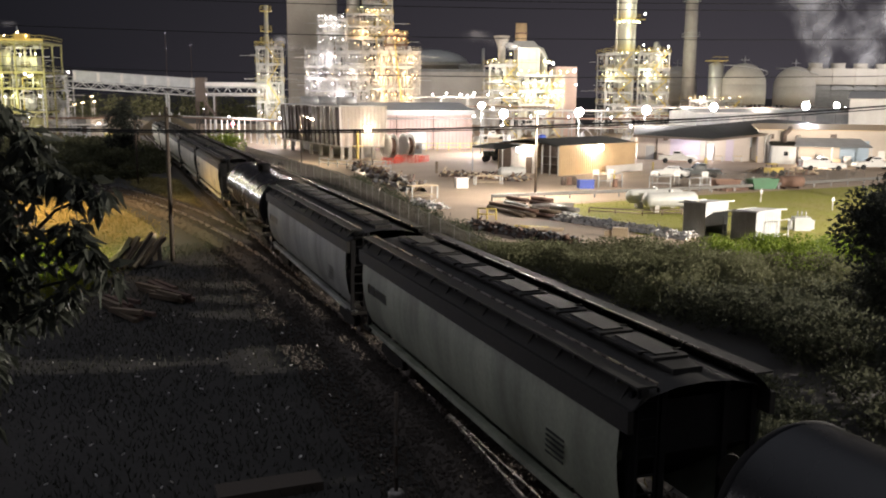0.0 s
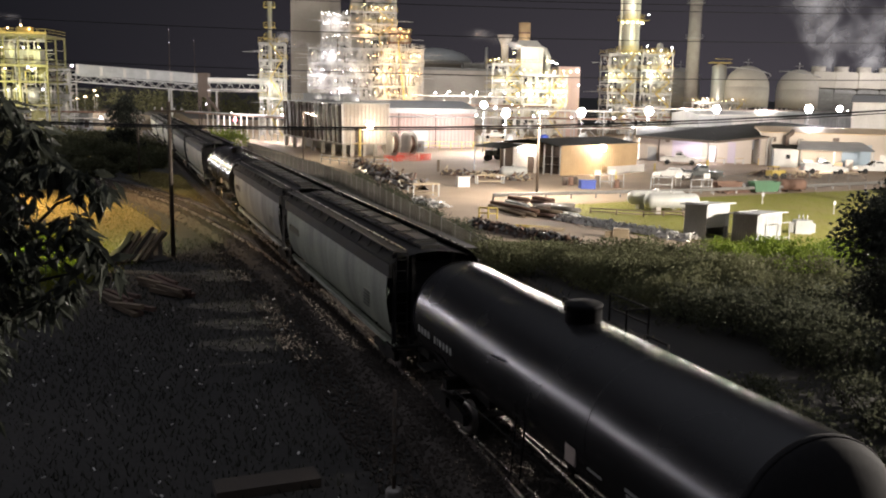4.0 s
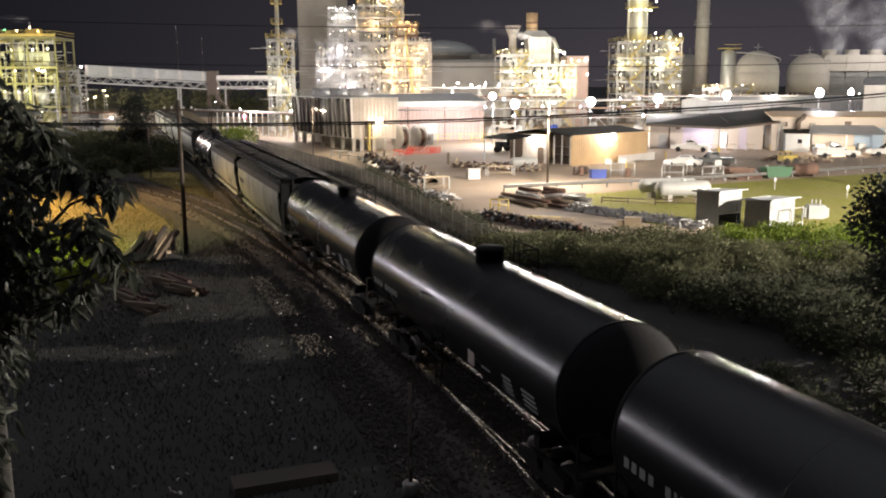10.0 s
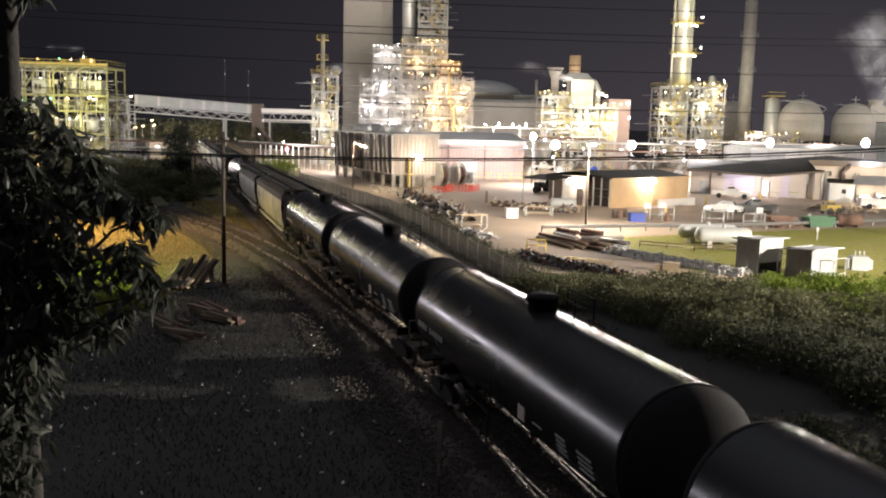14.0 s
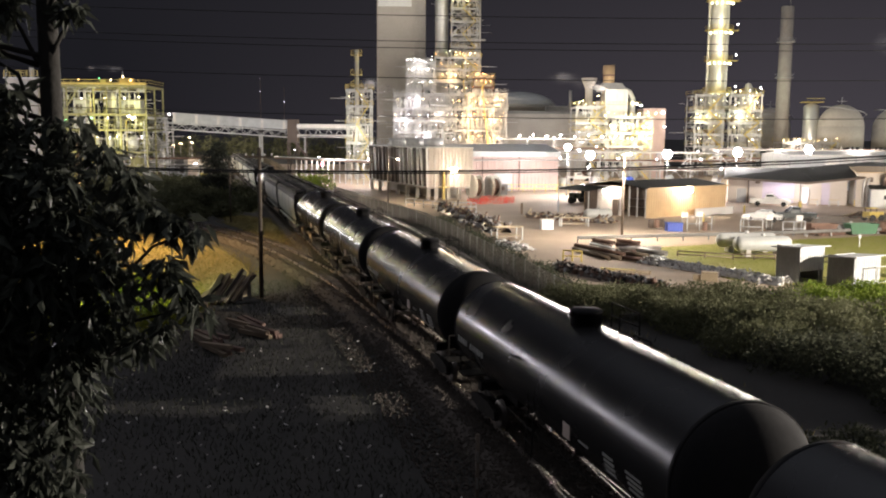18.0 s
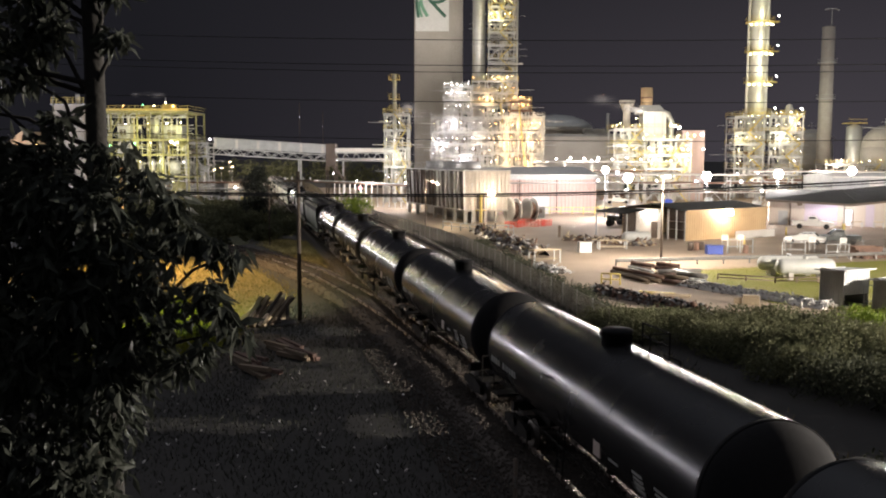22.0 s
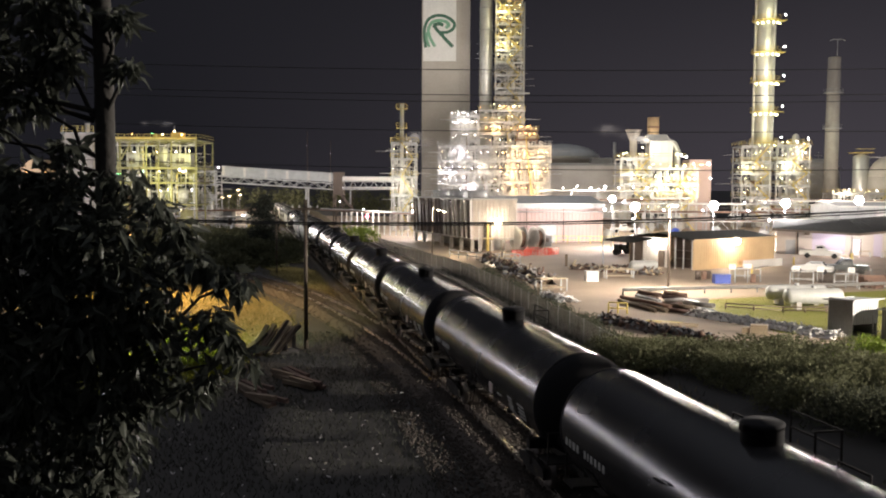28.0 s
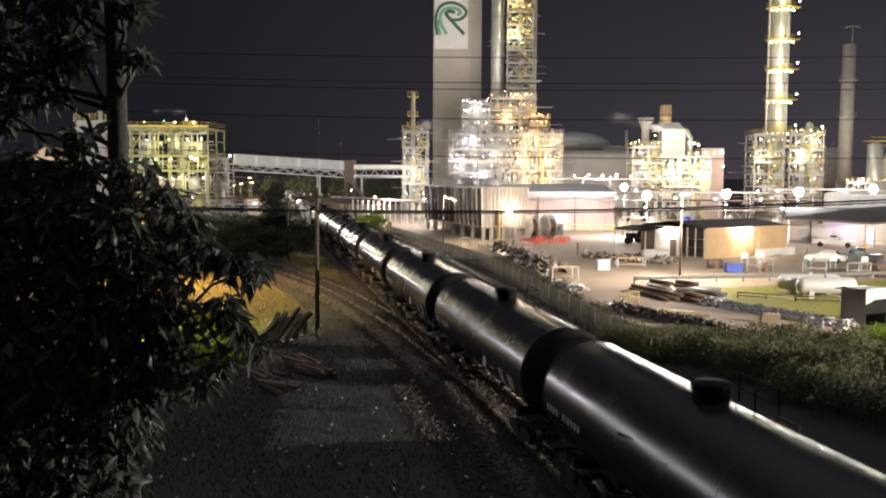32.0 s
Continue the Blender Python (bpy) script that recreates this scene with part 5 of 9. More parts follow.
def silo():
    """The tall concrete tower with its painted sign."""
    b = thing("concrete_silo", pose(-10.8, 262, 0, 0, 0, 0), "tall flat-sided concrete silo with a green painted sign near its top", "silo")
    part("wall", Shape().slab([(-6.6, -6), (3.9, -6), (6.8, -5.2), (6.8, 6), (-6.6, 6)], 0, 67), SILO, b)
    for z in (10, 22, 34):
        part("joint_band", Shape().box(-1.35, -6.03, z, 10.5, 0.06, 0.16), SILO, b)
    part("corner_strip", Shape().box(-6.55, -6.05, 33, 0.3, 0.14, 66), CONCRETE, b)
    part("roof_cap", Shape().box(0, 0, 67.2, 14, 12.8, 0.5), CONCRETE, b)
    sign = part("sign_panel", Shape().box(-1.75, -6.06, 55.5, 9.5, 0.1, 20), SILO_PAINT, b, "white painted panel")

    # sweeping bands of the emblem, laid over the panel
    def band(pts, w, mat, lift):
        smooth = []
        for i in range(len(pts) - 1):
            a, p, q, c = pts[max(i - 1, 0)], pts[i], pts[i + 1], pts[min(i + 2, len(pts) - 1)]
            for k in range(6):
                t = k / 6
                smooth.append(tuple(0.5 * (2 * p[j] + (q[j] - a[j]) * t + (2 * a[j] - 5 * p[j] + 4 * q[j] - c[j]) * t * t + (3 * p[j] - a[j] - 3 * q[j] + c[j]) * t ** 3) for j in (0, 1)))
        smooth.append(pts[-1])
        rows = []
        for i, (u, v) in enumerate(smooth):
            u2, v2 = smooth[min(i + 1, len(smooth) - 1)]
            u1, v1 = smooth[max(i - 1, 0)]
            t = Vector((u2 - u1, v2 - v1)).normalized()
            rows.append([(u - t.y * w * k - 2.0, -6.12 - lift, v + t.x * w * k) for k in (-0.5, 0.5)])
        part("emblem_band", Shape().sheet(rows), mat, sign)

    band([(-3.6, 49.3), (-4.0, 52.4), (-3.9, 55.0), (-2.8, 57.2), (-0.6, 58.2), (2.0, 57.9), (4.2, 56.4), (4.3, 54.8), (2.6, 53.6), (0.6, 53.5)], 0.85, LOGO_DARK, 0)
    band([(-1.0, 49.6), (-2.4, 52.0), (-2.9, 54.2), (-2.0, 56.1), (-0.2, 56.8), (1.9, 56.5), (2.9, 55.6), (2.0, 54.7)], 0.9, LOGO_LIGHT, 0.01)
    band([(4.0, 49.5), (1.6, 52.0), (-0.6, 54.4), (-1.2, 55.4), (0.2, 55.9), (1.3, 55.4)], 0.95, LOGO_DARK, 0.02)
    band([(-2.6, 49.4), (-3.3, 51.6), (-3.5, 53.6)], 0.7, LOGO_LIGHT, 0.03)


def caged_tower():
    """A tall column inside a lit steel cage beside the silo."""
    root = steel_frame("caged_tower", 6.8, 250, 7.0, 8, [30, 33.4, 36.8, 40.2, 43.6, 47, 50.4, 53.8, 57.2, 60.6, 64, 67], 3, 2, "tall lattice tower beside a process column, lit warm", lamps=[(3, 31.8), (2, 45.6), (4, 48.8), (4, 52.2), (4, 55.6), (4, 59), (4, 62)], glasses=[LAMP_LIME, LAMP_WARM, LAMP_LIME], seed=3, pipes=4, drums=1, size=0.36)
    part("column_shell", Shape().turned([(1.75, 0), (1.75, 68), (1.3, 69.2), (0.001, 69.6)], 24, pose(-6.2, 1.0, 0)), VESSEL, root)
    part("riser", Shape().tube((4.1, -3.0, 20), (4.1, -3.0, 60), 0.3, 12), VESSEL, root)
    part("jib_beam", Shape().box(1.0, -4.4, 35.4, 9.4, 0.4, 0.5), STEEL, root)
    for k in range(11):
        z = 30.3 + 3.38 * k
        for x in (-3.5, 0.0):
            # upper braces coloured yellow for the lamps' yellow light
            part("cross_brace", Shape().bar((x, -4.3, z), (x + 3.5, -4.3, z + 3.0), 0.16).bar((x + 3.5, -4.32, z), (x, -4.32, z + 3.0), 0.16), SAFETY if k > 4 else STEEL, root)
    for z in (41, 47, 53, 59):
        part("shell_ring", Shape().turned([(1.75, z), (1.9, z), (1.9, z + 0.3), (1.75, z + 0.3)], 24, pose(-6.2, 1.0, 0)), STEEL, root)
    return root


def platformed_column(x, y, r, h, z0, rings, label):
    root = thing("distillation_column", pose(x, y, 0), label, "process column")
    part("shell", Shape().turned([(r, 0), (r, h), (r * 0.8, h + 0.8), (0.001, h + 1.2)], 28), VESSEL, root)
    part("riser", Shape().tube((-r - 0.5, -0.3, 2), (-r - 0.5, -0.3, h - 1), 0.32, 12), PIPE_WHITE, root)
    part("ladder", Shape().bar((r * 0.5, -r - 0.3, 2), (r * 0.5, -r - 0.3, h), 0.5, 0.08), STEEL, root)
    for i, z in enumerate(rings):
        p = part("platform", Shape().turned([(r + 0.05, z), (r + 1.3, z), (r + 1.3, z + 0.12), (r + 0.05, z + 0.12)], 20).box(r + 1.4, -0.5, z + 0.06, 1.6, 2.2, 0.12), SAFETY, root)
        sh = Shape()
        for zz in (0.6, 1.15):
            sh.path([((r + 1.28) * math.cos(a), (r + 1.28) * math.sin(a), z + zz) for a in [2 * math.pi * k / 16 for k in range(17)]], 0.04, 4)
        part("guard_rail", sh, SAFETY, p)
        for a in (-150, -125, -100, -75, -50, -25):
            part("lamp", Shape().turned([(0.001, -0.24), (0.17, -0.15), (0.24, 0), (0.17, 0.15), (0.001, 0.24)], 8), LAMP_LIME, root, at=pose((r + 0.75) * math.cos(radians(a)), (r + 0.75) * math.sin(radians(a)), z + 1.5 - 2.2))
        part("lamp", Shape().turned([(0.001, -0.2), (0.15, -0.14), (0.2, 0), (0.15, 0.14), (0.001, 0.2)], 8), LAMP_WHITE_SMALL, root, at=pose(r + 1.9, -1.2, z + 1.5))
    return root


def stack(x, y, r, h, label, collars):
    root = thing("smokestack", pose(x, y, 0), label, "smokestack")
    part("flue", Shape().turned([(r * 1.15, 0), (r, h), (r * 0.9, h), (r * 0.9, h - 1.0)], 24), CONCRETE, root)
    for z in collars:
        p = part("collar_platform", Shape().turned([(r + 0.1, z), (r + 0.9, z), (r + 0.9, z + 0.15), (r + 0.1, z + 0.15)], 20), STEEL, root)
        sh = Shape()
        for zz in (0.6, 1.1):
            sh.path([((r + 0.88) * math.cos(a), (r + 0.88) * math.sin(a), z + zz) for a in [2 * math.pi * k / 14 for k in range(15)]], 0.04, 4)
        part("guard_rail", sh, STEEL, p)
    part("lightning_mast", Shape().tube((0.7, 0, h - 0.6), (0.7, 0, h + 5.0), 0.1, 6).path([(-1.4, 0, h + 4.6), (-0.5, 0, h + 5.0), (1.9, 0, h + 5.0), (2.8, 0, h + 4.6)], 0.14, 6), STEEL, root)
    return root


def dome_tank(x, y, r, zc, label, base=None):
    root = thing("sphere_tank", pose(x, y, 0), label, "storage tank", "sphere tanks")
    part("shell", Shape().turned([(max(0.001, r * math.sin(math.pi * i / 24)), zc - r * math.cos(math.pi * i / 24)) for i in range(25)], 40), SILO, root)
    part("skirt", Shape().turned([(r + 0.06, zc - r * 0.9), (r + 0.06, zc + 0.1), (r - 0.1, zc + 0.12)], 40), SILO, root)
    for i in range(10):
        a = 2 * math.pi * i / 10
        part("leg", Shape().tube((r * 0.96 * math.cos(a), r * 0.96 * math.sin(a), 0), (r * 0.96 * math.cos(a), r * 0.96 * math.sin(a), zc), 0.3, 8), STEEL, root)
    part("stair", Shape().path([(r * 1.04 * math.cos(a), -r * 1.04 * abs(math.sin(a)), zc + r * 0.9 * (0.5 + 0.5 * math.sin(a * 0.5)) * 1.0) for a in [math.pi * k / 8 for k in range(9)]], 0.15, 5), STEEL, root)
    part("top_rail", Shape().turned([(1.2, zc + r + 0.9), (1.26, zc + r + 0.9), (1.26, zc + r + 1.0), (1.2, zc + r + 1.0)], 14).tube((0, 0, zc + r - 0.1), (0, 0, zc + r + 2.0), 0.12, 6), STEEL, root)
    return root


def flat_dome_tank():
    root = thing("storage_tank", pose(28.5, 325, 0), "wide pale storage tank with a low domed roof", "storage tank")
    part("wall", Shape().turned([(13.5, 0), (13.5, 19.5), (13.7, 19.6), (13.7, 20.2), (13.4, 20.3)], 48), SILO, root)
    part("dome_roof", Shape().turned([(13.5, 20.2)] + [(13.3 * math.cos(a), 20.2 + 5.4 * math.sin(a)) for a in (0.2, 0.5, 0.8, 1.1, 1.35)] + [(0.001, 25.7)], 40), VESSEL, root)
    side = thing("process_building", pose(33.0, 300, 0), "long pale windowless process building before the domed tank", "industrial building")
    part("wall", Shape().box(0, 0, 8.6, 31, 10, 17.2), SILO, side)
    part("parapet", Shape().box(0, -5.1, 17.6, 31.4, 0.3, 0.9), DARK_SIDING, side)
    part("roof_box", Shape().box(6, 0, 18.6, 7, 6, 2.4), DARK_SIDING, side)
    part("roof_vent", Shape().tube((10.5, 0, 17), (10.5, 0, 25), 0.5, 10), STEEL, side)


def yard_rack(x, y, w, tiers, label, seed):
    """A pipe rack on lattice posts along the back of the yard."""
    rnd = random.Random(seed)
    root = thing("pipe_rack", pose(x, y, 0), label, "pipe rack", "pipe racks")
    n = int(w / 6)
    for i in range(n + 1):
        a = w * i / n
        for b in (0, 2.6):
            part("post", Shape().box(a, b, tiers[-1] / 2, 0.22, 0.22, tiers[-1]), STEEL, root)
        for z in tiers:
            part("cross_beam", Shape().box(a, 1.3, z, 0.18, 2.8, 0.2), STEEL, root)
        if i < n and i % 2 == 0:
            part("brace", Shape().bar((a, 0, 0.3), (a + w / n, 0, tiers[-1] - 0.4), 0.1), STEEL, root)
            part("brace", Shape().bar((a + w / n, 0, 0.3), (a, 0, tiers[-1] - 0.4), 0.1), STEEL, root)
    for z in tiers:
        for k in range(5):
            r = rnd.uniform(0.07, 0.2)
            part("pipe", Shape().tube((-1, 0.2 + k * 0.55, z + 0.1 + r), (w + 1, 0.2 + k * 0.55, z + 0.1 + r), r, 8), rnd.choice((PIPE_WHITE, STEEL, PIPE_WHITE, RUST)), root)
    bulbs(root, [(rnd.uniform(0, w), -0.3, rnd.choice(tiers) + 0.6) for _ in range(int(w / 4))], 0.2, [LAMP_WHITE_SMALL, LAMP_COOL])
    return root


def flare_tower():
    root = steel_frame("scrubber_tower", -17.5, 200, 5.2, 4.4, [4, 8, 12, 16, 19.5], 2, 2, "slender lit steel tower with a vent stack", lamps=[(3, 6), (3, 10), (3, 14), (2, 18)], glasses=[LAMP_LIME, LAMP_COOL], seed=5, pipes=5, drums=1, size=0.2)
    part("vent_flue", Shape().tube((-0.6, 0, 0), (-0.6, 0, 28.4), 0.42, 14), VESSEL, root)
    for z in (20.6, 23.0, 27.2):
        p = part("ring_platform", Shape().box(-0.6, 0, z, 2.3, 2.0, 0.12), SAFETY, root)
        part("guard_rail", Shape().bar((-1.75, -1, z + 1), (0.55, -1, z + 1), 0.07).bar((-1.75, -1, z + 0.5), (0.55, -1, z + 0.5), 0.06).bar((-1.75, -1, z), (-1.75, -1, z + 1), 0.07).bar((0.55, -1, z), (0.55, -1, z + 1), 0.07), SAFETY, p)


def conveyor_gallery():
    """A covered conveyor on a truss between two towers."""
    m = pose(-60.2, 206, 0)
    root = thing("conveyor_gallery", m, "long covered conveyor bridge on a steel truss", "conveyor bridge")
    w = 26.2
    slope = (12.95 - 14.5) / w

    def z_at(x):
        return 14.5 + slope * x

    part("gallery_wall", Shape().add([(0, -1.4, z_at(0) - 2.2), (w, -1.4, z_at(w) - 2.05), (w, -1.4, z_at(w)), (0, -1.4, z_at(0)), (0, 1.4, z_at(0) - 2.2), (w, 1.4, z_at(w) - 2.05), (w, 1.4, z_at(w)), (0, 1.4, z_at(0))],
                                     [(0, 1, 2, 3), (7, 6, 5, 4), (3, 2, 6, 7), (4, 5, 1, 0), (1, 5, 6, 2), (4, 0, 3, 7)]), GREY_SIDING, root)
    for i in range(6):
        x = 0.4 + i * 4.95
        part("panel_strip", Shape().bar((x, -1.44, z_at(x) - 2.1), (x, -1.44, z_at(x)), 0.6, 0.06), PIPE_WHITE, root)
    part("roof_edge", Shape().bar((0, -1.46, z_at(0)), (w, -1.46, z_at(w)), 0.1, 0.16), STEEL, root)
    for y in (-1.4, 1.4):
        for dz in (2.35, 3.75):
            part("chord", Shape().bar((-2.0, y, z_at(-2) - dz), (w, y, z_at(w) - dz), 0.24), STEEL, root)
        for i in range(16):
            a, b = w * i / 16, w * (i + 1) / 16
            part("web", Shape().bar((a, y, z_at(a) - (2.35 if i % 2 else 3.75)), (b, y, z_at(b) - (3.75 if i % 2 else 2.35)), 0.15), STEEL, root)
    for x in (19.6,):
        for y in (-1.3, 1.3):
            part("trestle_leg", Shape().bar((x, y, 0), (x, y, z_at(x) - 3.75), 0.34), STEEL, root)
    house = thing("transfer_house", pose(-33.2, 206, 0), "dark brown steel transfer house at the end of the conveyor", "transfer tower")
    part("casing", Shape().box(0, 0, 10.6, 2.2, 3.4, 5.2), DARK_METAL, house)
    for x in (-1.0, 1.0):
        for y in (-1.6, 1.6):
            part("leg", Shape().box(x, y, 4.0, 0.26, 0.26, 8.0), DARK_METAL, house)
    part("brace", Shape().bar((-1.0, -1.6, 0.4), (1.0, -1.6, 7.6), 0.14).bar((1.0, -1.62, 0.4), (-1.0, -1.62, 7.6), 0.14), DARK_METAL, house)
    part("chute", Shape().bar((0.8, -1.9, 8.0), (3.6, -1.9, 4.6), 0.7, 0.5), DARK_METAL, house)
    bulbs(house, [(1.3, -1.9, 9.4), (0.6, -1.9, 6.4)], 0.15, [LAMP_COOL])
    steel_frame("transfer_tower", -63.6, 206, 4.6, 4.5, [3.4, 6.8, 10.2, 13.2], 2, 2, "steel support tower of the conveyor with two lamps", seed=8, pipes=3, drums=1)
    bulbs(root, [(-3.7, -2.6, 14.0), (-0.4, -2.6, 14.1)], 0.26, [LAMP_COOL])
    g2 = thing("pipe_gallery", pose(-32.0, 205, 0), "pale roofed pipe gallery beside the conveyor", "pipe bridge")
    part("roof", Shape().box(7.2, 0, 11.75, 14.4, 3.0, 0.9), WHITE_ROOF, g2)
    for z in (9.3, 11.1):
        part("chord", Shape().box(7.2, -1.4, z, 14.4, 0.22, 0.22), STEEL, g2)
    for i in range(12):
        a = i * 1.2
        part("web", Shape().bar((a, -1.4, 9.3 if i % 2 else 11.1), (a + 1.2, -1.4, 11.1 if i % 2 else 9.3), 0.13), STEEL, g2)
    for k in range(3):
        part("pipe", Shape().tube((0, -0.8 + 0.6 * k, 9.7), (14.4, -0.8 + 0.6 * k, 9.7), 0.18, 8), (PIPE_WHITE, RUST, STEEL)[k], g2)
    for x in (1.6, 13.0):
        part("leg", Shape().bar((x, 0, 0), (x, 0, 9.2), 0.35), STEEL, g2)


def pipe_rack():
    """A long low rack of pipes on posts behind the train."""
    root = thing("pipe_rack", pose(-31, 196, 0), "long pipe rack on closely set white posts", "pipe rack")
    for i in range(22):
        x = i * 1.35
        y = -i * 1.55
        part("post", Shape().bar((x, y, 0), (x, y, 4.4), 0.22), PIPE_WHITE, root)
    for k in range(4):
        part("pipe", Shape().tube((-6, 7 - 0.0 + k * 0.4, 4.6 + 0.2 * (k % 2)), (30, -34.4 + k * 0.4, 4.6 + 0.2 * (k % 2)), 0.16, 8), RUST if k == 0 else STEEL, root)
    bulbs(root, [(6.5, -12, 5.3), (17.5, -24, 5.3)], 0.22, [LAMP_WHITE_SMALL])


def flood_pole(x, y, z, size, label="tall pole with a dazzling rack of white floodlights"):
    root = thing("floodlight_pole", pose(x, y, 0), label, "floodlight", "yard floodlights")
    part("pole", Shape().tube((0, 0, 0), (0, 0, z + 0.5), 0.09, 8, 0.06), DARK_SIDING, root)
    part("cross_arm", Shape().box(0, 0, z - 0.02, size * 1.1, 0.1, 0.1), DARK_SIDING, root)
    for u, v in ((0, 0), (0.42, 0.05), (0.2, 0.38), (-0.22, 0.36), (-0.42, -0.03), (-0.2, -0.37), (0.22, -0.36)):
        m = pose(u * size, -0.12, z + v * size, 82, 0, u * 30)
        head = part("head", Shape().turned([(0.001, -0.34), (size * 0.16, -0.3), (size * 0.3, 0.0), (size * 0.3, 0.06), (0.001, 0.02)], 14), DARK_SIDING, root, at=m)
        part("lens", Shape().turned([(0.001, 0.12), (size * 0.2, 0.09), (size * 0.28, 0.04), (0.001, 0.03)], 14), LAMP_WHITE, head)


def left_plant():
    """The open process tower above the siding, with bins, vessels and railed decks."""
    root = thing("process_tower", pose(0, 0, 0), "dim yellow-lit open steel process tower with railed decks", "process structure")
    rnd = random.Random(7)
    xs, front, back = (-82.6, -79.6, -73.8, -71.1, -68.2, -62.7), 194.0, 206.0
    decks = (5.75, 10.5, 13.8, 19.8)
    for x in xs:
        for y in (front, 200.0, back):
            part("column", Shape().box(x, y, 9.9, 0.3, 0.3, 19.8), OLIVE_STEEL, root)
    for z in decks:
        for y in (front - 0.1, 200.0, back):
            part("beam", Shape().box(-72.6, y, z, 20.2, 0.2, 0.4), OLIVE_STEEL, root)
        for x in xs:
            part("beam", Shape().box(x, 200.0, z - 0.02, 0.2, 12.0, 0.34), OLIVE_STEEL, root)
        part("floor", Shape().box(-72.6, 200.2, z + 0.24, 20.0, 11.6, 0.06), GRATING, root)
        sh = Shape()
        for zz in (0.55, 1.1):
            sh.bar((-82.8, front - 0.3, z + 0.2 + zz), (-62.5, front - 0.3, z + 0.2 + zz), 0.07)
            sh.bar((-62.4, front - 0.3, z + 0.2 + zz), (-62.4, back, z + 0.2 + zz), 0.07)
        for i in range(15):
            sh.bar((-82.8 + 1.45 * i, front - 0.3, z + 0.2), (-82.8 + 1.45 * i, front - 0.3, z + 1.3), 0.06)
        part("guard_rail", sh, SAFETY if z > 15 else OLIVE_STEEL, root)
    part("toe_board", Shape().box(-72.6, front - 0.34, 20.25, 20.4, 0.06, 0.35), SAFETY, root)
    # bins, vessels and ducts between the decks
    for x, z0, z1, w in ((-77.4, 14.1, 17.2, 2.8), (-77.4, 10.9, 13.2, 2.8), (-66.6, 14.1, 17.0, 4.2)):
        bin_ = part("bin", Shape().box(x, 197.0, (z0 + z1) / 2, w, 3.0, z1 - z0), VESSEL, root)
        part("bin_hatch", Shape().box(x - 0.2, 195.46, (z0 + z1) / 2 - 0.2, w * 0.5, 0.06, (z1 - z0) * 0.4), DARK_METAL, bin_)
    for x, y, z0, z1, r in ((-70.0, 197.5, 6.0, 10.0, 1.0), (-72.4, 198.5, 6.0, 9.6, 0.8), (-66.8, 197.0, 6.0, 9.4, 1.2), (-64.4, 198.0, 6.0, 10.2, 0.7), (-69.6, 198.0, 10.8, 13.4, 0.9), (-64.6, 197.2, 10.8, 13.5, 1.0), (-72.0, 199.5, 14.1, 18.6, 1.1), (-75.2, 198.0, 6.0, 10.0, 0.8), (-79.0, 197.0, 0.1, 5.0, 1.3), (-70.4, 197.0, 0.1, 5.0, 1.1), (-66.0, 198.0, 0.1, 4.6, 1.3)):
        part("vessel", Shape().turned([(r * 0.3, z0), (r, z0 + 0.7), (r, z1 - 0.3), (r * 0.6, z1), (0.001, z1 + 0.05)], 16, pose(x, y, 0)), (VESSEL, OLIVE_STEEL, PIPE_WHITE)[int(10 * r) % 3], root)
    for x, y, z0, z1, r in ((-70.3, 195.0, 14, 18.9, 0.12), (-69.4, 195.2, 6, 19, 0.16), (-67.4, 195.0, 6, 13, 0.14), (-65.3, 194.8, 10.8, 19, 0.12), (-63.6, 195, 0.2, 13, 0.16), (-74.8, 194.8, 0.2, 19, 0.14), (-73.1, 194.6, 6, 13.8, 0.1), (-68.0, 194.6, 0.2, 10, 0.12), (-76.0, 195.2, 6, 19.5, 0.12)):
        part("pipe", Shape().path([(x, y, z0), (x, y, z1 - 0.6), (x + 0.6, y, z1), (x + 2.4, y, z1)], r, 8), (PIPE_WHITE, STEEL, SAFETY)[int(r * 100) % 3], root)
    for z in (8.6, 12.6, 16.9, 18.7):
        for y in (194.6, 199.0):
            part("pipe", Shape().tube((-82.0, y, z + 0.2 * (y > 197)), (-63.0, y, z + 0.2 * (y > 197)), rnd.uniform(0.08, 0.16), 8), rnd.choice((PIPE_WHITE, STEEL, OLIVE_STEEL)), root)
    part("roof_hood", Shape().box(-67.6, 197, 20.9, 2.4, 2.4, 1.4), SAFETY, root)
    part("roof_hood", Shape().box(-72.4, 197, 20.7, 1.2, 2.0, 1.0), SAFETY, root)
    part("stair", Shape().bar((-80.0, 193.0, 14.0), (-76.4, 193.0, 19.9), 0.1, 0.3).bar((-80.0, 193.0, 15.1), (-76.4, 193.0, 21.0), 0.06).bar((-68.0, 193.0, 0.2), (-64.0, 193.0, 5.9), 0.1, 0.3), OLIVE_STEEL, root)
    fine_pipes(root, (-82, -62.6), (194.2, 206), (3.0, 20.0), 240, random.Random(44))
    bulbs(root, [(-76.6, 193.4, 21.1), (-69.8, 193.4, 21.1), (-65.6, 193.4, 21.0), (-67.6, 194.6, 21.8)], 0.2, [LAMP_SODIUM, LAMP_WARM])
    bulbs(root, [(-72.2, 193.4, 21.3), (-74.3, 193.6, 13.0), (-79.9, 193.5, 12.4)], 0.16, [LAMP_GREEN])
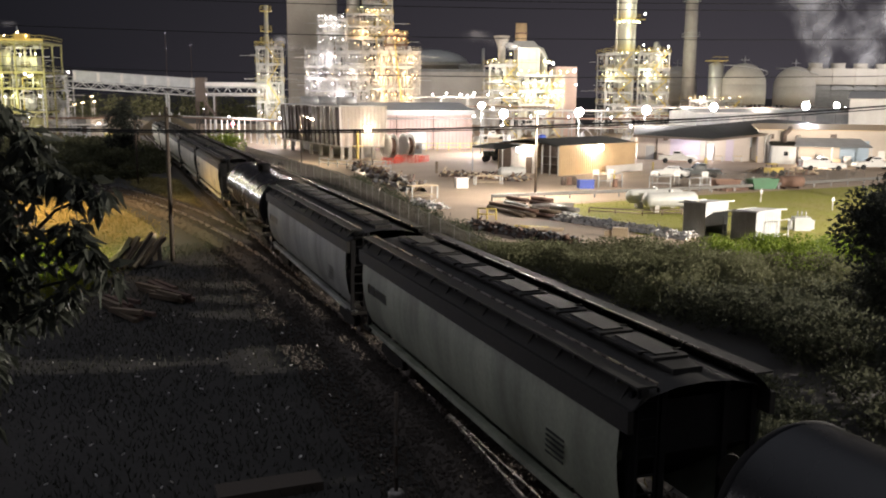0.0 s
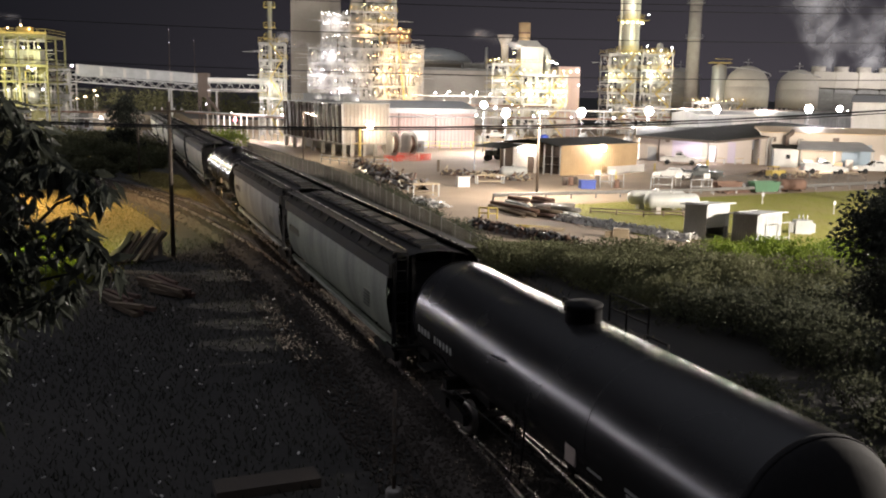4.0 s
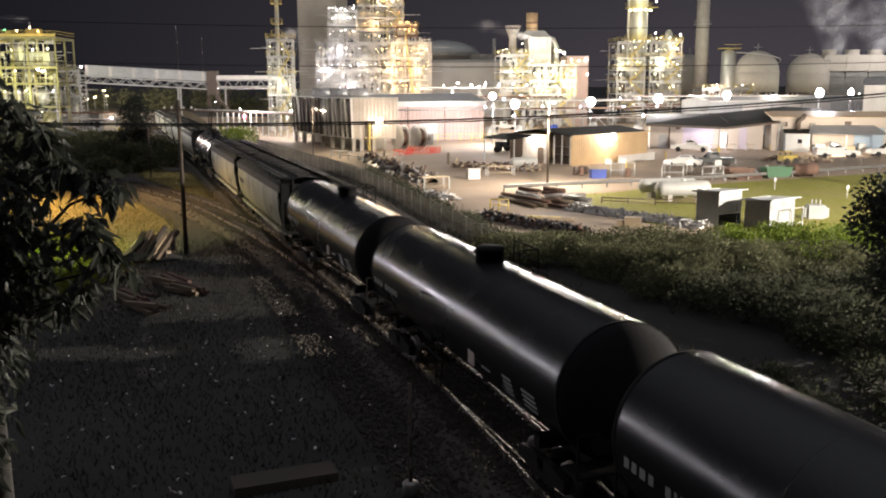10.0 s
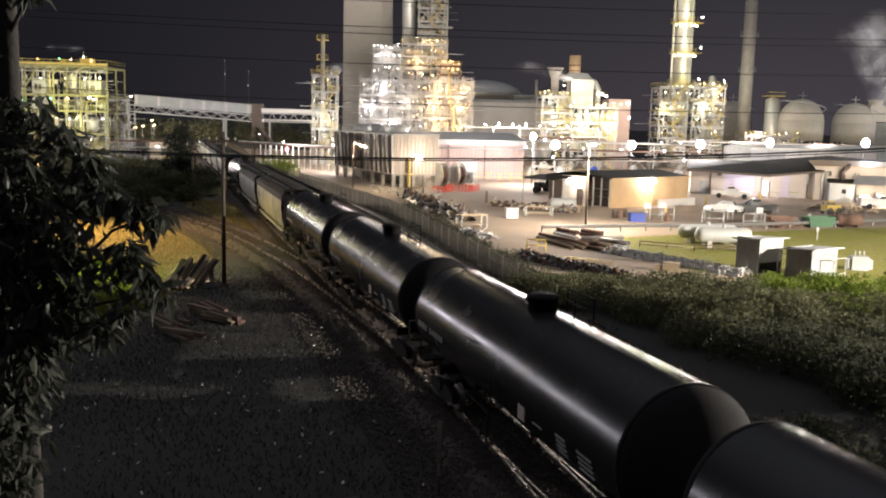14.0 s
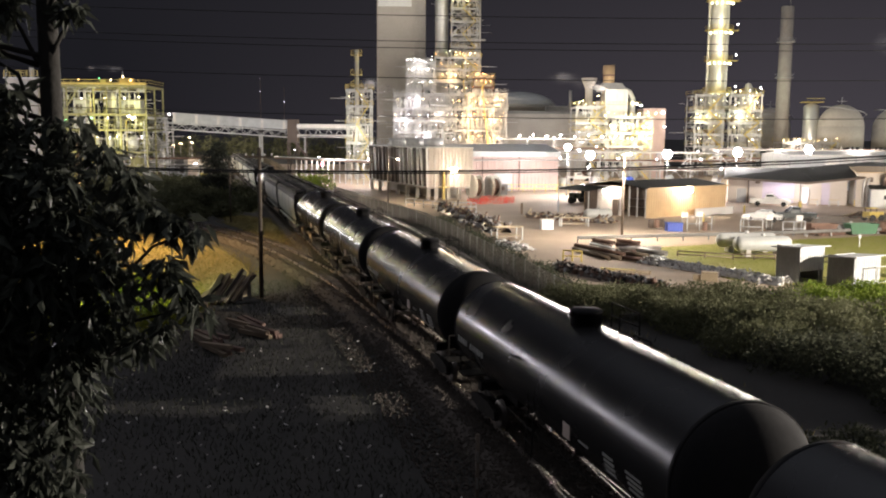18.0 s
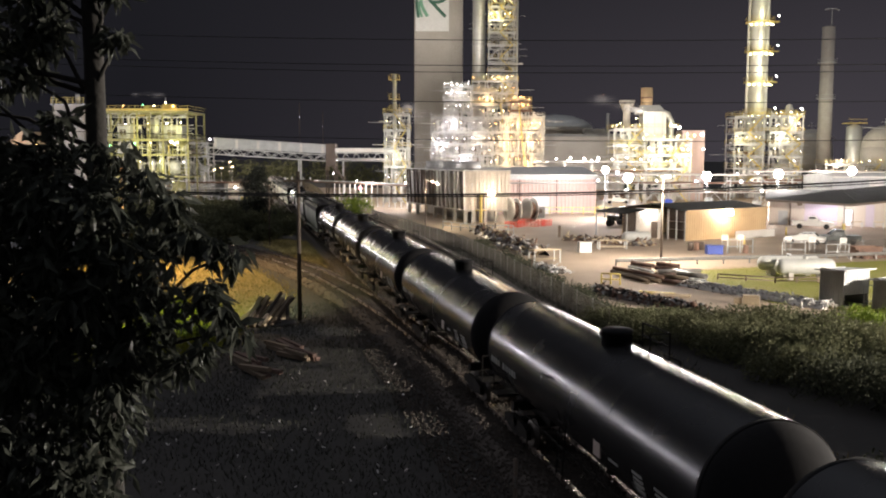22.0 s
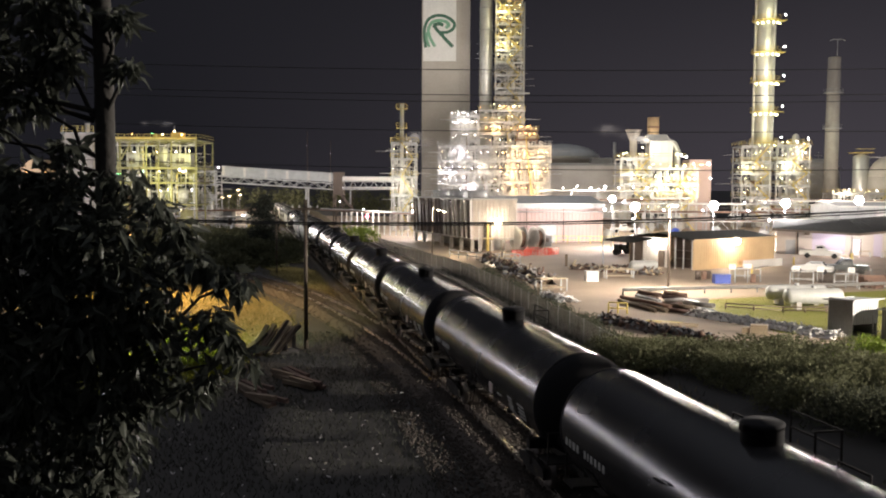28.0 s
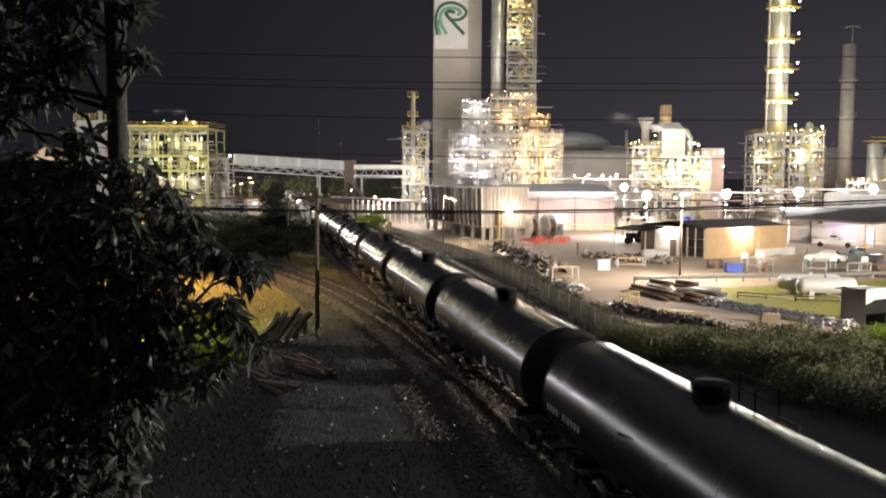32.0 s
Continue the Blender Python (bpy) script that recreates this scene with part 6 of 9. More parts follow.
    bulbs(root, [(-78.3, 193.5, 17.2), (-71.2, 193.5, 17.3), (-64.0, 193.5, 17.5), (-70.8, 193.5, 13.1), (-64.9, 193.5, 13.2), (-73.2, 193.5, 9.0), (-69.0, 193.6, 9.1), (-80.6, 193.6, 9.0), (-66.2, 193.6, 4.6), (-81.0, 193.4, 13.0)], 0.16, [LAMP_LIME, LAMP_WARM])
    bulbs(root, [(-76.2, 193.5, 17.2), (-67.0, 193.5, 17.3), (-66.3, 193.5, 13.4), (-65.5, 193.5, 13.0), (-63.6, 193.4, 9.0), (-70.5, 193.4, 8.8)], 0.2, [LAMP_COOL])
    b = thing("head_house", pose(-94.5, 210, 0), "pale tower building with a yellow-railed roof", "industrial building")
    part("wall", Shape().box(0, 0, 11, 7.2, 8, 22), CONCRETE, b)
    sh = Shape()
    for zz in (0.6, 1.2, 1.7):
        sh.bar((-3.8, -4.2, 22 + zz), (3.8, -4.2, 22 + zz), 0.09)
    for i in range(7):
        sh.bar((-3.8 + i * 1.27, -4.2, 22), (-3.8 + i * 1.27, -4.2, 23.7), 0.09)
    part("guard_rail", sh, SAFETY, b)
    part("roof_deck", Shape().box(0, 0, 22.1, 8, 8.8, 0.2), STEEL, b)
    part("vent", Shape().tube((0.6, 0, 22.1), (0.6, 0, 24.8), 0.5, 10), PIPE_WHITE, b)
    low = thing("low_building", pose(-103, 205, 0), "low gabled building lit warm", "industrial building")
    part("wall", Shape().box(0, 0, 6.2, 9, 8, 12.4), BEIGE_WALL, low)
    part("roof", Shape().add([(-4.8, -4.3, 12.4), (4.8, -4.3, 12.4), (0, -4.3, 15.8), (-4.8, 4.3, 12.4), (4.8, 4.3, 12.4), (0, 4.3, 15.8)], [(0, 1, 2), (5, 4, 3), (1, 4, 5, 2), (3, 0, 2, 5)]), TAN_METAL, low)
    bulbs(low, [(3.5, -4.6, 12.8), (-1, -4.6, 12.6)], 0.3, [LAMP_SODIUM])


silo()
caged_tower()
steel_frame("process_unit", 10.9, 238, 13.0, 12, [4.4, 7.8, 11.2, 16.7, 20.5], 5, 3, "large orange-lit process unit of steel decks, pipes and vessels",
            lamps=[(6, 6.2), (7, 9.6), (8, 14.0), (5, 15.6), (9, 18.8)], glasses=[LAMP_SODIUM, LAMP_WARM, LAMP_SODIUM, LAMP_SODIUM, LAMP_WARM], seed=12, pipes=20, drums=6, size=0.36)
steel_frame("process_unit", -3.6, 238, 15.8, 12, [4.4, 7.4, 10.6, 13.6, 16.6, 20.4], 6, 3, "process unit of steel decks hung with cool white lamps",
            lamps=[(5, 6.0), (7, 9.2), (4, 12.2), (8, 15.0), (7, 19.2)], glasses=[LAMP_COOL, LAMP_COOL, LAMP_WARM], seed=14, pipes=22, drums=7, size=0.33)
steel_frame("process_unit", 4.8, 240, 11.6, 9, [23.7, 26.8, 29.8], 4, 2, "upper decks of the process unit with yellow lamps", lamps=[(5, 22.4), (4, 25.4), (4, 28.4), (6, 31.0)], glasses=[LAMP_WARM, LAMP_SODIUM, LAMP_LIME], seed=13, pipes=9, drums=4, size=0.34)
steel_frame("process_unit", 11.4, 236, 5.2, 6, [22.2, 24.4], 3, 2, "small railed deck with an orange lamp cluster", lamps=[(4, 23.6), (5, 25.4)], glasses=[LAMP_SODIUM], seed=23, pipes=5, drums=2, size=0.4, mat=RUST)
steel_frame("process_unit", -4.8, 236, 7.0, 6, [21.8, 24.9, 28.2], 4, 2, "small deck crowded with dazzling white lamps", lamps=[(4, 23.6), (8, 26.8), (9, 28.9)], glasses=[LAMP_WHITE_SMALL], seed=28, pipes=8, drums=2, size=0.3)
steel_frame("process_unit", 44.6, 216, 10.6, 10, [4.2, 7.6, 10.8, 14.4], 4, 2, "yellow-railed process unit with greenish lamps", lamps=[(6, 6.0), (8, 9.4), (8, 12.4), (7, 15.2)], glasses=[LAMP_LIME, LAMP_WHITE_SMALL, LAMP_LIME], seed=15, pipes=10, drums=5, size=0.42)
steel_frame("process_unit", 36.0, 217, 7.2, 9, [4.2, 6.4, 8.6, 10.8, 13.0, 16.8], 3, 2, "pale railed side structure of the process unit", lamps=[(2, 12.0), (4, 17.6)], glasses=[LAMP_LIME], seed=17, pipes=5, drums=2, size=0.3)


def incinerator():
    root = thing("baghouse", pose(42, 220, 0), "tall hoppered dust collector with a rusty top stack and a funnel", "process equipment")
    part("casing", Shape().box(0.6, 0, 18.0, 5.4, 6, 6.4), VESSEL, root)
    for x in (-1.2, 0.6, 2.4):
        part("casing_rib", Shape().box(x, -3.06, 18.0, 0.14, 0.1, 6.2), STEEL, root)
    part("funnel", Shape().turned([(0.9, 17), (0.9, 21.2), (2.0, 24.0), (1.86, 24.0), (0.8, 21.2)], 18, pose(-5.6, 0, 0)), CONCRETE, root)
    part("top_flue", Shape().turned([(1.4, 20), (1.4, 27.0), (1.25, 27.0), (1.25, 25)], 18, pose(-0.9, 0, 0)), TAN_METAL, root, "rust-stained tan top stack")
    part("flue_band", Shape().turned([(1.4, 24.4), (1.5, 24.4), (1.5, 24.8), (1.4, 24.8)], 18, pose(-0.9, 0, 0)), RUST, root)
    part("shoulder", Shape().add([(-3.4, -2.6, 20.8), (3.6, -2.6, 20.8), (2.0, -1.4, 22.8), (-2.4, -1.4, 22.8), (-3.4, 2.6, 20.8), (3.6, 2.6, 20.8), (2.0, 1.4, 22.8), (-2.4, 1.4, 22.8)], [(0, 1, 2, 3), (1, 5, 6, 2), (5, 4, 7, 6), (4, 0, 3, 7), (3, 2, 6, 7)]), VESSEL, root)
    part("rail", Shape().bar((-3.6, -3.1, 17.6), (6.4, -3.1, 17.6), 0.1).bar((-3.6, -3.1, 18.2), (6.4, -3.1, 18.2), 0.1), SAFETY, root)
    part("duct", Shape().path([(5.0, 0, 6), (5.0, 0, 19.0), (4.2, 0, 20.6), (2.6, 0, 21.2)], 0.8, 14), VESSEL, root)
    part("duct", Shape().path([(-5.6, 0, 17.2), (-4.4, 0, 15.6), (-2.0, 0, 15.2)], 0.7, 14), VESSEL, root)
    part("stair", Shape().bar((-6.0, -6.0, 17.0), (-1.0, -6.0, 11.0), 0.12, 0.34).bar((-1.0, -6.0, 6.6), (6.0, -6.0, 11.6), 0.12, 0.34), SAFETY, root)
    house = part("side_house", Shape().box(10.2, 2, 8.4, 5.4, 7, 16.8), PINK_WALL, root, "dull pink side house")
    bulbs(root, [(8.6, -1.8, 15.8), (10.4, -1.8, 15.6), (12.2, -1.8, 15.8), (7.4, -3.2, 12.2), (12.6, -2, 12.4), (-3.9, -3.4, 19.6), (5.4, -3.4, 17.8), (4.4, -3.4, 18.0), (6.4, -3.4, 17.4)], 0.26, [LAMP_WHITE_SMALL, LAMP_LIME])


incinerator()
steel_frame("process_unit", 77.6, 233, 8.0, 9, [4.4, 7.4, 10.6, 13.6, 16.6, 20.6], 4, 2, "lit process unit of steel and pipes beside a tall column", lamps=[(2, 9.4), (3, 12.4), (5, 15.2), (5, 18.6), (4, 21.4)], glasses=[LAMP_LIME, LAMP_WARM, LAMP_WHITE_SMALL], seed=19, pipes=9, drums=4, size=0.36)
steel_frame("process_unit", 68.0, 231, 7.0, 8, [4.4, 7.6, 10.6, 13.6, 16.4, 20.4], 3, 2, "yellow-railed stair structure before the tall column", lamps=[(2, 9.6), (2, 12.6), (4, 15.4), (3, 19.0)], glasses=[LAMP_LIME], seed=25, pipes=6, drums=2, size=0.34)
platformed_column(72.4, 236, 2.35, 68, 0, [21.6, 29.6, 37.3, 44.7, 52.7, 60.2], "tall silver distillation column ringed with lamp-lit platforms")
platformed_column(80.6, 236, 0.9, 23, 0, [21.4], "short column with a railed top")
stack(98.9, 260, 1.75, 47.0, "tall pale smokestack with two ring platforms", (37.0, 27.0))
_b = thing("process_column", pose(105.2, 255, 0), "stout pale column behind the smokestack", "process column")
part("shell", Shape().turned([(2.1, 0), (2.1, 19), (0.001, 20)], 20), VESSEL, _b)
part("top_platform", Shape().box(0, 0, 20, 5, 5, 0.2).bar((-2.5, -2.5, 21), (2.5, -2.5, 21), 0.1), SAFETY, _b)
steel_frame("process_unit", 102, 250, 15, 7, [4.6, 8.6], 4, 2, "low lit pipe structure at the foot of the smokestack", lamps=[(8, 6), (7, 9.6)], glasses=[LAMP_WARM, LAMP_WHITE_SMALL], seed=21, pipes=8, drums=2, size=0.34)
dome_tank(112.4, 252, 6.1, 13.2, "pale sphere tank on legs with a top rail")
dome_tank(129.8, 256, 5.9, 12.8, "second pale sphere tank in the steam")
dome_tank(104.5, 285, 6.4, 13.0, "far sphere tank behind the smokestack")
for _i in range(5):
    _t = thing("cooling_cell", pose(135.8 + 7.0 * _i, 256, 0), "pale boxy cooling cell with a louvred base under steam", "cooling tower", "cooling cells")
    part("wall", Shape().box(0, 0, 15.8, 6.8, 8, 4.6), SILO, _t)
    part("corner_fin", Shape().box(3.4, -4.05, 15.8, 0.3, 0.3, 4.8), SILO, _t)
    for _k in range(6):
        part("louvre", Shape().bar((-3.4, -3.9, 7.0 + 1.05 * _k), (3.4, -3.9, 7.0 + 1.05 * _k), 0.1, 0.5), DARK_SIDING, _t)
    part("base", Shape().box(0, 0.4, 6.7, 6.6, 7.2, 13.4), DARK_SIDING, _t)
    part("fan_cowl", Shape().turned([(2.2, 0), (1.9, 0.7), (2.1, 1.6), (2.0, 1.6), (1.8, 0.7), (2.0, 0.05)], 20, pose(0, 0, 18.1)), SILO, _t)
flat_dome_tank()
yard_rack(20.0, 178, 42, (3.2, 5.0, 6.6), "long pipe rack on braced posts behind the floodlights", 1)
yard_rack(58.0, 186, 60, (3.4, 5.4, 7.2), "second pipe rack of pale pipes behind the workshop", 2)
bulbs(yard_rack(14.0, 202, 30, (4.5, 7.0, 9.0), "high pipe rack hung with white lamps", 3), [(4 + 3.1 * _k, -0.4, 9.9 + 0.3 * (_k % 2)) for _k in range(8)], 0.17, [LAMP_WHITE])
for _i, (_x, _y) in enumerate(((24, 168), (30, 170), (36, 167), (44, 170), (52, 168), (58, 171), (66, 168), (72, 172), (79, 168))):
    _t = thing("pump_skid", pose(_x, _y, 0, 0, 0, 20 * _i), "small pump skid with a tank and pipes", "pump skid", "pump skids")
    part("base", Shape().box(0, 0, 0.2, 3.0, 1.6, 0.4), CONCRETE, _t)
    part("tank", Shape().turned([(0.001, 0), (0.7, 0.1), (0.8, 0.3), (0.8, 1.6 + 0.2 * (_i % 4)), (0.001, 1.9 + 0.2 * (_i % 4))], 14, pose(-0.6, 0, 0.4)), (VESSEL, PIPE_WHITE, BLUE)[_i % 3 if _i != 5 else 2], _t)
    part("motor", Shape().tube((0.4, 0, 0.8), (1.3, 0, 0.8), 0.32, 12), (STEEL, RUST)[_i % 2], _t)
    part("pipe", Shape().path([(0.2, 0.4, 0.6), (0.2, 0.4, 2.2), (1.4, 0.4, 2.2), (1.4, 0.4, 0.4)], 0.1, 7), PIPE_WHITE, _t)
flare_tower()
conveyor_gallery()
pipe_rack()
left_plant()
for _x, _y, _z, _s in ((21.5, 150, 8.1, 0.85), (25.3, 150, 6.8, 1.1), (38.2, 150, 7.1, 1.1), (49.9, 150, 7.5, 1.1), (63.4, 154, 8.0, 1.1), (78.3, 150, 8.4, 1.1), (83.9, 150, 8.5, 0.8)):
    flood_pole(_x, _y, _z, _s)
wall_lamp(pose(4.8, 150.0, 6.5), 1.1, LAMP_WHITE, "bright floodlight at the corner of the pink building")


# ---- vehicles ----
def wheels(root, spots, r):
    for x, y in spots:
        t = part("wheel", Shape().turned([(r * 0.62, -0.11), (r * 0.96, -0.11), (r, -0.06), (r, 0.06), (r * 0.96, 0.11), (r * 0.62, 0.11)], 18, pose(0, 0, 0, 90, 0, 0)), TYRE, root, at=pose(x, y, r))
        part("rim", Shape().turned([(0.001, -0.09), (r * 0.3, -0.1), (r * 0.62, -0.08), (r * 0.62, 0.08), (r * 0.3, 0.1), (0.001, 0.09)], 14, pose(0, 0, 0, 90, 0, 0)), STEEL, t)


def pickup(m, paint, label, length=5.6, service=False, group="parked vehicles"):
    """A pickup with its nose towards +x."""
    c = thing("pickup_truck", m, label, "pickup truck", group)
    L, W = length, 1.9
    body = Shape()
    side = [(0.0, 0.45), (0.0, 1.02), (L * 0.36, 1.02), (L * 0.36, 0.45)]
    rows = [[(x, y, z) for x, z in side] for y in (-W / 2, W / 2)]
    body.slab([(0, -W / 2), (L * 0.37, -W / 2), (L * 0.37, W / 2), (0, W / 2)], 0.45, 1.05)
    part("bed", body, paint, c)
    hood = Shape().sheet([[(L * 0.7, y, 1.08), (L * 0.93, y, 1.0), (L, y, 0.85), (L, y, 0.42), (L * 0.37, y, 0.42), (L * 0.37, y, 1.08)] for y in (-W / 2, W / 2)], close=True)
    hood.add([(L * 0.7, s, 1.08) if i == 0 else p for s in (-W / 2,) for i, p in enumerate([(L * 0.7, s, 1.08), (L * 0.93, s, 1.0), (L, s, 0.85), (L, s, 0.42), (L * 0.37, s, 0.42), (L * 0.37, s, 1.08)])], [(0, 1, 2, 3, 4, 5)])
    hood.add([(x, W / 2, z) for x, z in ((L * 0.7, 1.08), (L * 0.93, 1.0), (L, 0.85), (L, 0.42), (L * 0.37, 0.42), (L * 0.37, 1.08))], [(5, 4, 3, 2, 1, 0)])
    part("body", hood, paint, c)
    cab = Shape()
    prof = [(L * 0.37, 1.06), (L * 0.385, 1.74), (L * 0.56, 1.8), (L * 0.71, 1.07)]
    rows = [[(x, s * (W / 2 - (0.05 if z < 1.2 else 0.2)), z) for x, z in prof] for s in (-1, 1)]
    cab.sheet(rows).add(rows[0], [(3, 2, 1, 0)]).add(rows[1], [(0, 1, 2, 3)])
    part("cab", cab, paint, c)
    for s in (-1, 1):
        y = s * (W / 2 - 0.1)
        part("side_window", Shape().add([(L * 0.4, y + s * 0.015, 1.16), (L * 0.41, y - s * 0.07, 1.66), (L * 0.55, y - s * 0.07, 1.7), (L * 0.66, y + s * 0.015, 1.16)], [(0, 1, 2, 3) if s > 0 else (3, 2, 1, 0)]), CAR_GLASS, c)
        part("headlight", Shape().box(L - 0.02, s * 0.72, 0.78, 0.1, 0.3, 0.2), WHITE_ROOF, c)
        part("tail_light", Shape().box(0.0, s * 0.85, 0.85, 0.06, 0.14, 0.3), RED, c)
        part("mirror", Shape().box(L * 0.64, s * (W / 2 + 0.1), 1.2, 0.1, 0.2, 0.18), DARK_PAINT, c)
    part("windscreen", Shape().add([(L * 0.57, -0.68, 1.76), (L * 0.57, 0.68, 1.76), (L * 0.705, 0.8, 1.12), (L * 0.705, -0.8, 1.12)], [(3, 2, 1, 0)]), CAR_GLASS, c)
    part("bumper", Shape().box(L + 0.04, 0, 0.5, 0.12, W - 0.1, 0.2), STEEL, c)
    part("bumper", Shape().box(-0.04, 0, 0.5, 0.12, W - 0.1, 0.18), STEEL, c)
    wheels(c, [(L * 0.19, -W / 2 + 0.1), (L * 0.19, W / 2 - 0.1), (L * 0.83, -W / 2 + 0.1), (L * 0.83, W / 2 - 0.1)], 0.38)
    if service:
        for s in (-1, 1):
            part("tool_locker", Shape().box(L * 0.18, s * (W / 2 - 0.16), 1.22, L * 0.36, 0.4, 0.42), paint, c)
        part("ladder_rack", Shape().bar((0.1, -0.8, 1.5), (0.1, 0.8, 1.5), 0.06).bar((L * 0.34, -0.8, 1.5), (L * 0.34, 0.8, 1.5), 0.06), STEEL, c)
    return c


def sedan(m, paint, label):
    c = thing("car", m, label, "car", "parked vehicles")
    L, W = 4.5, 1.78
    prof = [(0.05, 0.35), (0.0, 0.85), (0.7, 0.98), (1.2, 1.4), (2.5, 1.42), (3.2, 0.98), (4.3, 0.85), (4.5, 0.6), (4.45, 0.35)]
    rows = [[(x, s * (W / 2 - (0.02 if z < 1.0 else 0.2)), z) for x, z in prof] for s in (-1, 1)]
    part("body", Shape().sheet(rows, close=True).add(rows[0], [tuple(range(8, -1, -1))]).add(rows[1], [tuple(range(9))]), paint, c)
    for s in (-1, 1):
        part("side_window", Shape().add([(0.95, s * 0.84, 1.02), (1.28, s * 0.72, 1.34), (2.4, s * 0.72, 1.36), (2.95, s * 0.84, 1.02)], [(0, 1, 2, 3) if s > 0 else (3, 2, 1, 0)]), CAR_GLASS, c)
    part("windscreen", Shape().add([(2.56, -0.62, 1.4), (2.56, 0.62, 1.4), (3.16, 0.78, 1.02), (3.16, -0.78, 1.02)], [(3, 2, 1, 0)]), CAR_GLASS, c)
    part("rear_window", Shape().add([(0.74, -0.74, 1.02), (0.74, 0.74, 1.02), (1.16, 0.6, 1.38), (1.16, -0.6, 1.38)], [(3, 2, 1, 0)]), CAR_GLASS, c)
    wheels(c, [(0.85, -0.8), (0.85, 0.8), (3.6, -0.8), (3.6, 0.8)], 0.33)


pickup(pose(46.0, 131.6, 0.03, 0, 0, -22), WHITE_PAINT, "white pickup truck parked before the workshop doors")
pickup(pose(61.0, 117.2, 0.03, 0, 0, -8), WHITE_PAINT, "white service truck with side lockers beside the lean-to", 5.9, True)
pickup(pose(74.9, 117.4, 0.03, 0, 0, 172), WHITE_PAINT, "white pickup parked at the warehouse door")
pickup(pose(28.6, 200.5, 0.03, 0, 0, 5), WHITE_PAINT, "distant white pickup on the far road")
sedan(pose(40.6, 105.0, 0.03, 0, 0, 152), WHITE_PAINT, "white car standing on the dirt yard")
pickup(pose(45.0, 106.2, 0.03, 0, 0, 172), DARK_PAINT, "dark pickup with a cluttered bed", 4.9)


def tractor():
    c = thing("tractor", pose(22.0, 132.2, 0.03, 0, 0, 160), "dark wheeled tractor with a cab", "tractor")
    part("hood", Shape().box(1.6, 0, 1.2, 2.0, 0.9, 0.8), DARK_PAINT, c)
    part("cab", Shape().box(0, 0, 1.9, 1.5, 1.5, 1.7), CAR_GLASS, c)
    part("cab_roof", Shape().box(0, 0, 2.82, 1.8, 1.8, 0.14), DARK_PAINT, c)
    part("exhaust", Shape().tube((1.6, 0.3, 1.5), (1.6, 0.3, 2.7), 0.06, 8), RUST, c)
    wheels(c, [(-0.3, -0.95), (-0.3, 0.95)], 0.8)
    wheels(c, [(2.2, -0.8), (2.2, 0.8)], 0.5)


tractor()


# ---- fences, rails and poles ----
def chain_fence(points, h, label):
    root = thing("chain_link_fence", Matrix(), label, "fence", "fences")
    for a, b in zip(points, points[1:]):
        a, b = Vector((*a, 0)), Vector((*b, 0))
        n = max(1, int((b - a).length / 2.6))
        for i in range(n):
            p, q = a + (b - a) * (i / n), a + (b - a) * ((i + 1) / n)
            part("post", Shape().tube((p.x, p.y, 0), (p.x, p.y, h + 0.1), 0.035, 6), DARK_SIDING, root)
            sh = Shape()
            d = q - p
            k = int(d.length / 0.16)
            for j in range(-int(h / 0.16), k):
                for s in (0, 1):
                    u0, z0, u1, z1 = j * 0.16, 0.0, j * 0.16 + h, h
                    if u0 < 0:
                        z0, u0 = -u0, 0
                    if u1 > d.length:
                        z1, u1 = h - (u1 - d.length), d.length
                    if z1 - z0 < 0.1:
                        continue
                    if s:
                        u0, u1 = d.length - u0, d.length - u1
                    e = d.normalized()
                    sh.bar(p + e * u0 + Vector((0, 0, z0)), p + e * u1 + Vector((0, 0, z1)), 0.012)
            sh.bar(p + Vector((0, 0, h)), q + Vector((0, 0, h)), 0.035)
            part("mesh_panel", sh, FENCE_WIRE, root)
    return root


chain_fence([(-17.0, 146.0), (-10.0, 124.0), (-5.6, 109.0), (-1.4, 97.0), (1.3, 84.0), (3.7, 71.0), (5.9, 60.0), (7.6, 50.0)], 1.55, "rusty chain-link fence between the tracks and the yard")
chain_fence([(33.0, 96.0), (48.0, 99.5), (62.0, 103.0)], 1.3, "low wire fence along the lawn")


def guard_rail(points):
    root = thing("guard_rail", Matrix(), "long grey steel guard rail on short posts", "guard rail")
    for a, b in zip(points, points[1:]):
        a, b = Vector((*a, 0)), Vector((*b, 0))
        d = (b - a).normalized()
        o = Vector((d.y, -d.x, 0))
        rows = []
        for p in (a, b):
            rows.append([tuple(p + o * u + Vector((0, 0, z))) for u, z in ((0, 0.42), (0.07, 0.48), (0.07, 0.54), (0.0, 0.58), (0.07, 0.63), (0.07, 0.69), (0, 0.75), (-0.02, 0.75), (-0.02, 0.42))])
        part("rail_beam", Shape().sheet(rows, close=True), RAIL_GREY, root)
        n = max(1, int((b - a).length / 2.5))
        for i in range(n):
            p = a + (b - a) * (i / n) - o * 0.1
            part("post", Shape().box(p.x, p.y, 0.36, 0.12, 0.12, 0.72), RAIL_GREY, root)


guard_rail([(13.0, 82.6), (34.3, 88.4), (46.0, 92.6), (59.0, 98.0), (72.0, 104.0)])


def rail_fence(points, h, mat, label, step=2.0):
    root = thing("pipe_railing", Matrix(), label, "railing", "pipe railings")
    for a, b in zip(points, points[1:]):
        a, b = Vector((*a, 0)), Vector((*b, 0))
        n = max(1, int((b - a).length / step))
        for i in range(n + 1):
            p = a + (b - a) * (i / n)
            part("post", Shape().tube((p.x, p.y, 0), (p.x, p.y, h), 0.07, 6), mat, root)
        for z in (h * 0.5, h):
            part("rail", Shape().tube((a.x, a.y, z), (b.x, b.y, z), 0.055, 6), mat, root)


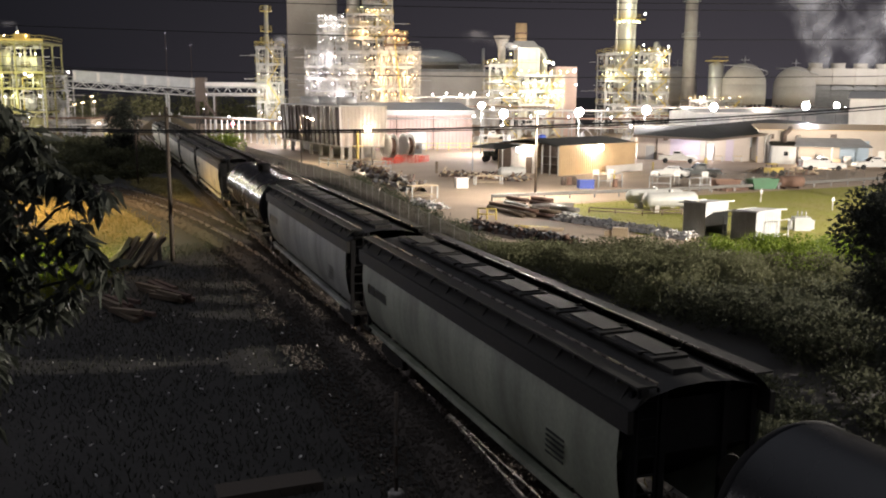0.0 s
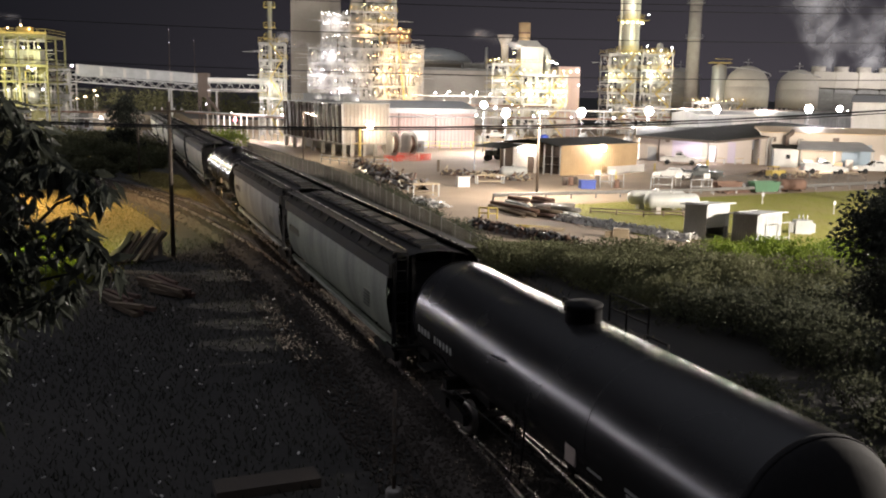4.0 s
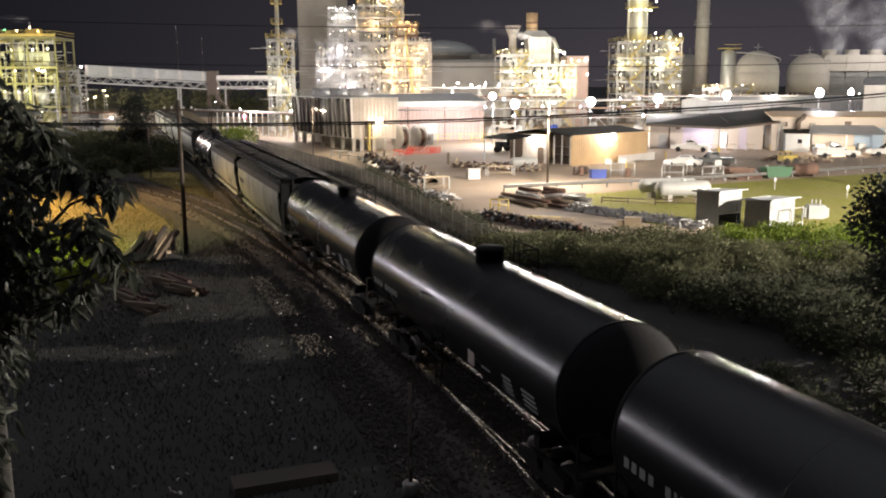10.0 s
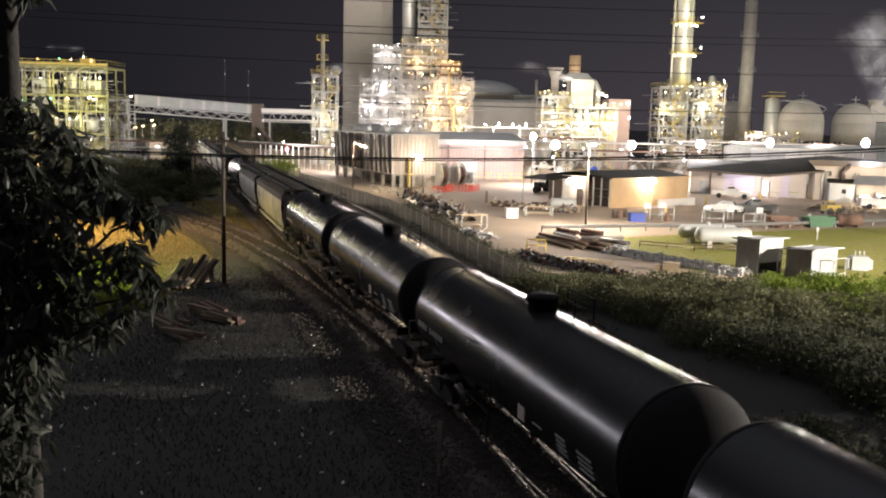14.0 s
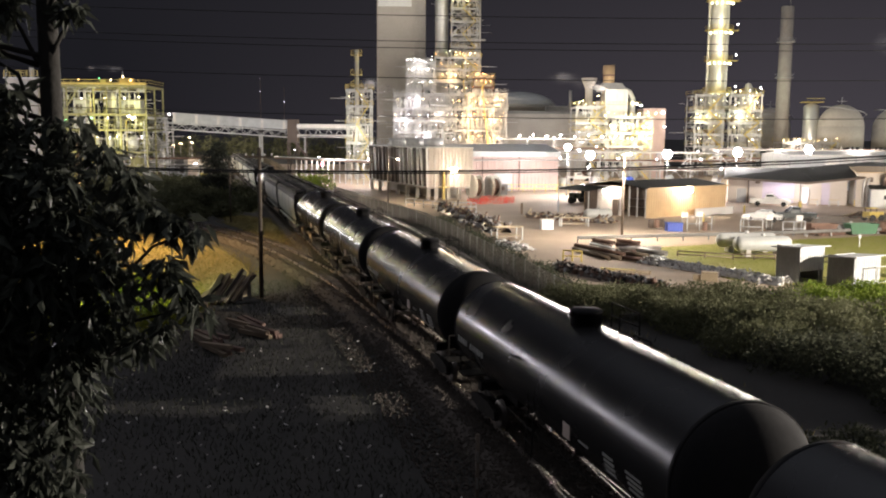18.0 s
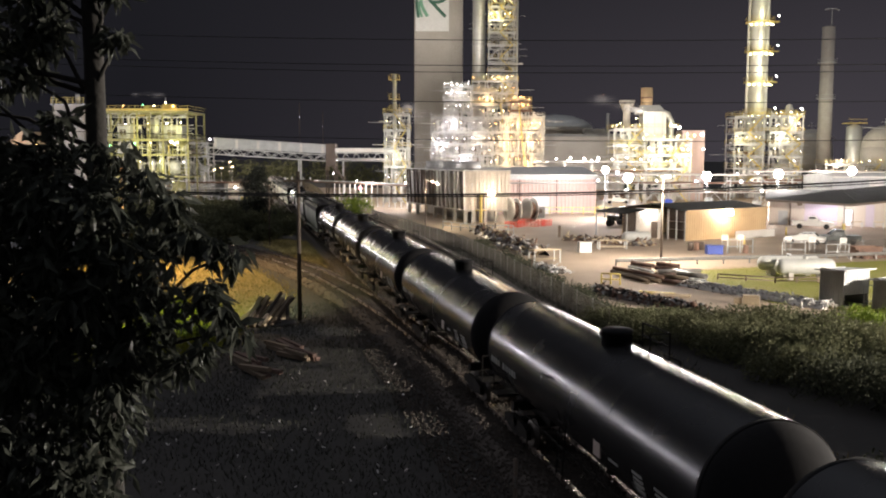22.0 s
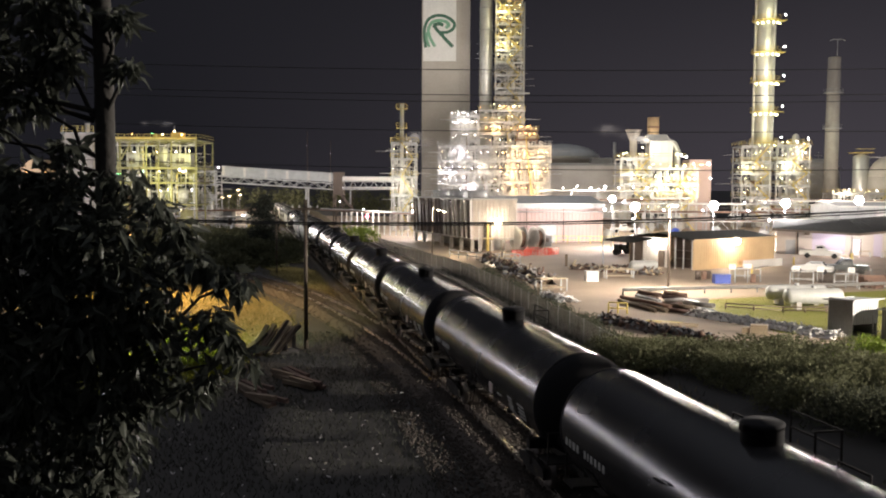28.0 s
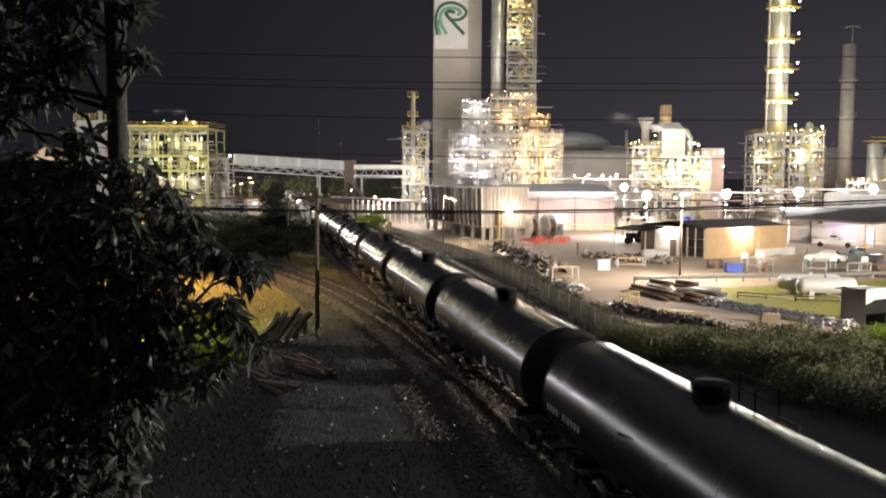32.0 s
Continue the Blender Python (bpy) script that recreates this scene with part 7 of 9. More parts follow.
rail_fence([(3.0, 158.0), (23.0, 158.5), (36.0, 160.0)], 1.4, SAFETY, "yellow pipe railing before the pink building")
rail_fence([(-4.6, 126.0), (0.5, 119.0), (5.0, 118.0)], 1.1, STEEL, "grey pipe railing by the cooling tower")
rail_fence([(20.0, 74.0), (24.0, 72.0), (31.0, 72.5)], 0.5, WOOD, "low timber edge round the gas tanks", 1.6)


def utility_pole(x, y, h, arms, label, lean=0.0, r=0.14, z0=0.0):
    root = thing("utility_pole", pose(x, y, z0, 0, lean, 0), label, "utility pole", "utility poles")
    part("pole", Shape().tube((0, 0, -0.3), (0, 0, h), r, 10, r * 0.75), POLE_WOOD, root)
    for z, w in arms:
        a = part("cross_arm", Shape().box(0, -0.16, z, w, 0.1, 0.12), POLE_WOOD, root)
        for u in (-0.45, -0.2, 0.2, 0.45):
            part("insulator", Shape().turned([(0.03, 0), (0.06, 0.05), (0.03, 0.1), (0.05, 0.14), (0.001, 0.17)], 8, pose(u * w, -0.16, z + 0.06)), STEEL, a)
    return root


utility_pole(-10.8, 54.1, 9.1, ((8.55, 1.7),), "dark wooden utility pole with a cross-arm beside the siding")
utility_pole(-23.3, 100.2, 6.9, (), "slim grey pole at the edge of the shrubs", 0, 0.11)
_p = utility_pole(-7.2, 128.0, 7.0, (), "thin lamp pole before the cooling tower", 0, 0.09)
part("lamp_arm", Shape().bar((0, 0, 6.9), (1.6, 0, 6.4), 0.08).box(1.7, -0.05, 6.35, 0.5, 0.3, 0.14), STEEL, _p)
utility_pole(-30.0, 205.0, 11.0, (), "steel mast beside the conveyor", 0, 0.16)
_p = utility_pole(18.2, 88.0, 8.2, (), "pale lamp pole standing in the yard", 0, 0.14)
part("lamp_head", Shape().box(0, -1.9, 8.25, 0.5, 0.7, 0.16), LAMP_WHITE_SMALL, _p)
part("lamp_arm", Shape().bar((0, 0, 8.1), (0, -1.7, 8.3), 0.09), STEEL, _p)
for _x, _y, _h in ((-73.7, 250, 6.5), (-71.6, 250, 7.0), (-69.1, 250, 8.7), (-68.5, 250, 7.3)):
    _p = thing("street_lamp", pose(_x, _y, 0), "tall street lamp with a white head", "street lamp", "street lamps")
    part("pole", Shape().tube((0, 0, 0), (0, 0, _h), 0.07, 8), DARK_SIDING, _p)
    part("lamp_head", Shape().box(0.2, -0.1, _h + 0.1, 0.6, 0.4, 0.2), LAMP_WARM, _p)
_p = thing("lamp_post", pose(-70.5, 196, 0), "lamp post at the foot of the process tower", "street lamp")
part("pole", Shape().tube((0, 0, 0), (0, 0, 2.9), 0.06, 8), CABLE, _p)
part("lamp_head", Shape().turned([(0.001, -0.5), (0.35, -0.3), (0.45, 0), (0.3, 0.3), (0.001, 0.4)], 10, pose(0, 0, 3.1)), LAMP_WHITE, _p)
_p = thing("street_lamp", pose(-31, 77.4, 0), "unseen amber street lamp added over the mown patch", "street lamp")
part("pole", Shape().tube((0, 0, 0), (0, 0, 9.6), 0.1, 8), POLE_WOOD, _p)
part("lamp_head", Shape().box(0, -3.3, 9.6, 0.4, 1.0, 0.18).bar((0, 0, 9.5), (0, -3.0, 9.62), 0.08), LAMP_SODIUM, _p)
# unseen pole added for the light past the right-hand edge
for _x, _y, _h in ((58.0, 50.6, 11.6),):
    _p = thing("street_lamp", pose(_x, _y, 0), "unseen tall lamp pole added beside the lawn", "street lamp")
    part("pole", Shape().tube((0, 0, 0), (0, 0, _h), 0.12, 8), STEEL, _p)
    part("lamp_head", Shape().box(0, -0.4, _h + 0.05, 0.5, 1.0, 0.16), LAMP_WHITE_SMALL, _p)
# unseen lit towers added far to the left, behind the near tree
for _x, _y, _h, _w in ((-119, 171, 14, 12), (-132, 147, 16, 12), (-145, 119, 13, 12), (-153, 90, 15, 12)):
    _t = steel_frame("process_tower", _x, _y, _w, 8, [_h * 0.35, _h * 0.7, _h], 3, 2, "unseen lit steel tower added far left behind the near tree", rz=math.degrees(math.atan2(_y, _x)) - 90, lamps=[(3, _h * 0.5), (4, _h * 0.8)], glasses=[LAMP_WHITE_SMALL, LAMP_LIME], seed=int(-_x), pipes=3, drums=2, size=0.4)
# far masts with small lamps
for _x, _zs in ((-131.6, (29.7, 25.4, 21.1)), (-82.6, (35.4, 29.4)), (-71.7, (30.9, 24.8))):
    _p = thing("radio_mast", pose(_x, 420, 0), "thin far mast with small white lamps", "mast", "far masts")
    part("mast", Shape().tube((0, 0, 0), (0, 0, _zs[0] + 0.6), 0.16, 6), DARK_METAL, _p)
    bulbs(_p, [(0, -0.4, _z) for _z in _zs], 0.12, [LAMP_COOL])
# railway signal with a red lamp
_p = thing("railway_signal", pose(-24.6, 190.5, 0), "railway signal showing red", "railway signal")
part("mast", Shape().tube((0, 0, 0), (0, 0, 4.4), 0.1, 8), STEEL, _p)
part("hood", Shape().box(0, 0.1, 3.6, 1.2, 0.2, 1.6), DARK_PAINT, _p)
part("lens", Shape().turned([(0.001, 0.1), (0.34, 0.05), (0.36, 0), (0.001, -0.05)], 14, pose(0, -0.06, 3.6, 90, 0, 0)), LAMP_RED, _p)
# the stub of a post close below the camera
_p = thing("marker_post", pose(0.95, 20.5, 0), "thin dark post with reflector strips near the track", "post")
part("post", Shape().tube((0, 0, 0), (0, 0, 2.9), 0.05, 8), POLE_WOOD, _p)
for _z in (0.9, 1.7, 2.35):
    part("reflector", Shape().box(0.0, -0.055, _z, 0.05, 0.012, 0.28), SCRAP_A, _p)
part("base", Shape().turned([(0.2, 0), (0.2, 0.35), (0.17, 0.4), (0.001, 0.4)], 12), SCRAP_A, _p)


def cable(points, r, label, n=26):
    """A sagging cable through three points."""
    a, b, c = [Vector(p) for p in points]
    sh = Shape()
    pts = []
    for i in range(n + 1):
        t = i / n
        pts.append(a * (1 - t) * (1 - 2 * t) + b * 4 * t * (1 - t) + c * t * (2 * t - 1))
    sh.path(pts, r, 5)
    solid("overhead_cable", sh, CABLE, Matrix(), label, "cable", "overhead cables")


cable([(-40, 30.0, 11.0), (0.0, 30, 8.72), (40, 30.0, 12.2)], 0.03, "thick black overhead cable")
cable([(-40, 30.3, 10.9), (0.0, 30.3, 8.64), (40, 30.3, 12.0)], 0.02, "thin black overhead cable")
for _z, _d in ((15.55, 0.0), (14.5, 0.5), (14.25, 1.0), (12.9, 0.6), (11.2, 0.3)):
    cable([(-60, 40.5, _z + 2.2), (8.0, 40 + _d, _z - 0.5), (76, 40.5, _z + 2.4)], 0.018, "thin black overhead wire")


for _x, _y, _h in ((-40, 30.15, 11.3), (40, 30.15, 12.5), (-60, 40.5, 18.2), (76, 40.5, 18.4)):
    utility_pole(_x, _y, _h, ((_h - 0.3, 2.2),), "wooden utility pole that carries the overhead wires", 0, 0.16)


# ---- stacked and scattered things in the yard ----
def stub(x, y, z=0.03, rz=0.0):
    return pose(x, y, z, 0, 0, rz)


_rnd = random.Random(5)
for _x0, _y0, _x1, _y1, _r, _n in ((11.85, 77.6, 14.05, 71.1, 0.17, 3), (13.4, 78.9, 15.1, 75.3, 0.16, 3), (14.1, 81.5, 15.2, 78.6, 0.18, 2), (16.2, 80.5, 17.6, 78.4, 0.2, 1), (15.4, 75.3, 19.0, 76.4, 0.17, 2), (14.6, 72.4, 16.6, 70.3, 0.19, 2), (16.2, 72.9, 17.6, 70.3, 0.24, 2)):
    _d = Vector((_x1 - _x0, _y1 - _y0, 0))
    _len = _d.length
    _side = Vector((_d.y, -_d.x, 0)).normalized()
    for _i in range(_n + 1):
        _low = _i < _n
        _rr = _r * _rnd.uniform(0.8, 1.05)
        _off = _side * ((_i if _low else 0.5) * _r * -2.15)
        _sh = Shape().turned([(_rr * 0.84, 0), (_rr, 0), (_rr, _len), (_rr * 0.84, _len), (_rr * 0.84, 0.0)], 16, pose(0, 0, 0, 0, 90, 0))
        solid("steel_pipe", _sh, _rnd.choice((RUST, OLD_TIE, SCRAP_A, GREY_SIDING, DARK_METAL, WOOD)), pose(_x0 + _off.x, _y0 + _off.y, 0.05 + _r + (0 if _low else _r * 1.75), 0, 0, math.degrees(math.atan2(_d.y, _d.x)) + _rnd.uniform(-9, 9)), "weathered steel pipe in a loose stack on the yard", "pipe", "stacked pipes")
_t = thing("tractor", pose(23.0, 135.6, 0.03, 0, 0, 172), "dark yard tractor with a glazed cab and front loader", "tractor")
part("body", Shape().box(0.9, 0, 1.0, 1.9, 0.8, 0.8).box(-0.4, 0, 0.9, 1.2, 1.2, 0.6), DARK_PAINT, _t)
_c = part("cab", Shape().box(-0.5, 0, 2.75, 1.5, 1.4, 0.12), DARK_PAINT, _t)
for _u in (-1.15, 0.15):
    for _v in (-0.62, 0.62):
        part("cab_post", Shape().bar((_u, _v, 1.2), (_u, _v, 2.7), 0.09), DARK_PAINT, _c)
part("cab_window", Shape().box(-0.5, -0.6, 1.95, 1.2, 0.02, 1.3), CAR_GLASS, _c)
for _u, _v, _rr in ((-0.8, -0.85, 0.75), (-0.8, 0.85, 0.75), (1.3, -0.7, 0.5), (1.3, 0.7, 0.5)):
    part("wheel", Shape().turned([(_rr * 0.5, -0.2), (_rr * 0.95, -0.2), (_rr, -0.1), (_rr, 0.1), (_rr * 0.95, 0.2), (_rr * 0.5, 0.2)], 18, pose(0, 0, 0, 90, 0, 0)), TYRE, _t, at=pose(_u, _v, _rr))
for _v in (-0.5, 0.5):
    part("loader_arm", Shape().path([(0.2, _v, 1.5), (1.6, _v, 1.7), (2.4, _v, 0.6)], 0.08, 6), DARK_SIDING, _t)
part("loader_bucket", Shape().sheet([[(2.3, y, 0.9), (2.25, y, 0.3), (2.9, y, 0.1)] for y in (-0.95, 0.95)]), DARK_SIDING, _t)


def heap(name, a, b, width, count, size, mats, label, category, h=0.5, seed=1):
    """A long low heap of mixed pieces; the nearest are parts, the rest one joined part."""
    rnd = random.Random(seed)
    a, b = Vector((*a, 0)), Vector((*b, 0))
    d = (b - a).normalized()
    o = Vector((d.y, -d.x, 0))
    root = thing(name, Matrix(), label, category)
    base = Shape()
    rows = []
    n = 14
    for i in range(n + 1):
        p = a + (b - a) * (i / n)
        w = width * (0.75 + 0.25 * rnd.random())
        rows.append([tuple(p + o * (-w)), tuple(p + o * (-w * 0.5) + Vector((0, 0, h * rnd.uniform(0.4, 0.7)))), tuple(p + o * (w * 0.5) + Vector((0, 0, h * rnd.uniform(0.4, 0.7)))), tuple(p + o * w)])
    part("heap_base", base.sheet(rows), mats[0], root)
    rest = [Shape() for _ in mats]
    for i in range(count):
        t, u = rnd.random(), rnd.gauss(0, 0.45)
        p = a + (b - a) * t + o * (u * width)
        z = h * max(0.1, 1 - abs(u)) * rnd.uniform(0.4, 0.9)
        s = size * rnd.uniform(0.5, 1.6)
        k = rnd.randrange(len(mats))
        m = pose(p.x, p.y, z + 0.05, rnd.uniform(-50, 50), rnd.uniform(-50, 50), rnd.uniform(0, 360))
        sh = Shape() if i < 110 else rest[k]
        kind = rnd.random()
        mm = Matrix() if i < 110 else m
        if kind < 0.45:
            sh.box(0, 0, 0, s, s * rnd.uniform(0.3, 0.8), s * rnd.uniform(0.15, 0.5), 0, mm)
        elif kind < 0.75:
            r = s * 0.35
            sh.turned([(r * 0.55, -s * 0.3), (r, -s * 0.3), (r * 0.9, 0), (r, s * 0.3), (r * 0.55, s * 0.3)], 8, mm)
        else:
            sh.box(0, 0, 0, s * 2.4, s * 0.18, s * 0.18, 0, mm)
        if i < 110:
            part("scrap_piece", sh, mats[k], root, at=m)
    for sh, mat in zip(rest, mats):
        if sh.v:
            tagged(part("scrap_rest", sh, mat, root), kind="stuff")


heap("fittings_heap", (16.4, 70.8), (23.6, 59.6), 0.8, 760, 0.26, (STONE, WHITE_ROOF, STONE, SCRAP_A, STONE), "long row of pale pipe fittings and rubble on the yard", "scrap heap", 0.55, 3)
heap("scrap_heap", (8.8, 66.6), (14.6, 58.0), 0.9, 360, 0.4, (DARK_METAL, RUST, SCRAP_A, TYRE), "dark scrap heap of valves, tyres and iron", "scrap heap", 0.6, 4)
heap("scrap_row", (11.0, 109.5), (20.0, 102.4), 1.1, 260, 0.55, (RUST, SCRAP_A, DARK_METAL, PALE_WOOD), "row of rusty machine parts and crates", "scrap heap", 0.6, 5)
heap("fence_scrap", (0.6, 121.0), (6.4, 91.0), 1.3, 480, 0.7, (SCRAP_A, RUST, PALE_WOOD, DARK_METAL), "scrap metal and boards heaped along the fence", "scrap heap", 1.1, 6)
heap("pole_scrap", (5.8, 81.5), (7.6, 77.0), 0.9, 120, 0.4, (SCRAP_A, DARK_METAL, STONE), "crumpled scrap beside a work table", "scrap heap", 0.4, 8)
heap("machine_row", (38.5, 91.0), (50.0, 96.5), 1.0, 160, 0.7, (RUST, DARK_METAL, SCRAP_A), "row of rusty machinery beside the guard rail", "scrap heap", 0.7, 9)
heap("tool_clutter", (52.0, 112.5), (59.5, 110.0), 0.9, 120, 0.6, (RUST, DARK_METAL, PALE_WOOD), "clutter of tools and iron before the workshop", "scrap heap", 0.6, 10)


def work_table(m, w, d, h, label):
    t = thing("work_table", m, label, "table", "work tables")
    part("tabletop", Shape().box(0, 0, h, w, d, 0.08), PALE_WOOD, t)
    for x in (-1, 1):
        for y in (-1, 1):
            part("leg", Shape().box(x * (w / 2 - 0.08), y * (d / 2 - 0.08), h / 2, 0.1, 0.1, h), STEEL, t)
    part("shelf", Shape().box(0, 0, h * 0.3, w - 0.2, d - 0.2, 0.05), PALE_WOOD, t)


work_table(stub(6.6, 85.4, 0.03, 24), 2.9, 1.3, 1.25, "tall pale work table standing in the yard")
work_table(stub(15.0, 98.5, 0.03, 8), 3.2, 1.0, 1.0, "long metal rack table with parts on it")
work_table(stub(3.4, 121.0, 0.03, 0), 2.2, 0.9, 1.0, "bench by the cooling tower")
solid("wooden_crate", Shape().box(0, 0, 0.55, 1.3, 1.1, 1.1), WHITE_ROOF, stub(11.6, 95.2, 0.03, 6), "white crate with scrawled marks on the yard", "crate")
solid("plywood_box", Shape().box(0, 0, 0.32, 1.1, 0.7, 0.62).box(-0.85, 0, 0.22, 0.5, 0.6, 0.42), PALE_WOOD, stub(18.9, 61.4, 0.03, -18), "plywood box beside the row of fittings", "box")
for _k, (_x, _y) in enumerate(((13.2, 65.2), (14.2, 64.5))):
    _t = thing("timber_stack", stub(_x, _y, 0.03, -20), "flat stack of yellow timber planks", "planks", "timber stacks")
    for _j in range(6):
        part("plank", Shape().box(0, -0.4 + 0.16 * _j, 0.08 + 0.05 * (_j % 3), 2.6, 0.14, 0.06), PALE_WOOD if _k else SAFETY, _t)
rail_fence([(10.0, 70.8), (11.4, 70.4)], 0.9, SAFETY, "short yellow pipe stand beside the scrap", 0.7)
solid("plastic_bin", Shape().slab([(-0.8, -0.5), (0.8, -0.5), (0.85, 0.5), (-0.85, 0.5)], 0, 0.9).box(0, 0, 0.92, 1.8, 1.15, 0.06), BLUE, stub(25.0, 94.2), "blue plastic bin on the yard", "bin")
for _i, (_x, _y) in enumerate(((23.4, 97.9), (24.1, 98.1), (24.7, 98.5), (28.6, 95.4))):
    solid("steel_drum", Shape().turned([(0.29, 0), (0.3, 0.02), (0.29, 0.3), (0.3, 0.32), (0.29, 0.6), (0.3, 0.88), (0.27, 0.9), (0.001, 0.88)], 16), RUST if _i % 2 else DARK_METAL, stub(_x, _y), "battered steel drum beside the hut", "drum", "steel drums")
for _x, _y in ((27.4, 99.0), (29.2, 99.4), (33.6, 97.0), (36.0, 96.6), (39.0, 96.0)):
    _s = thing("notice_board", stub(_x, _y, 0.03, 8), "small white notice board on two posts", "sign", "notice boards")
    part("board", Shape().box(0, 0, 1.35, 0.75, 0.04, 0.55), WHITE_ROOF, _s)
    for _u in (-0.3, 0.3):
        part("post", Shape().box(_u, 0.05, 0.8, 0.06, 0.06, 1.6), STEEL, _s)
    for _k in range(2):
        part("text_line", Shape().box(0, -0.025, 1.48 - 0.2 * _k, 0.5, 0.008, 0.05), DARK_PAINT, _s)
# white tank on a skid and its neighbours
gas_tank((17.0, 104.0), (20.4, 104.6), 0.55)
solid("timber_post", Shape().box(0, 0, 0.75, 0.3, 0.3, 1.5), WOOD, stub(10.6, 113.2), "dark stub post standing in the yard", "post")
for _x, _y in ((30.4, 118.6), (40.4, 117.6), (31.0, 104.0)):
    solid("bollard", Shape().turned([(0.12, 0), (0.12, 1.0), (0.08, 1.08), (0.001, 1.1)], 10), SAFETY, stub(_x, _y), "yellow painted steel bollard on the yard", "bollard", "bollards")
# cable reels and the red barrier
for _x, _y in ((5.7, 139.6), (8.4, 140.4)):
    _t = thing("cable_reel", pose(_x, _y, 1.95, 0, 3, 28), "huge rust-edged cable reel standing on edge", "cable reel", "cable reels")
    for _s in (-0.55, 0.55):
        part("flange", Shape().turned([(1.35, _s - 0.06), (1.85, _s - 0.06), (1.93, _s), (1.85, _s + 0.06), (1.35, _s + 0.06), (1.35, _s - 0.06)], 28, pose(0, 0, 0, 0, 90, 0)), PIPE_WHITE, _t)
    part("drum", Shape().turned([(1.2, -0.55), (1.34, -0.55), (1.34, 0.55), (1.2, 0.55), (1.2, -0.55)], 24, pose(0, 0, 0, 0, 90, 0)), RUST, _t)
    for _a in range(6):
        part("spoke", Shape().bar((0.56, 0, 0), (0.56, 1.4 * math.cos(_a * 1.047), 1.4 * math.sin(_a * 1.047)), 0.12), PALE_WOOD, _t)
_rnd = random.Random(17)
for _i in range(9):
    _u = _i / 8
    _t = thing("safety_barrier", stub(4.6 + 6.4 * _u + _rnd.uniform(-0.3, 0.3), 129.0 + 3.0 * _u + _rnd.uniform(-1.2, 1.2), 0.03, 30 + _rnd.uniform(-25, 25)), "slack red-orange mesh barrier between thin stakes", "barrier", "red barriers")
    _hh = _rnd.uniform(0.7, 1.15)
    for _z in range(6):
        part("strand", Shape().bar((-0.6, 0, 0.1 + _hh * _z / 6), (0.6, 0.05, 0.1 + _hh * _z / 6 + _rnd.uniform(-0.08, 0.08)), 0.02, 0.09), RED, _t)
    for _u2 in (-0.6, 0.0, 0.6):
        part("stake", Shape().box(_u2, 0, _hh / 2 + 0.05, 0.05, 0.05, _hh + 0.1), RED, _t)
_t = thing("generator_box", stub(10.6, 150.0), "dark square generator box", "generator")
part("casing", Shape().box(0, 0, 1.0, 1.9, 1.2, 1.8), DARK_SIDING, _t)
part("vent", Shape().box(0, -0.62, 1.2, 1.0, 0.04, 0.7), DARK_METAL, _t)
# pad transformer on the lawn
_t = thing("transformer_box", stub(33.4, 63.4, 0.06, -10), "small pale transformer box on the lawn", "transformer")
part("casing", Shape().box(0, 0, 0.5, 1.2, 0.9, 1.0), GREY_SIDING, _t)
part("cooling_fin", Shape().box(0.75, 0, 0.45, 0.25, 0.7, 0.7), GREY_SIDING, _t)
part("cooling_fin", Shape().box(-0.75, 0, 0.45, 0.25, 0.7, 0.7), GREY_SIDING, _t)
for _u in (-0.3, 0.0, 0.3):
    part("bushing", Shape().tube((_u, 0, 1.0), (_u, 0, 1.4), 0.05, 8), STEEL, _t)
# things under the workshop roof
for _x, _y, _l in ((52.6, 129.2, 1.8), (55.4, 129.0, 1.6), (58.4, 128.6, 1.4)):
    work_table(stub(_x, _y + 3, 0.03, -14), _l, 0.8, 0.9, "white bench under the workshop roof")


# ---- beside the siding ----
_rnd = random.Random(12)
for _i in range(14):
    _u = _i / 13
    _foot = Vector((-14.1 + 2.9 * _u, 50.1 + 2.6 * _u, 0.1)) + Vector((_rnd.uniform(-0.2, 0.2), _rnd.uniform(-0.3, 0.3), 0))
    _lean = 1.0 if _i < 11 else -0.4
    _head = _foot + Vector((0.7 * _lean + _rnd.uniform(-0.2, 0.3), 1.5 + _rnd.uniform(-0.2, 0.3), 0.55 + 0.6 * math.sin(math.pi * (0.15 + 0.7 * _u)) + _rnd.uniform(-0.15, 0.15)))
    _l = (_head - _foot).length + _rnd.uniform(0.2, 0.8)
    solid("timber_beam", Shape().box(0, 0, -_l / 2, 0.26, 0.19, _l), (WOOD, TIE, PALE_WOOD, TIE, WOOD)[_i % 5], look(_foot, _head, _rnd.uniform(-25, 25)), "old timber beam leaning on a pile", "beam", "timber pile")
solid("earth_mound", Shape().turned([(1.3, 0), (1.0, 0.15), (0.5, 0.28), (0.001, 0.32)], 18), SOIL, pose(-11.9, 52.9, -0.05), "low earth mound under the leaning timbers", "mound")
for _g, (_x, _y, _a, _n) in enumerate(((-11.3, 41.6, -56, 6), (-10.2, 39.9, -48, 4), (-10.2, 44.9, -52, 6), (-9.0, 43.2, -44, 5))):
    for _i in range(_n):
        _lay = _i // 3
        solid("railway_tie", Shape().box(0, 0, 0, 2.1, 0.23, 0.18), (WOOD, OLD_TIE, OLD_TIE)[_i % 3], pose(_x + 0.3 * (_i % 3) + 0.1 * _lay, _y + 0.24 * (_i % 3), 0.16 + 0.19 * _lay, _rnd.uniform(-5, 5), _rnd.uniform(-5, 5), _a + _rnd.uniform(-14, 14)), "discarded railway tie stacked in the weeds", "railway tie", "discarded ties")
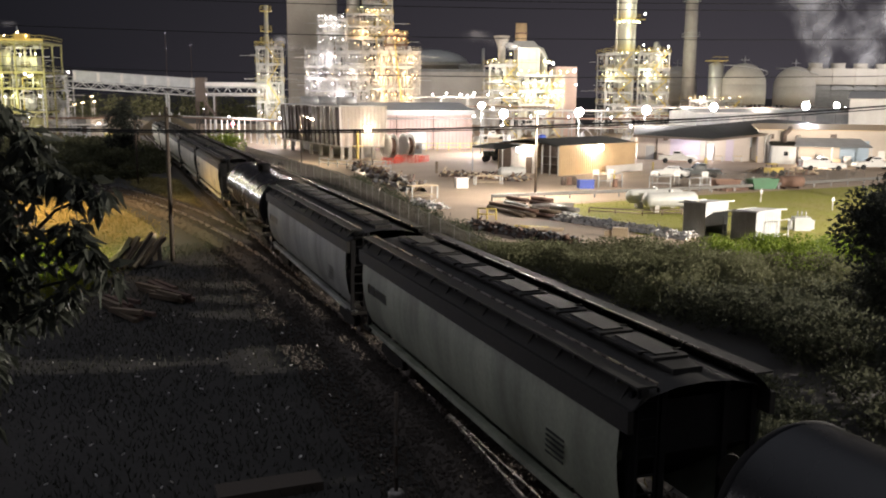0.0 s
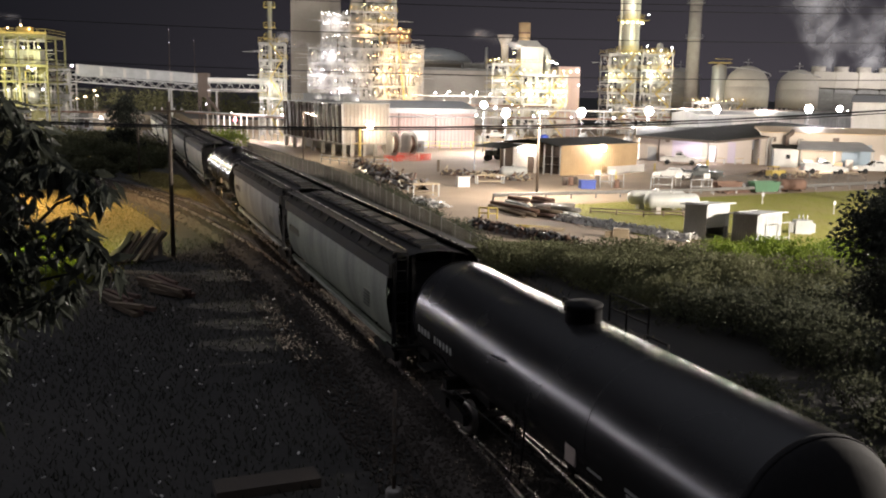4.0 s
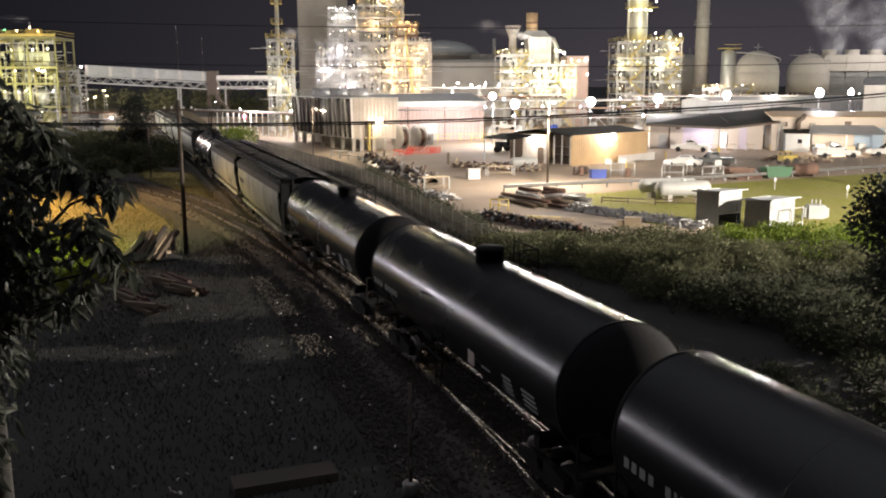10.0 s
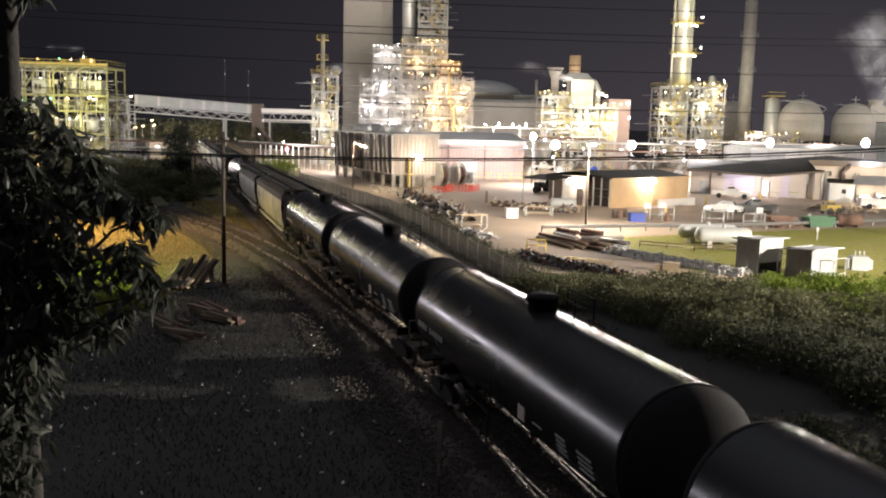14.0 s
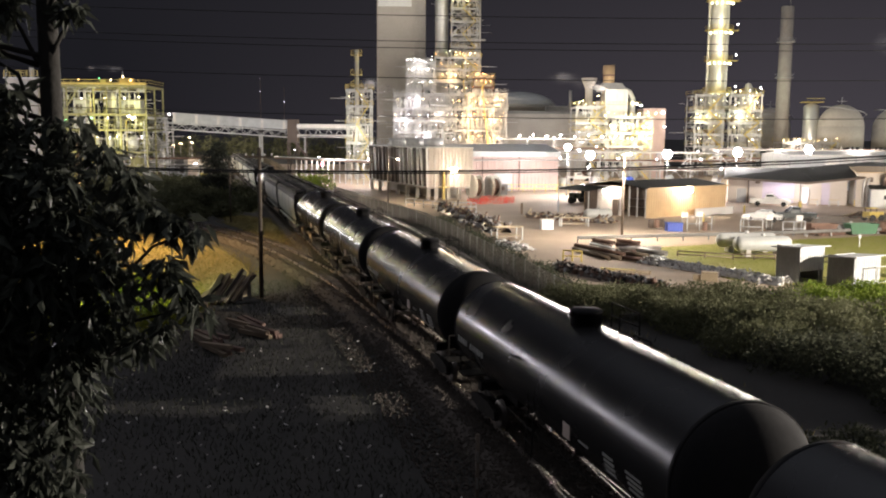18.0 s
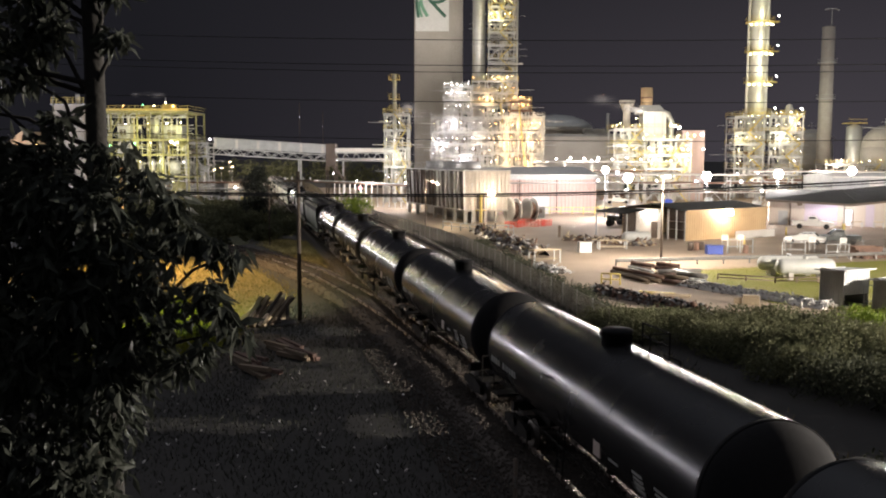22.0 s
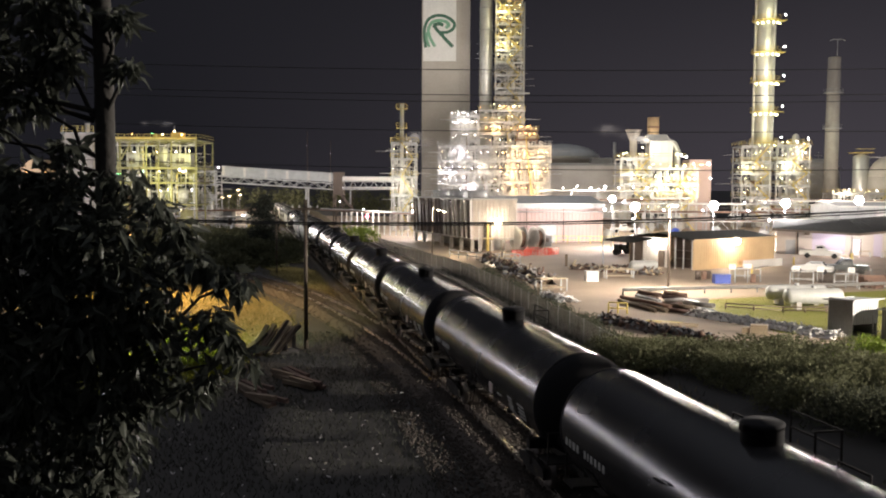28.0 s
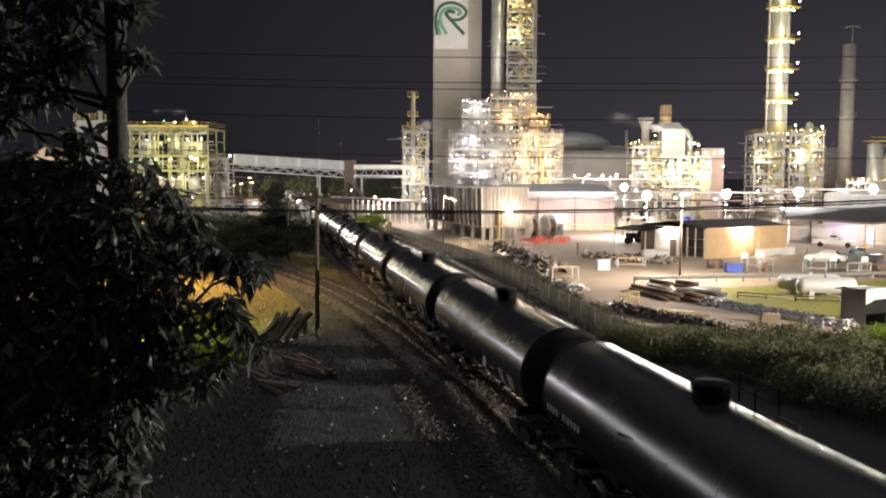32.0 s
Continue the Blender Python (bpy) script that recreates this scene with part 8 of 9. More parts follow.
# the slab takes the dark tie colour
solid("concrete_slab", Shape().box(0, 0, 0.1, 2.6, 0.8, 0.24), TIE, pose(-2.2, 21.6, 0.0, 0, 0, 16), "dark concrete slab at the edge of the weeds", "slab")
_lit = [Shape(), Shape()]
for _i in range(150):
    _x, _y = _rnd.uniform(-14, 1), _rnd.uniform(18, 42)
    if (Vector((_x, _y, 0)) - START).dot(N) > -2.6:
        continue
    _lit[_i % 2].box(0, 0, 0, _rnd.uniform(0.04, 0.14), _rnd.uniform(0.02, 0.07), 0.03, 0, pose(_x, _y, 0.12, _rnd.uniform(-60, 60), _rnd.uniform(-60, 60), _rnd.uniform(0, 360)))
tagged(solid("litter", _lit[0], WHITE_ROOF, Matrix(), "scattered pale litter in the dark weeds", "litter"), kind="stuff")
tagged(solid("litter", _lit[1], SCRAP_A, Matrix(), "scattered glinting litter in the dark weeds", "litter"), kind="stuff")
# unseen fixture added for the greenish spot
_p = thing("street_lamp", pose(-19.6, 48.0, 0), "unseen short lamp added behind the tree's leaves", "street lamp")
part("pole", Shape().tube((0, 0, 0), (0, 0, 5.0), 0.06, 8), DARK_METAL, _p)
part("lamp_head", Shape().box(0, -0.3, 5.1, 0.24, 0.5, 0.1), LAMP_LIME, _p)


# ---- skips, tanks and stands by the guard rail ----
def skip(x, y, rz, length, mat, label):
    t = thing("waste_skip", stub(x, y, 0.03, rz), label, "skip", "waste skips")
    h, w = 1.15, 1.3
    part("body", Shape().add([(-length / 2 + 0.25, -w / 2 + 0.1, 0.15), (length / 2 - 0.25, -w / 2 + 0.1, 0.15), (length / 2 - 0.25, w / 2 - 0.1, 0.15), (-length / 2 + 0.25, w / 2 - 0.1, 0.15),
                              (-length / 2, -w / 2, h), (length / 2, -w / 2, h), (length / 2, w / 2, h), (-length / 2, w / 2, h)], [(3, 2, 1, 0), (0, 1, 5, 4), (1, 2, 6, 5), (2, 3, 7, 6), (3, 0, 4, 7)]), mat, t)
    part("rim", Shape().box(0, -w / 2, h, length, 0.1, 0.1).box(0, w / 2, h, length, 0.1, 0.1).box(-length / 2, 0, h, 0.1, w, 0.1).box(length / 2, 0, h, 0.1, w, 0.1), mat, t)
    for u in (-0.3, 0.3):
        part("skid", Shape().box(0, u, 0.08, length - 0.8, 0.12, 0.15), DARK_METAL, t)


skip(39.4, 91.4, 8, 3.0, RUST, "rust-brown open skip beside the guard rail")
skip(43.8, 92.0, 10, 3.2, SKIP_GREEN, "green open skip beside the guard rail")
_t = thing("old_boiler", stub(47.6, 93.4, 0.03, 12), "rusty horizontal boiler shell lying by the guard rail", "boiler")
part("shell", Shape().turned([(0.001, 0), (0.5, 0.06), (0.62, 0.25), (0.62, 2.9), (0.5, 3.1), (0.001, 3.16)], 20, pose(-1.5, 0, 0.75, 0, 90, 0)), RUST, _t)
for _u in (-0.9, 0.9):
    part("cradle", Shape().box(_u, 0, 0.12, 0.2, 1.1, 0.24), DARK_METAL, _t)
_t = thing("compact_loader", stub(52.6, 107.6, 0.03, 20), "small yellow loader parked before the workshop", "loader")
part("body", Shape().box(0, 0, 0.8, 2.2, 1.1, 0.7).box(-0.4, 0, 1.6, 1.0, 1.0, 0.12), SAFETY, _t)
for _u, _v in ((-0.85, -0.42), (-0.85, 0.42), (0.05, -0.42), (0.05, 0.42)):
    part("cab_post", Shape().bar((_u, _v, 1.1), (_u, _v, 1.6), 0.07), DARK_PAINT, _t)
for _u in (-0.7, 0.7):
    for _v in (-0.62, 0.62):
        part("wheel", Shape().turned([(0.2, -0.13), (0.4, -0.13), (0.42, 0), (0.4, 0.13), (0.2, 0.13)], 16, pose(0, 0, 0, 90, 0, 0)), TYRE, _t, at=pose(_u, _v, 0.42))
part("bucket", Shape().sheet([[(1.25, y, 0.75), (1.2, y, 0.2), (1.75, y, 0.1)] for y in (-0.75, 0.75)]), DARK_SIDING, _t)
for _x, _y in ((38.6, 81.2), (42.1, 74.6)):
    _s = thing("lawn_sign", stub(_x, _y, 0.06, 5), "small pale sign on a thin post in the lawn", "sign", "lawn signs")
    part("post", Shape().box(0, 0, 0.6, 0.05, 0.05, 1.2), STEEL, _s)
    part("board", Shape().box(0, -0.03, 0.95, 0.26, 0.03, 0.3), GREY_SIDING, _s)
for _x0, _y0, _x1, _y1 in ((31.5, 92.6, 33.6, 92.0), (35.0, 90.2, 37.4, 90.6), (26.6, 95.0, 29.4, 95.6)):
    rail_fence([(_x0, _y0), (_x1, _y1)], 1.5, STEEL, "welded pipe rack standing by the yard fence", 1.2)


# ---- trees, shrubs and grass ----
def leaf(sh, p, d, n, length, width):
    """One folded leaf of four faces from p along d."""
    d, n = d.normalized(), n.normalized()
    s = d.cross(n)
    s = Vector((1, 0, 0)) if s.length < 1e-3 else s.normalized()
    up = s.cross(d)
    a, b = p + d * (length * 0.4) + s * (width / 2) + up * (width * 0.18), p + d * (length * 0.4) - s * (width / 2) + up * (width * 0.18)
    m, t = p + d * (length * 0.45), p + d * length - up * (length * 0.12)
    sh.add([p, a, t, m, b], [(0, 3, 1), (1, 3, 2), (0, 4, 3), (4, 2, 3)])


def unit(rnd):
    while True:
        v = Vector((rnd.uniform(-1, 1), rnd.uniform(-1, 1), rnd.uniform(-1, 1)))
        if 0.05 < v.length < 1:
            return v.normalized()


def leaf_cloud(sh, rnd, centre, radius, count, length, width, droop=0.5, hollow=0.35):
    c, r = Vector(centre), Vector(radius)
    for _ in range(count):
        u = unit(rnd) * (hollow + (1 - hollow) * rnd.random() ** 0.6)
        u *= 1 + 0.35 * noise.noise(c + u * 2.3)
        p = c + Vector((u.x * r.x, u.y * r.y, u.z * r.z))
        d = unit(rnd) * 0.8 + u * 0.7 + Vector((0, 0, -droop))
        leaf(sh, p, d, unit(rnd), length * rnd.uniform(0.6, 1.3), width * rnd.uniform(0.7, 1.2))


def limb(sh, a, b, r0, r1, rnd, steps=5, wob=0.08):
    a, b = Vector(a), Vector(b)
    pts = [a + (b - a) * (i / steps) + (unit(rnd) * wob * (b - a).length if 0 < i < steps else Vector()) for i in range(steps + 1)]
    sh.sweep(pts, [r0 + (r1 - r0) * i / steps for i in range(steps + 1)], 7)
    return pts


def bush(x, y, rx, ry, h, count, mat, label, size=0.16, group="shrub belt", seed=1):
    rnd = random.Random(seed)
    root = thing("shrub", pose(x, y, 0), label, "shrub", group)
    for _ in range(3):
        st = Shape()
        limb(st, (rnd.uniform(-0.2, 0.2), rnd.uniform(-0.2, 0.2), 0), (rnd.uniform(-rx, rx) * 0.6, rnd.uniform(-ry, ry) * 0.6, h * 0.75), 0.05, 0.015, rnd, 4)
        part("stem", st, BARK, root)
    sh = Shape()
    for k in range(6):
        c = (rnd.uniform(-rx, rx) * 0.55, rnd.uniform(-ry, ry) * 0.55, h * rnd.uniform(0.3, 0.62))
        leaf_cloud(sh, rnd, c, (rx * 0.62, ry * 0.62, h * 0.4), count // 6, size, size * 0.5, 0.1, 0.5)
    part("foliage", sh, mat, root)
    return root


# the shrub belt between the tracks and the yard: a tall crest at the back, lower scrub before it
_rnd = random.Random(31)
_k = 0
_belt = [(7.6 + 2.0 * _i, 51.6 - 0.14 * _i + 0.5 * math.sin(1.7 * _i), 1.5 + 0.05 * _i, 0) for _i in range(14)]
_belt += [(8.0 + 2.0 * _i, 48.2 - 0.16 * _i + 0.6 * math.sin(2.3 * _i), 2.0 + 0.35 * math.sin(3.1 * _i), 0) for _i in range(14)]
# the side of the belt towards the tracks runs nearer and nearer to them
_edge = ((30.0, 17.2), (33.0, 15.8), (36.9, 14.4), (40.8, 13.5), (44.0, 12.7), (48.0, 10.6))
for _i in range(10):
    _y = 46.0 - 1.75 * _i
    _e = next((_x0 + (_x1 - _x0) * (_y - _y0) / (_y1 - _y0) for (_y0, _x0), (_y1, _x1) in zip(_edge, _edge[1:]) if _y <= _y1), 10.6)
    for _j in range(10):
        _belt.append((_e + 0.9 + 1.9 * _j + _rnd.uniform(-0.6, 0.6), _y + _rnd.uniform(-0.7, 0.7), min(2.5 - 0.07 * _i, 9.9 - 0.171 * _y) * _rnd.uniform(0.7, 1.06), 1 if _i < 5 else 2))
for _x, _y, _h, _row in _belt:
    _k += 1
    # leaf colour by place: bright for the lamp-lit crest, dark for the shaded front
    _lamplit = (_row == 0 and _x > 19.5 + 2.5 * math.sin(3 * _y)) or (_row == 1 and _y > 41 and _x > 22.0 + 2.0 * math.sin(5 * _y))
    bush(_x, _y, 1.7, 1.7, _h, (2300, 1900, 1300)[_row], LEAF_LAMPLIT if _lamplit else (LEAF_SHADED if _row == 2 else LEAF_BUSH),
         "leafy shrub at the yard's edge, coloured bright for lamplight" if _lamplit else "dense olive green shrub beside the tracks", 0.19, seed=_k)
# low scrub between the near trees and the track, added to darken lit ground
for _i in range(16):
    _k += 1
    bush(11.6 + 2.2 * (_i % 4) + _rnd.uniform(-0.6, 0.6), 18.5 + 2.8 * (_i // 4) + _rnd.uniform(-0.8, 0.8), 1.5, 1.5, _rnd.uniform(0.7, 1.2), 900, LEAF_SHADED, "low scrub added beside the track to darken the ground", 0.18, seed=_k)
# shrubs far to the left, and the vine-clad stump
for _x, _y, _h, _r in ((-25.4, 108, 1.8, 2.4), (-29.0, 103, 2.2, 2.8), (-33.0, 99, 2.4, 2.8), (-37.5, 97, 2.6, 3.0), (-24.8, 116, 2.0, 2.4), (-26.6, 124, 2.0, 2.6), (-29.6, 134, 2.4, 3.0), (-33.0, 142, 2.6, 3.2), (-37.6, 150, 2.8, 3.6), (-42, 160, 2.6, 3.6), (-34.0, 130, 2.8, 3.2), (-40, 140, 3.2, 4.0), (-47, 152, 3.2, 4.4), (-33.5, 108, 3.0, 3.0), (-44, 108, 3.2, 3.6), (-50, 116, 3.6, 4.2), (-58, 150, 4.6, 5.0), (-50, 140, 4.4, 5.0), (-43, 130, 4.6, 4.6), (-37, 123, 4.4, 4.2), (-31.5, 117, 4.0, 3.6), (-28.0, 112, 3.4, 3.0), (-36, 112, 3.4, 3.6), (-44, 118, 4.0, 4.4), (-52, 128, 4.2, 4.4), (-40.5, 104, 2.4, 3.0), (-62, 140, 4.4, 5.0)):
    _k += 1
    bush(_x, _y, _r, _r, _h, 2600, LEAF_BUSH, "dark thicket beyond the siding", 0.4, "far thicket", _k)
_st = thing("vine_clad_pole", pose(-30.6, 124, 0), "pole thickly wrapped in dark vines", "vine-clad pole")
part("pole", Shape().tube((0, 0, 0), (0, 0, 7.6), 0.18, 8), POLE_WOOD, _st)
_sh = Shape()
for _dx, _z, _r in ((0, 0.8, 2.3), (-0.8, 1.6, 1.8), (0.5, 2.2, 2.0), (-0.5, 3.4, 1.9), (0.4, 4.2, 1.8), (-0.2, 5.2, 2.1), (0.6, 6.2, 1.8), (-0.6, 6.6, 1.5), (0.2, 7.6, 1.1), (-1.8, 2.0, 1.4), (-2.6, 1.2, 1.6)):
    leaf_cloud(_sh, _rnd, (_dx, 0, _z), (_r, _r, 1.1), 620, 0.36, 0.22, 0.3, 0.4)
part("vines", _sh, LEAF_DARK, _st)
bush(-20.6, 156, 3.4, 2.6, 3.0, 1500, LEAF_LAMPLIT, "bright green shrub beyond the train", 0.36, "far shrubs", 91)
bush(-24.0, 172, 3.6, 2.6, 3.2, 900, LEAF_LAMPLIT, "lamp-lit green shrub under the conveyor", 0.4, "far shrubs", 92)
bush(-15.6, 48.6, 1.5, 1.8, 1.5, 900, LEAF_LAMPLIT, "bright lamp-lit weeds at the edge of the mown patch", 0.2, "weeds", 93)
bush(-18.6, 53.6, 1.6, 1.8, 0.9, 800, LEAF_LAMPLIT, "bright lamp-lit weeds on the mown patch", 0.2, "weeds", 97)
bush(-20.6, 57.6, 1.6, 1.8, 0.8, 700, LEAF_LAMPLIT, "lamp-lit weeds among the dry grass", 0.2, "weeds", 98)
bush(-17.6, 45.8, 1.8, 1.8, 1.3, 700, LEAF_LAMPLIT, "lamp-lit weeds in the shade of the tree", 0.2, "weeds", 94)
bush(-15.4, 40.5, 2.2, 2.2, 1.0, 700, LEAF_BUSH, "dim weeds beside the discarded ties", 0.2, "weeds", 95)
bush(-17.5, 35.5, 2.4, 2.2, 1.1, 700, LEAF_BUSH, "dim weeds in the dark field", 0.2, "weeds", 96)
for _i, (_x, _y) in enumerate(((5.2, 78), (6.6, 70), (8.0, 63), (8.6, 58), (9.2, 54), (4.4, 84), (6.0, 74))):
    bush(_x - 0.6, _y, 0.9, 1.3, 1.3, 260, LEAF_SHADED, "scrubby weeds climbing the chain-link fence", 0.16, "fence weeds", 100 + _i)


def near_tree():
    """The tree whose drooping leaves hang close before the camera."""
    rnd = random.Random(77)
    root = thing("tree", pose(-3.68, 8.6, 0), "tall dark tree with long drooping glossy leaves", "tree", "trees")
    tr = Shape()
    tr.sweep([(0.09 - 0.015 * i + 0.012 * math.sin(2.1 * i), 0, i * 1.6) for i in range(10)], [0.14 - 0.007 * i for i in range(10)], 12)
    part("trunk", tr, BARK, root)
    # how far the crown reaches to either side of the trunk, by height
    reach = [(5.0, 0.1), (6.0, 0.2), (6.8, 0.34), (7.4, 0.45), (7.8, 0.66), (8.1, 0.95), (8.35, 1.1), (8.7, 1.0), (9.0, 1.0), (9.25, 1.02), (9.45, 0.8), (9.7, 0.62), (9.85, 0.2)]
    sh, boughs = Shape(), []
    z = 5.2
    while z < 9.9:
        k = max(i for i in range(len(reach)) if reach[i][0] <= z)
        (z0, r0), (z1, r1) = reach[k], reach[min(k + 1, len(reach) - 1)]
        right = r0 + (r1 - r0) * (z - z0) / max(0.01, z1 - z0)
        x = -1.5
        while x < right - 0.12:
            c = (x + rnd.uniform(-0.08, 0.08), -0.45 + rnd.uniform(-0.25, 0.3), z + rnd.uniform(-0.08, 0.08))
            leaf_cloud(sh, rnd, c, (0.27, 0.36, 0.24), 76 if x < right - 0.45 else 46, 0.2, 0.08, 0.8, 0.05)
            x += 0.27
        if int(z * 10) % 5 == 0:
            boughs.append((right * 0.8, -0.4, z))
        z += 0.25
    # sprays of long leaves that hang past the rim of the crown
    for c, n in (((1.22, -0.4, 9.1), 34), ((1.42, -0.4, 9.04), 24), ((1.02, -0.4, 9.22), 40), ((1.3, -0.4, 8.5), 34), ((1.16, -0.4, 8.7), 34), ((1.42, -0.4, 8.3), 14), ((0.86, -0.4, 9.5), 30), ((0.62, -0.4, 9.75), 24), ((0.95, -0.4, 8.0), 20), ((1.1, -0.4, 8.15), 22), ((0.3, -0.3, 9.95), 20), ((0.1, -0.3, 10.0), 20)):
        leaf_cloud(sh, rnd, c, (0.13, 0.2, 0.13), int(n * 1.5), 0.23, 0.085, 1.1, 0.05)
        boughs.append(c)
    # thinner upper crown, with gaps
    for c, r, n in (((-0.35, -0.2, 9.95), 0.22, 60), ((-0.75, -0.2, 9.9), 0.3, 90), ((-1.2, -0.2, 9.95), 0.34, 110), ((-0.28, -0.2, 10.25), 0.15, 26), ((-1.05, -0.2, 10.5), 0.22, 50), ((-1.5, -0.2, 10.6), 0.4, 130), ((-0.7, -0.1, 10.75), 0.3, 90), ((-1.2, -0.1, 11.1), 0.45, 190), ((-0.45, -0.1, 11.1), 0.3, 120), ((-0.5, -0.1, 11.6), 0.42, 190), ((-1.3, -0.1, 11.8), 0.6, 260),
                    ((0.26, -0.1, 11.05), 0.14, 26), ((0.2, -0.1, 11.5), 0.16, 34), ((-0.1, -0.1, 12.2), 0.4, 160), ((-0.9, -0.1, 12.5), 0.6, 220), ((-1.9, -0.1, 11.2), 0.5, 180), ((-1.9, -0.1, 10.2), 0.4, 150), ((-1.9, -0.2, 12.2), 0.5, 160)):
        leaf_cloud(sh, rnd, c, (r, r, r * 0.85), n * 2, 0.19, 0.075, 0.8, 0.05)
        boughs.append(c)
    for c in boughs:
        lb = Shape()
        limb(lb, (0, 0, max(1.0, c[2] - 0.6)), c, 0.03, 0.008, rnd, 4)
        part("limb", lb, BARK, root)
    part("crown", sh, LEAF_DARK, root)
    return root


def far_tree(x, y, h, r, count, label, seed, lean=0.0):
    rnd = random.Random(seed)
    root = thing("tree", pose(x, y, 0), label, "tree", "trees")
    tr = Shape()
    limb(tr, (0, 0, -0.1), (0.2, 0, h * 0.55), 0.2, 0.11, rnd, 6, 0.02)
    part("trunk", tr, BARK, root)
    sh = Shape()
    for _ in range(16):
        lb = Shape()
        a = rnd.uniform(0, 2 * math.pi)
        q = Vector((math.cos(a) * r * rnd.uniform(0.4, 0.85), math.sin(a) * r * rnd.uniform(0.4, 0.85), h * rnd.uniform(0.4, 0.92)))
        limb(lb, (0.15, 0, h * rnd.uniform(0.3, 0.55)), q, 0.07, 0.02, rnd, 4)
        part("limb", lb, BARK, root)
        leaf_cloud(sh, rnd, q, (r * 0.42, r * 0.42, r * 0.34), count // 16, 0.22, 0.11, 0.3, 0.1)
    part("crown", sh, LEAF_DARK, root)


near_tree()
far_tree(18.9, 26.5, 7.6, 3.1, 17000, "dark leafy tree beside the shrub belt", 5)
far_tree(21.4, 29.5, 6.4, 2.8, 12000, "lower dark tree behind the first", 6)
far_tree(17.4, 22.0, 5.4, 2.6, 11000, "dark sapling near the track", 9)


# weeds and vines on the yard fence
_fence = [Vector((0.4, 103.0, 0)), Vector((3.0, 89.0, 0)), Vector((6.6, 68.0, 0)), Vector((8.2, 58.0, 0)), Vector((8.8, 52.0, 0))]
for _a, _b in zip(_fence, _fence[1:]):
    for _i in range(4):
        _q = _a + (_b - _a) * ((_i + _rnd.random()) / 4)
        _k += 1
        bush(_q.x - 0.9, _q.y, 0.7, 1.8, _rnd.uniform(0.8, 1.7), 420, LEAF_SHADED, "dark weeds grown up along the yard fence", 0.18, "fence weeds", _k)


# ---- loose stones of the track beds ----
def gravel(count, seed, near=-3.4, far=3.0, start=14, length=75):
    rnd = random.Random(seed)
    sh = Shape()
    for _ in range(count):
        s, off = start + length * rnd.random() ** 1.6, rnd.uniform(near, far)
        p = on_track(s, off, 0.28 if abs(off) < 1.7 else 0.02 + 0.22 * max(0, 2.4 - abs(off)) / 0.7)
        r = rnd.uniform(0.035, 0.095)
        m = pose(p.x, p.y, p.z, rnd.uniform(0, 90), rnd.uniform(0, 90), rnd.uniform(0, 90))
        pts = [m @ Vector(v) for v in ((r, 0, 0), (-r, 0.2 * r, 0), (0, r, 0), (0.1 * r, -r, 0), (0, 0, r * 0.8), (0, 0, -r * 0.8))]
        sh.add(pts, [(0, 2, 4), (2, 1, 4), (1, 3, 4), (3, 0, 4), (2, 0, 5), (1, 2, 5), (3, 1, 5), (0, 3, 5)])
    tagged(solid("gravel", sh, BALLAST, Matrix(), "loose ballast stones round the rails", "gravel"), kind="stuff")


gravel(24000, 3, -4.0, 3.0)


def grass(outline, count, mat, h, label, seed):
    """Blades over a flat outline."""
    rnd = random.Random(seed)
    xs, ys = [p[0] for p in outline], [p[1] for p in outline]
    sh = Shape()
    made = 0
    n = len(outline)
    while made < count:
        x, y = rnd.uniform(min(xs), max(xs)), rnd.uniform(min(ys), max(ys))
        inside = False
        for i in range(n):
            (x0, y0), (x1, y1) = outline[i], outline[i - 1]
            if (y0 > y) != (y1 > y) and x < (x1 - x0) * (y - y0) / (y1 - y0) + x0:
                inside = not inside
        if not inside:
            continue
        x, y = x + rnd.gauss(0, 0.6), y + rnd.gauss(0, 0.6)
        a = rnd.uniform(0, 6.28)
        hh = h * rnd.uniform(0.5, 1.4)
        w = 0.03
        dx, dy = math.cos(a) * w, math.sin(a) * w
        lx, ly = rnd.uniform(-0.6, 0.6) * hh, rnd.uniform(-0.6, 0.6) * hh
        sh.add([(x - dx, y - dy, 0), (x + dx, y + dy, 0), (x + lx, y + ly, hh)], [(0, 1, 2)])
        made += 1
    tagged(solid("grass", sh, mat, Matrix(), label, "grass"), kind="stuff")


grass([(-34, 96.5), (-38, 70), (-22, 50), (-14.5, 52.5), (-13.4, 58), (-13.2, 62.5), (-15.2, 68.5), (-18.8, 76.5), (-23.2, 84.5), (-28.6, 92.5)], 60000, DRY_BLADE, 0.13, "short dry grass of the amber-lit patch", 1)
grass([(20.5, 62), (30, 56.6), (60, 62), (75, 92), (58.5, 95.8), (34.3, 86.6), (18, 79)], 45000, GRASS_BLADE, 0.11, "short green grass of the lawn", 2)
grass([(-16, 18), (2.0, 18), (-1.0, 30), (-4.0, 42), (-6.8, 52), (-9.0, 60), (-12.0, 60), (-13.4, 52), (-13.0, 47), (-20, 36)], 16000, WEED_BLADE, 0.16, "sparse weeds in the dark field", 3)
grass([(-25, 62), (-18, 61), (-15.2, 54), (-13.6, 50), (-13.4, 45), (-15, 41.5), (-19, 42), (-22, 50)], 14000, GRASS_BLADE, 0.3, "green grass lit by the added small lamp", 9)
grass([(8.0, 22), (12, 22), (11, 33), (8.5, 44), (6.5, 54), (3.0, 58), (1.0, 52), (5, 36)], 16000, DRY_BLADE, 0.3, "rough grass between the track and the shrubs", 4)
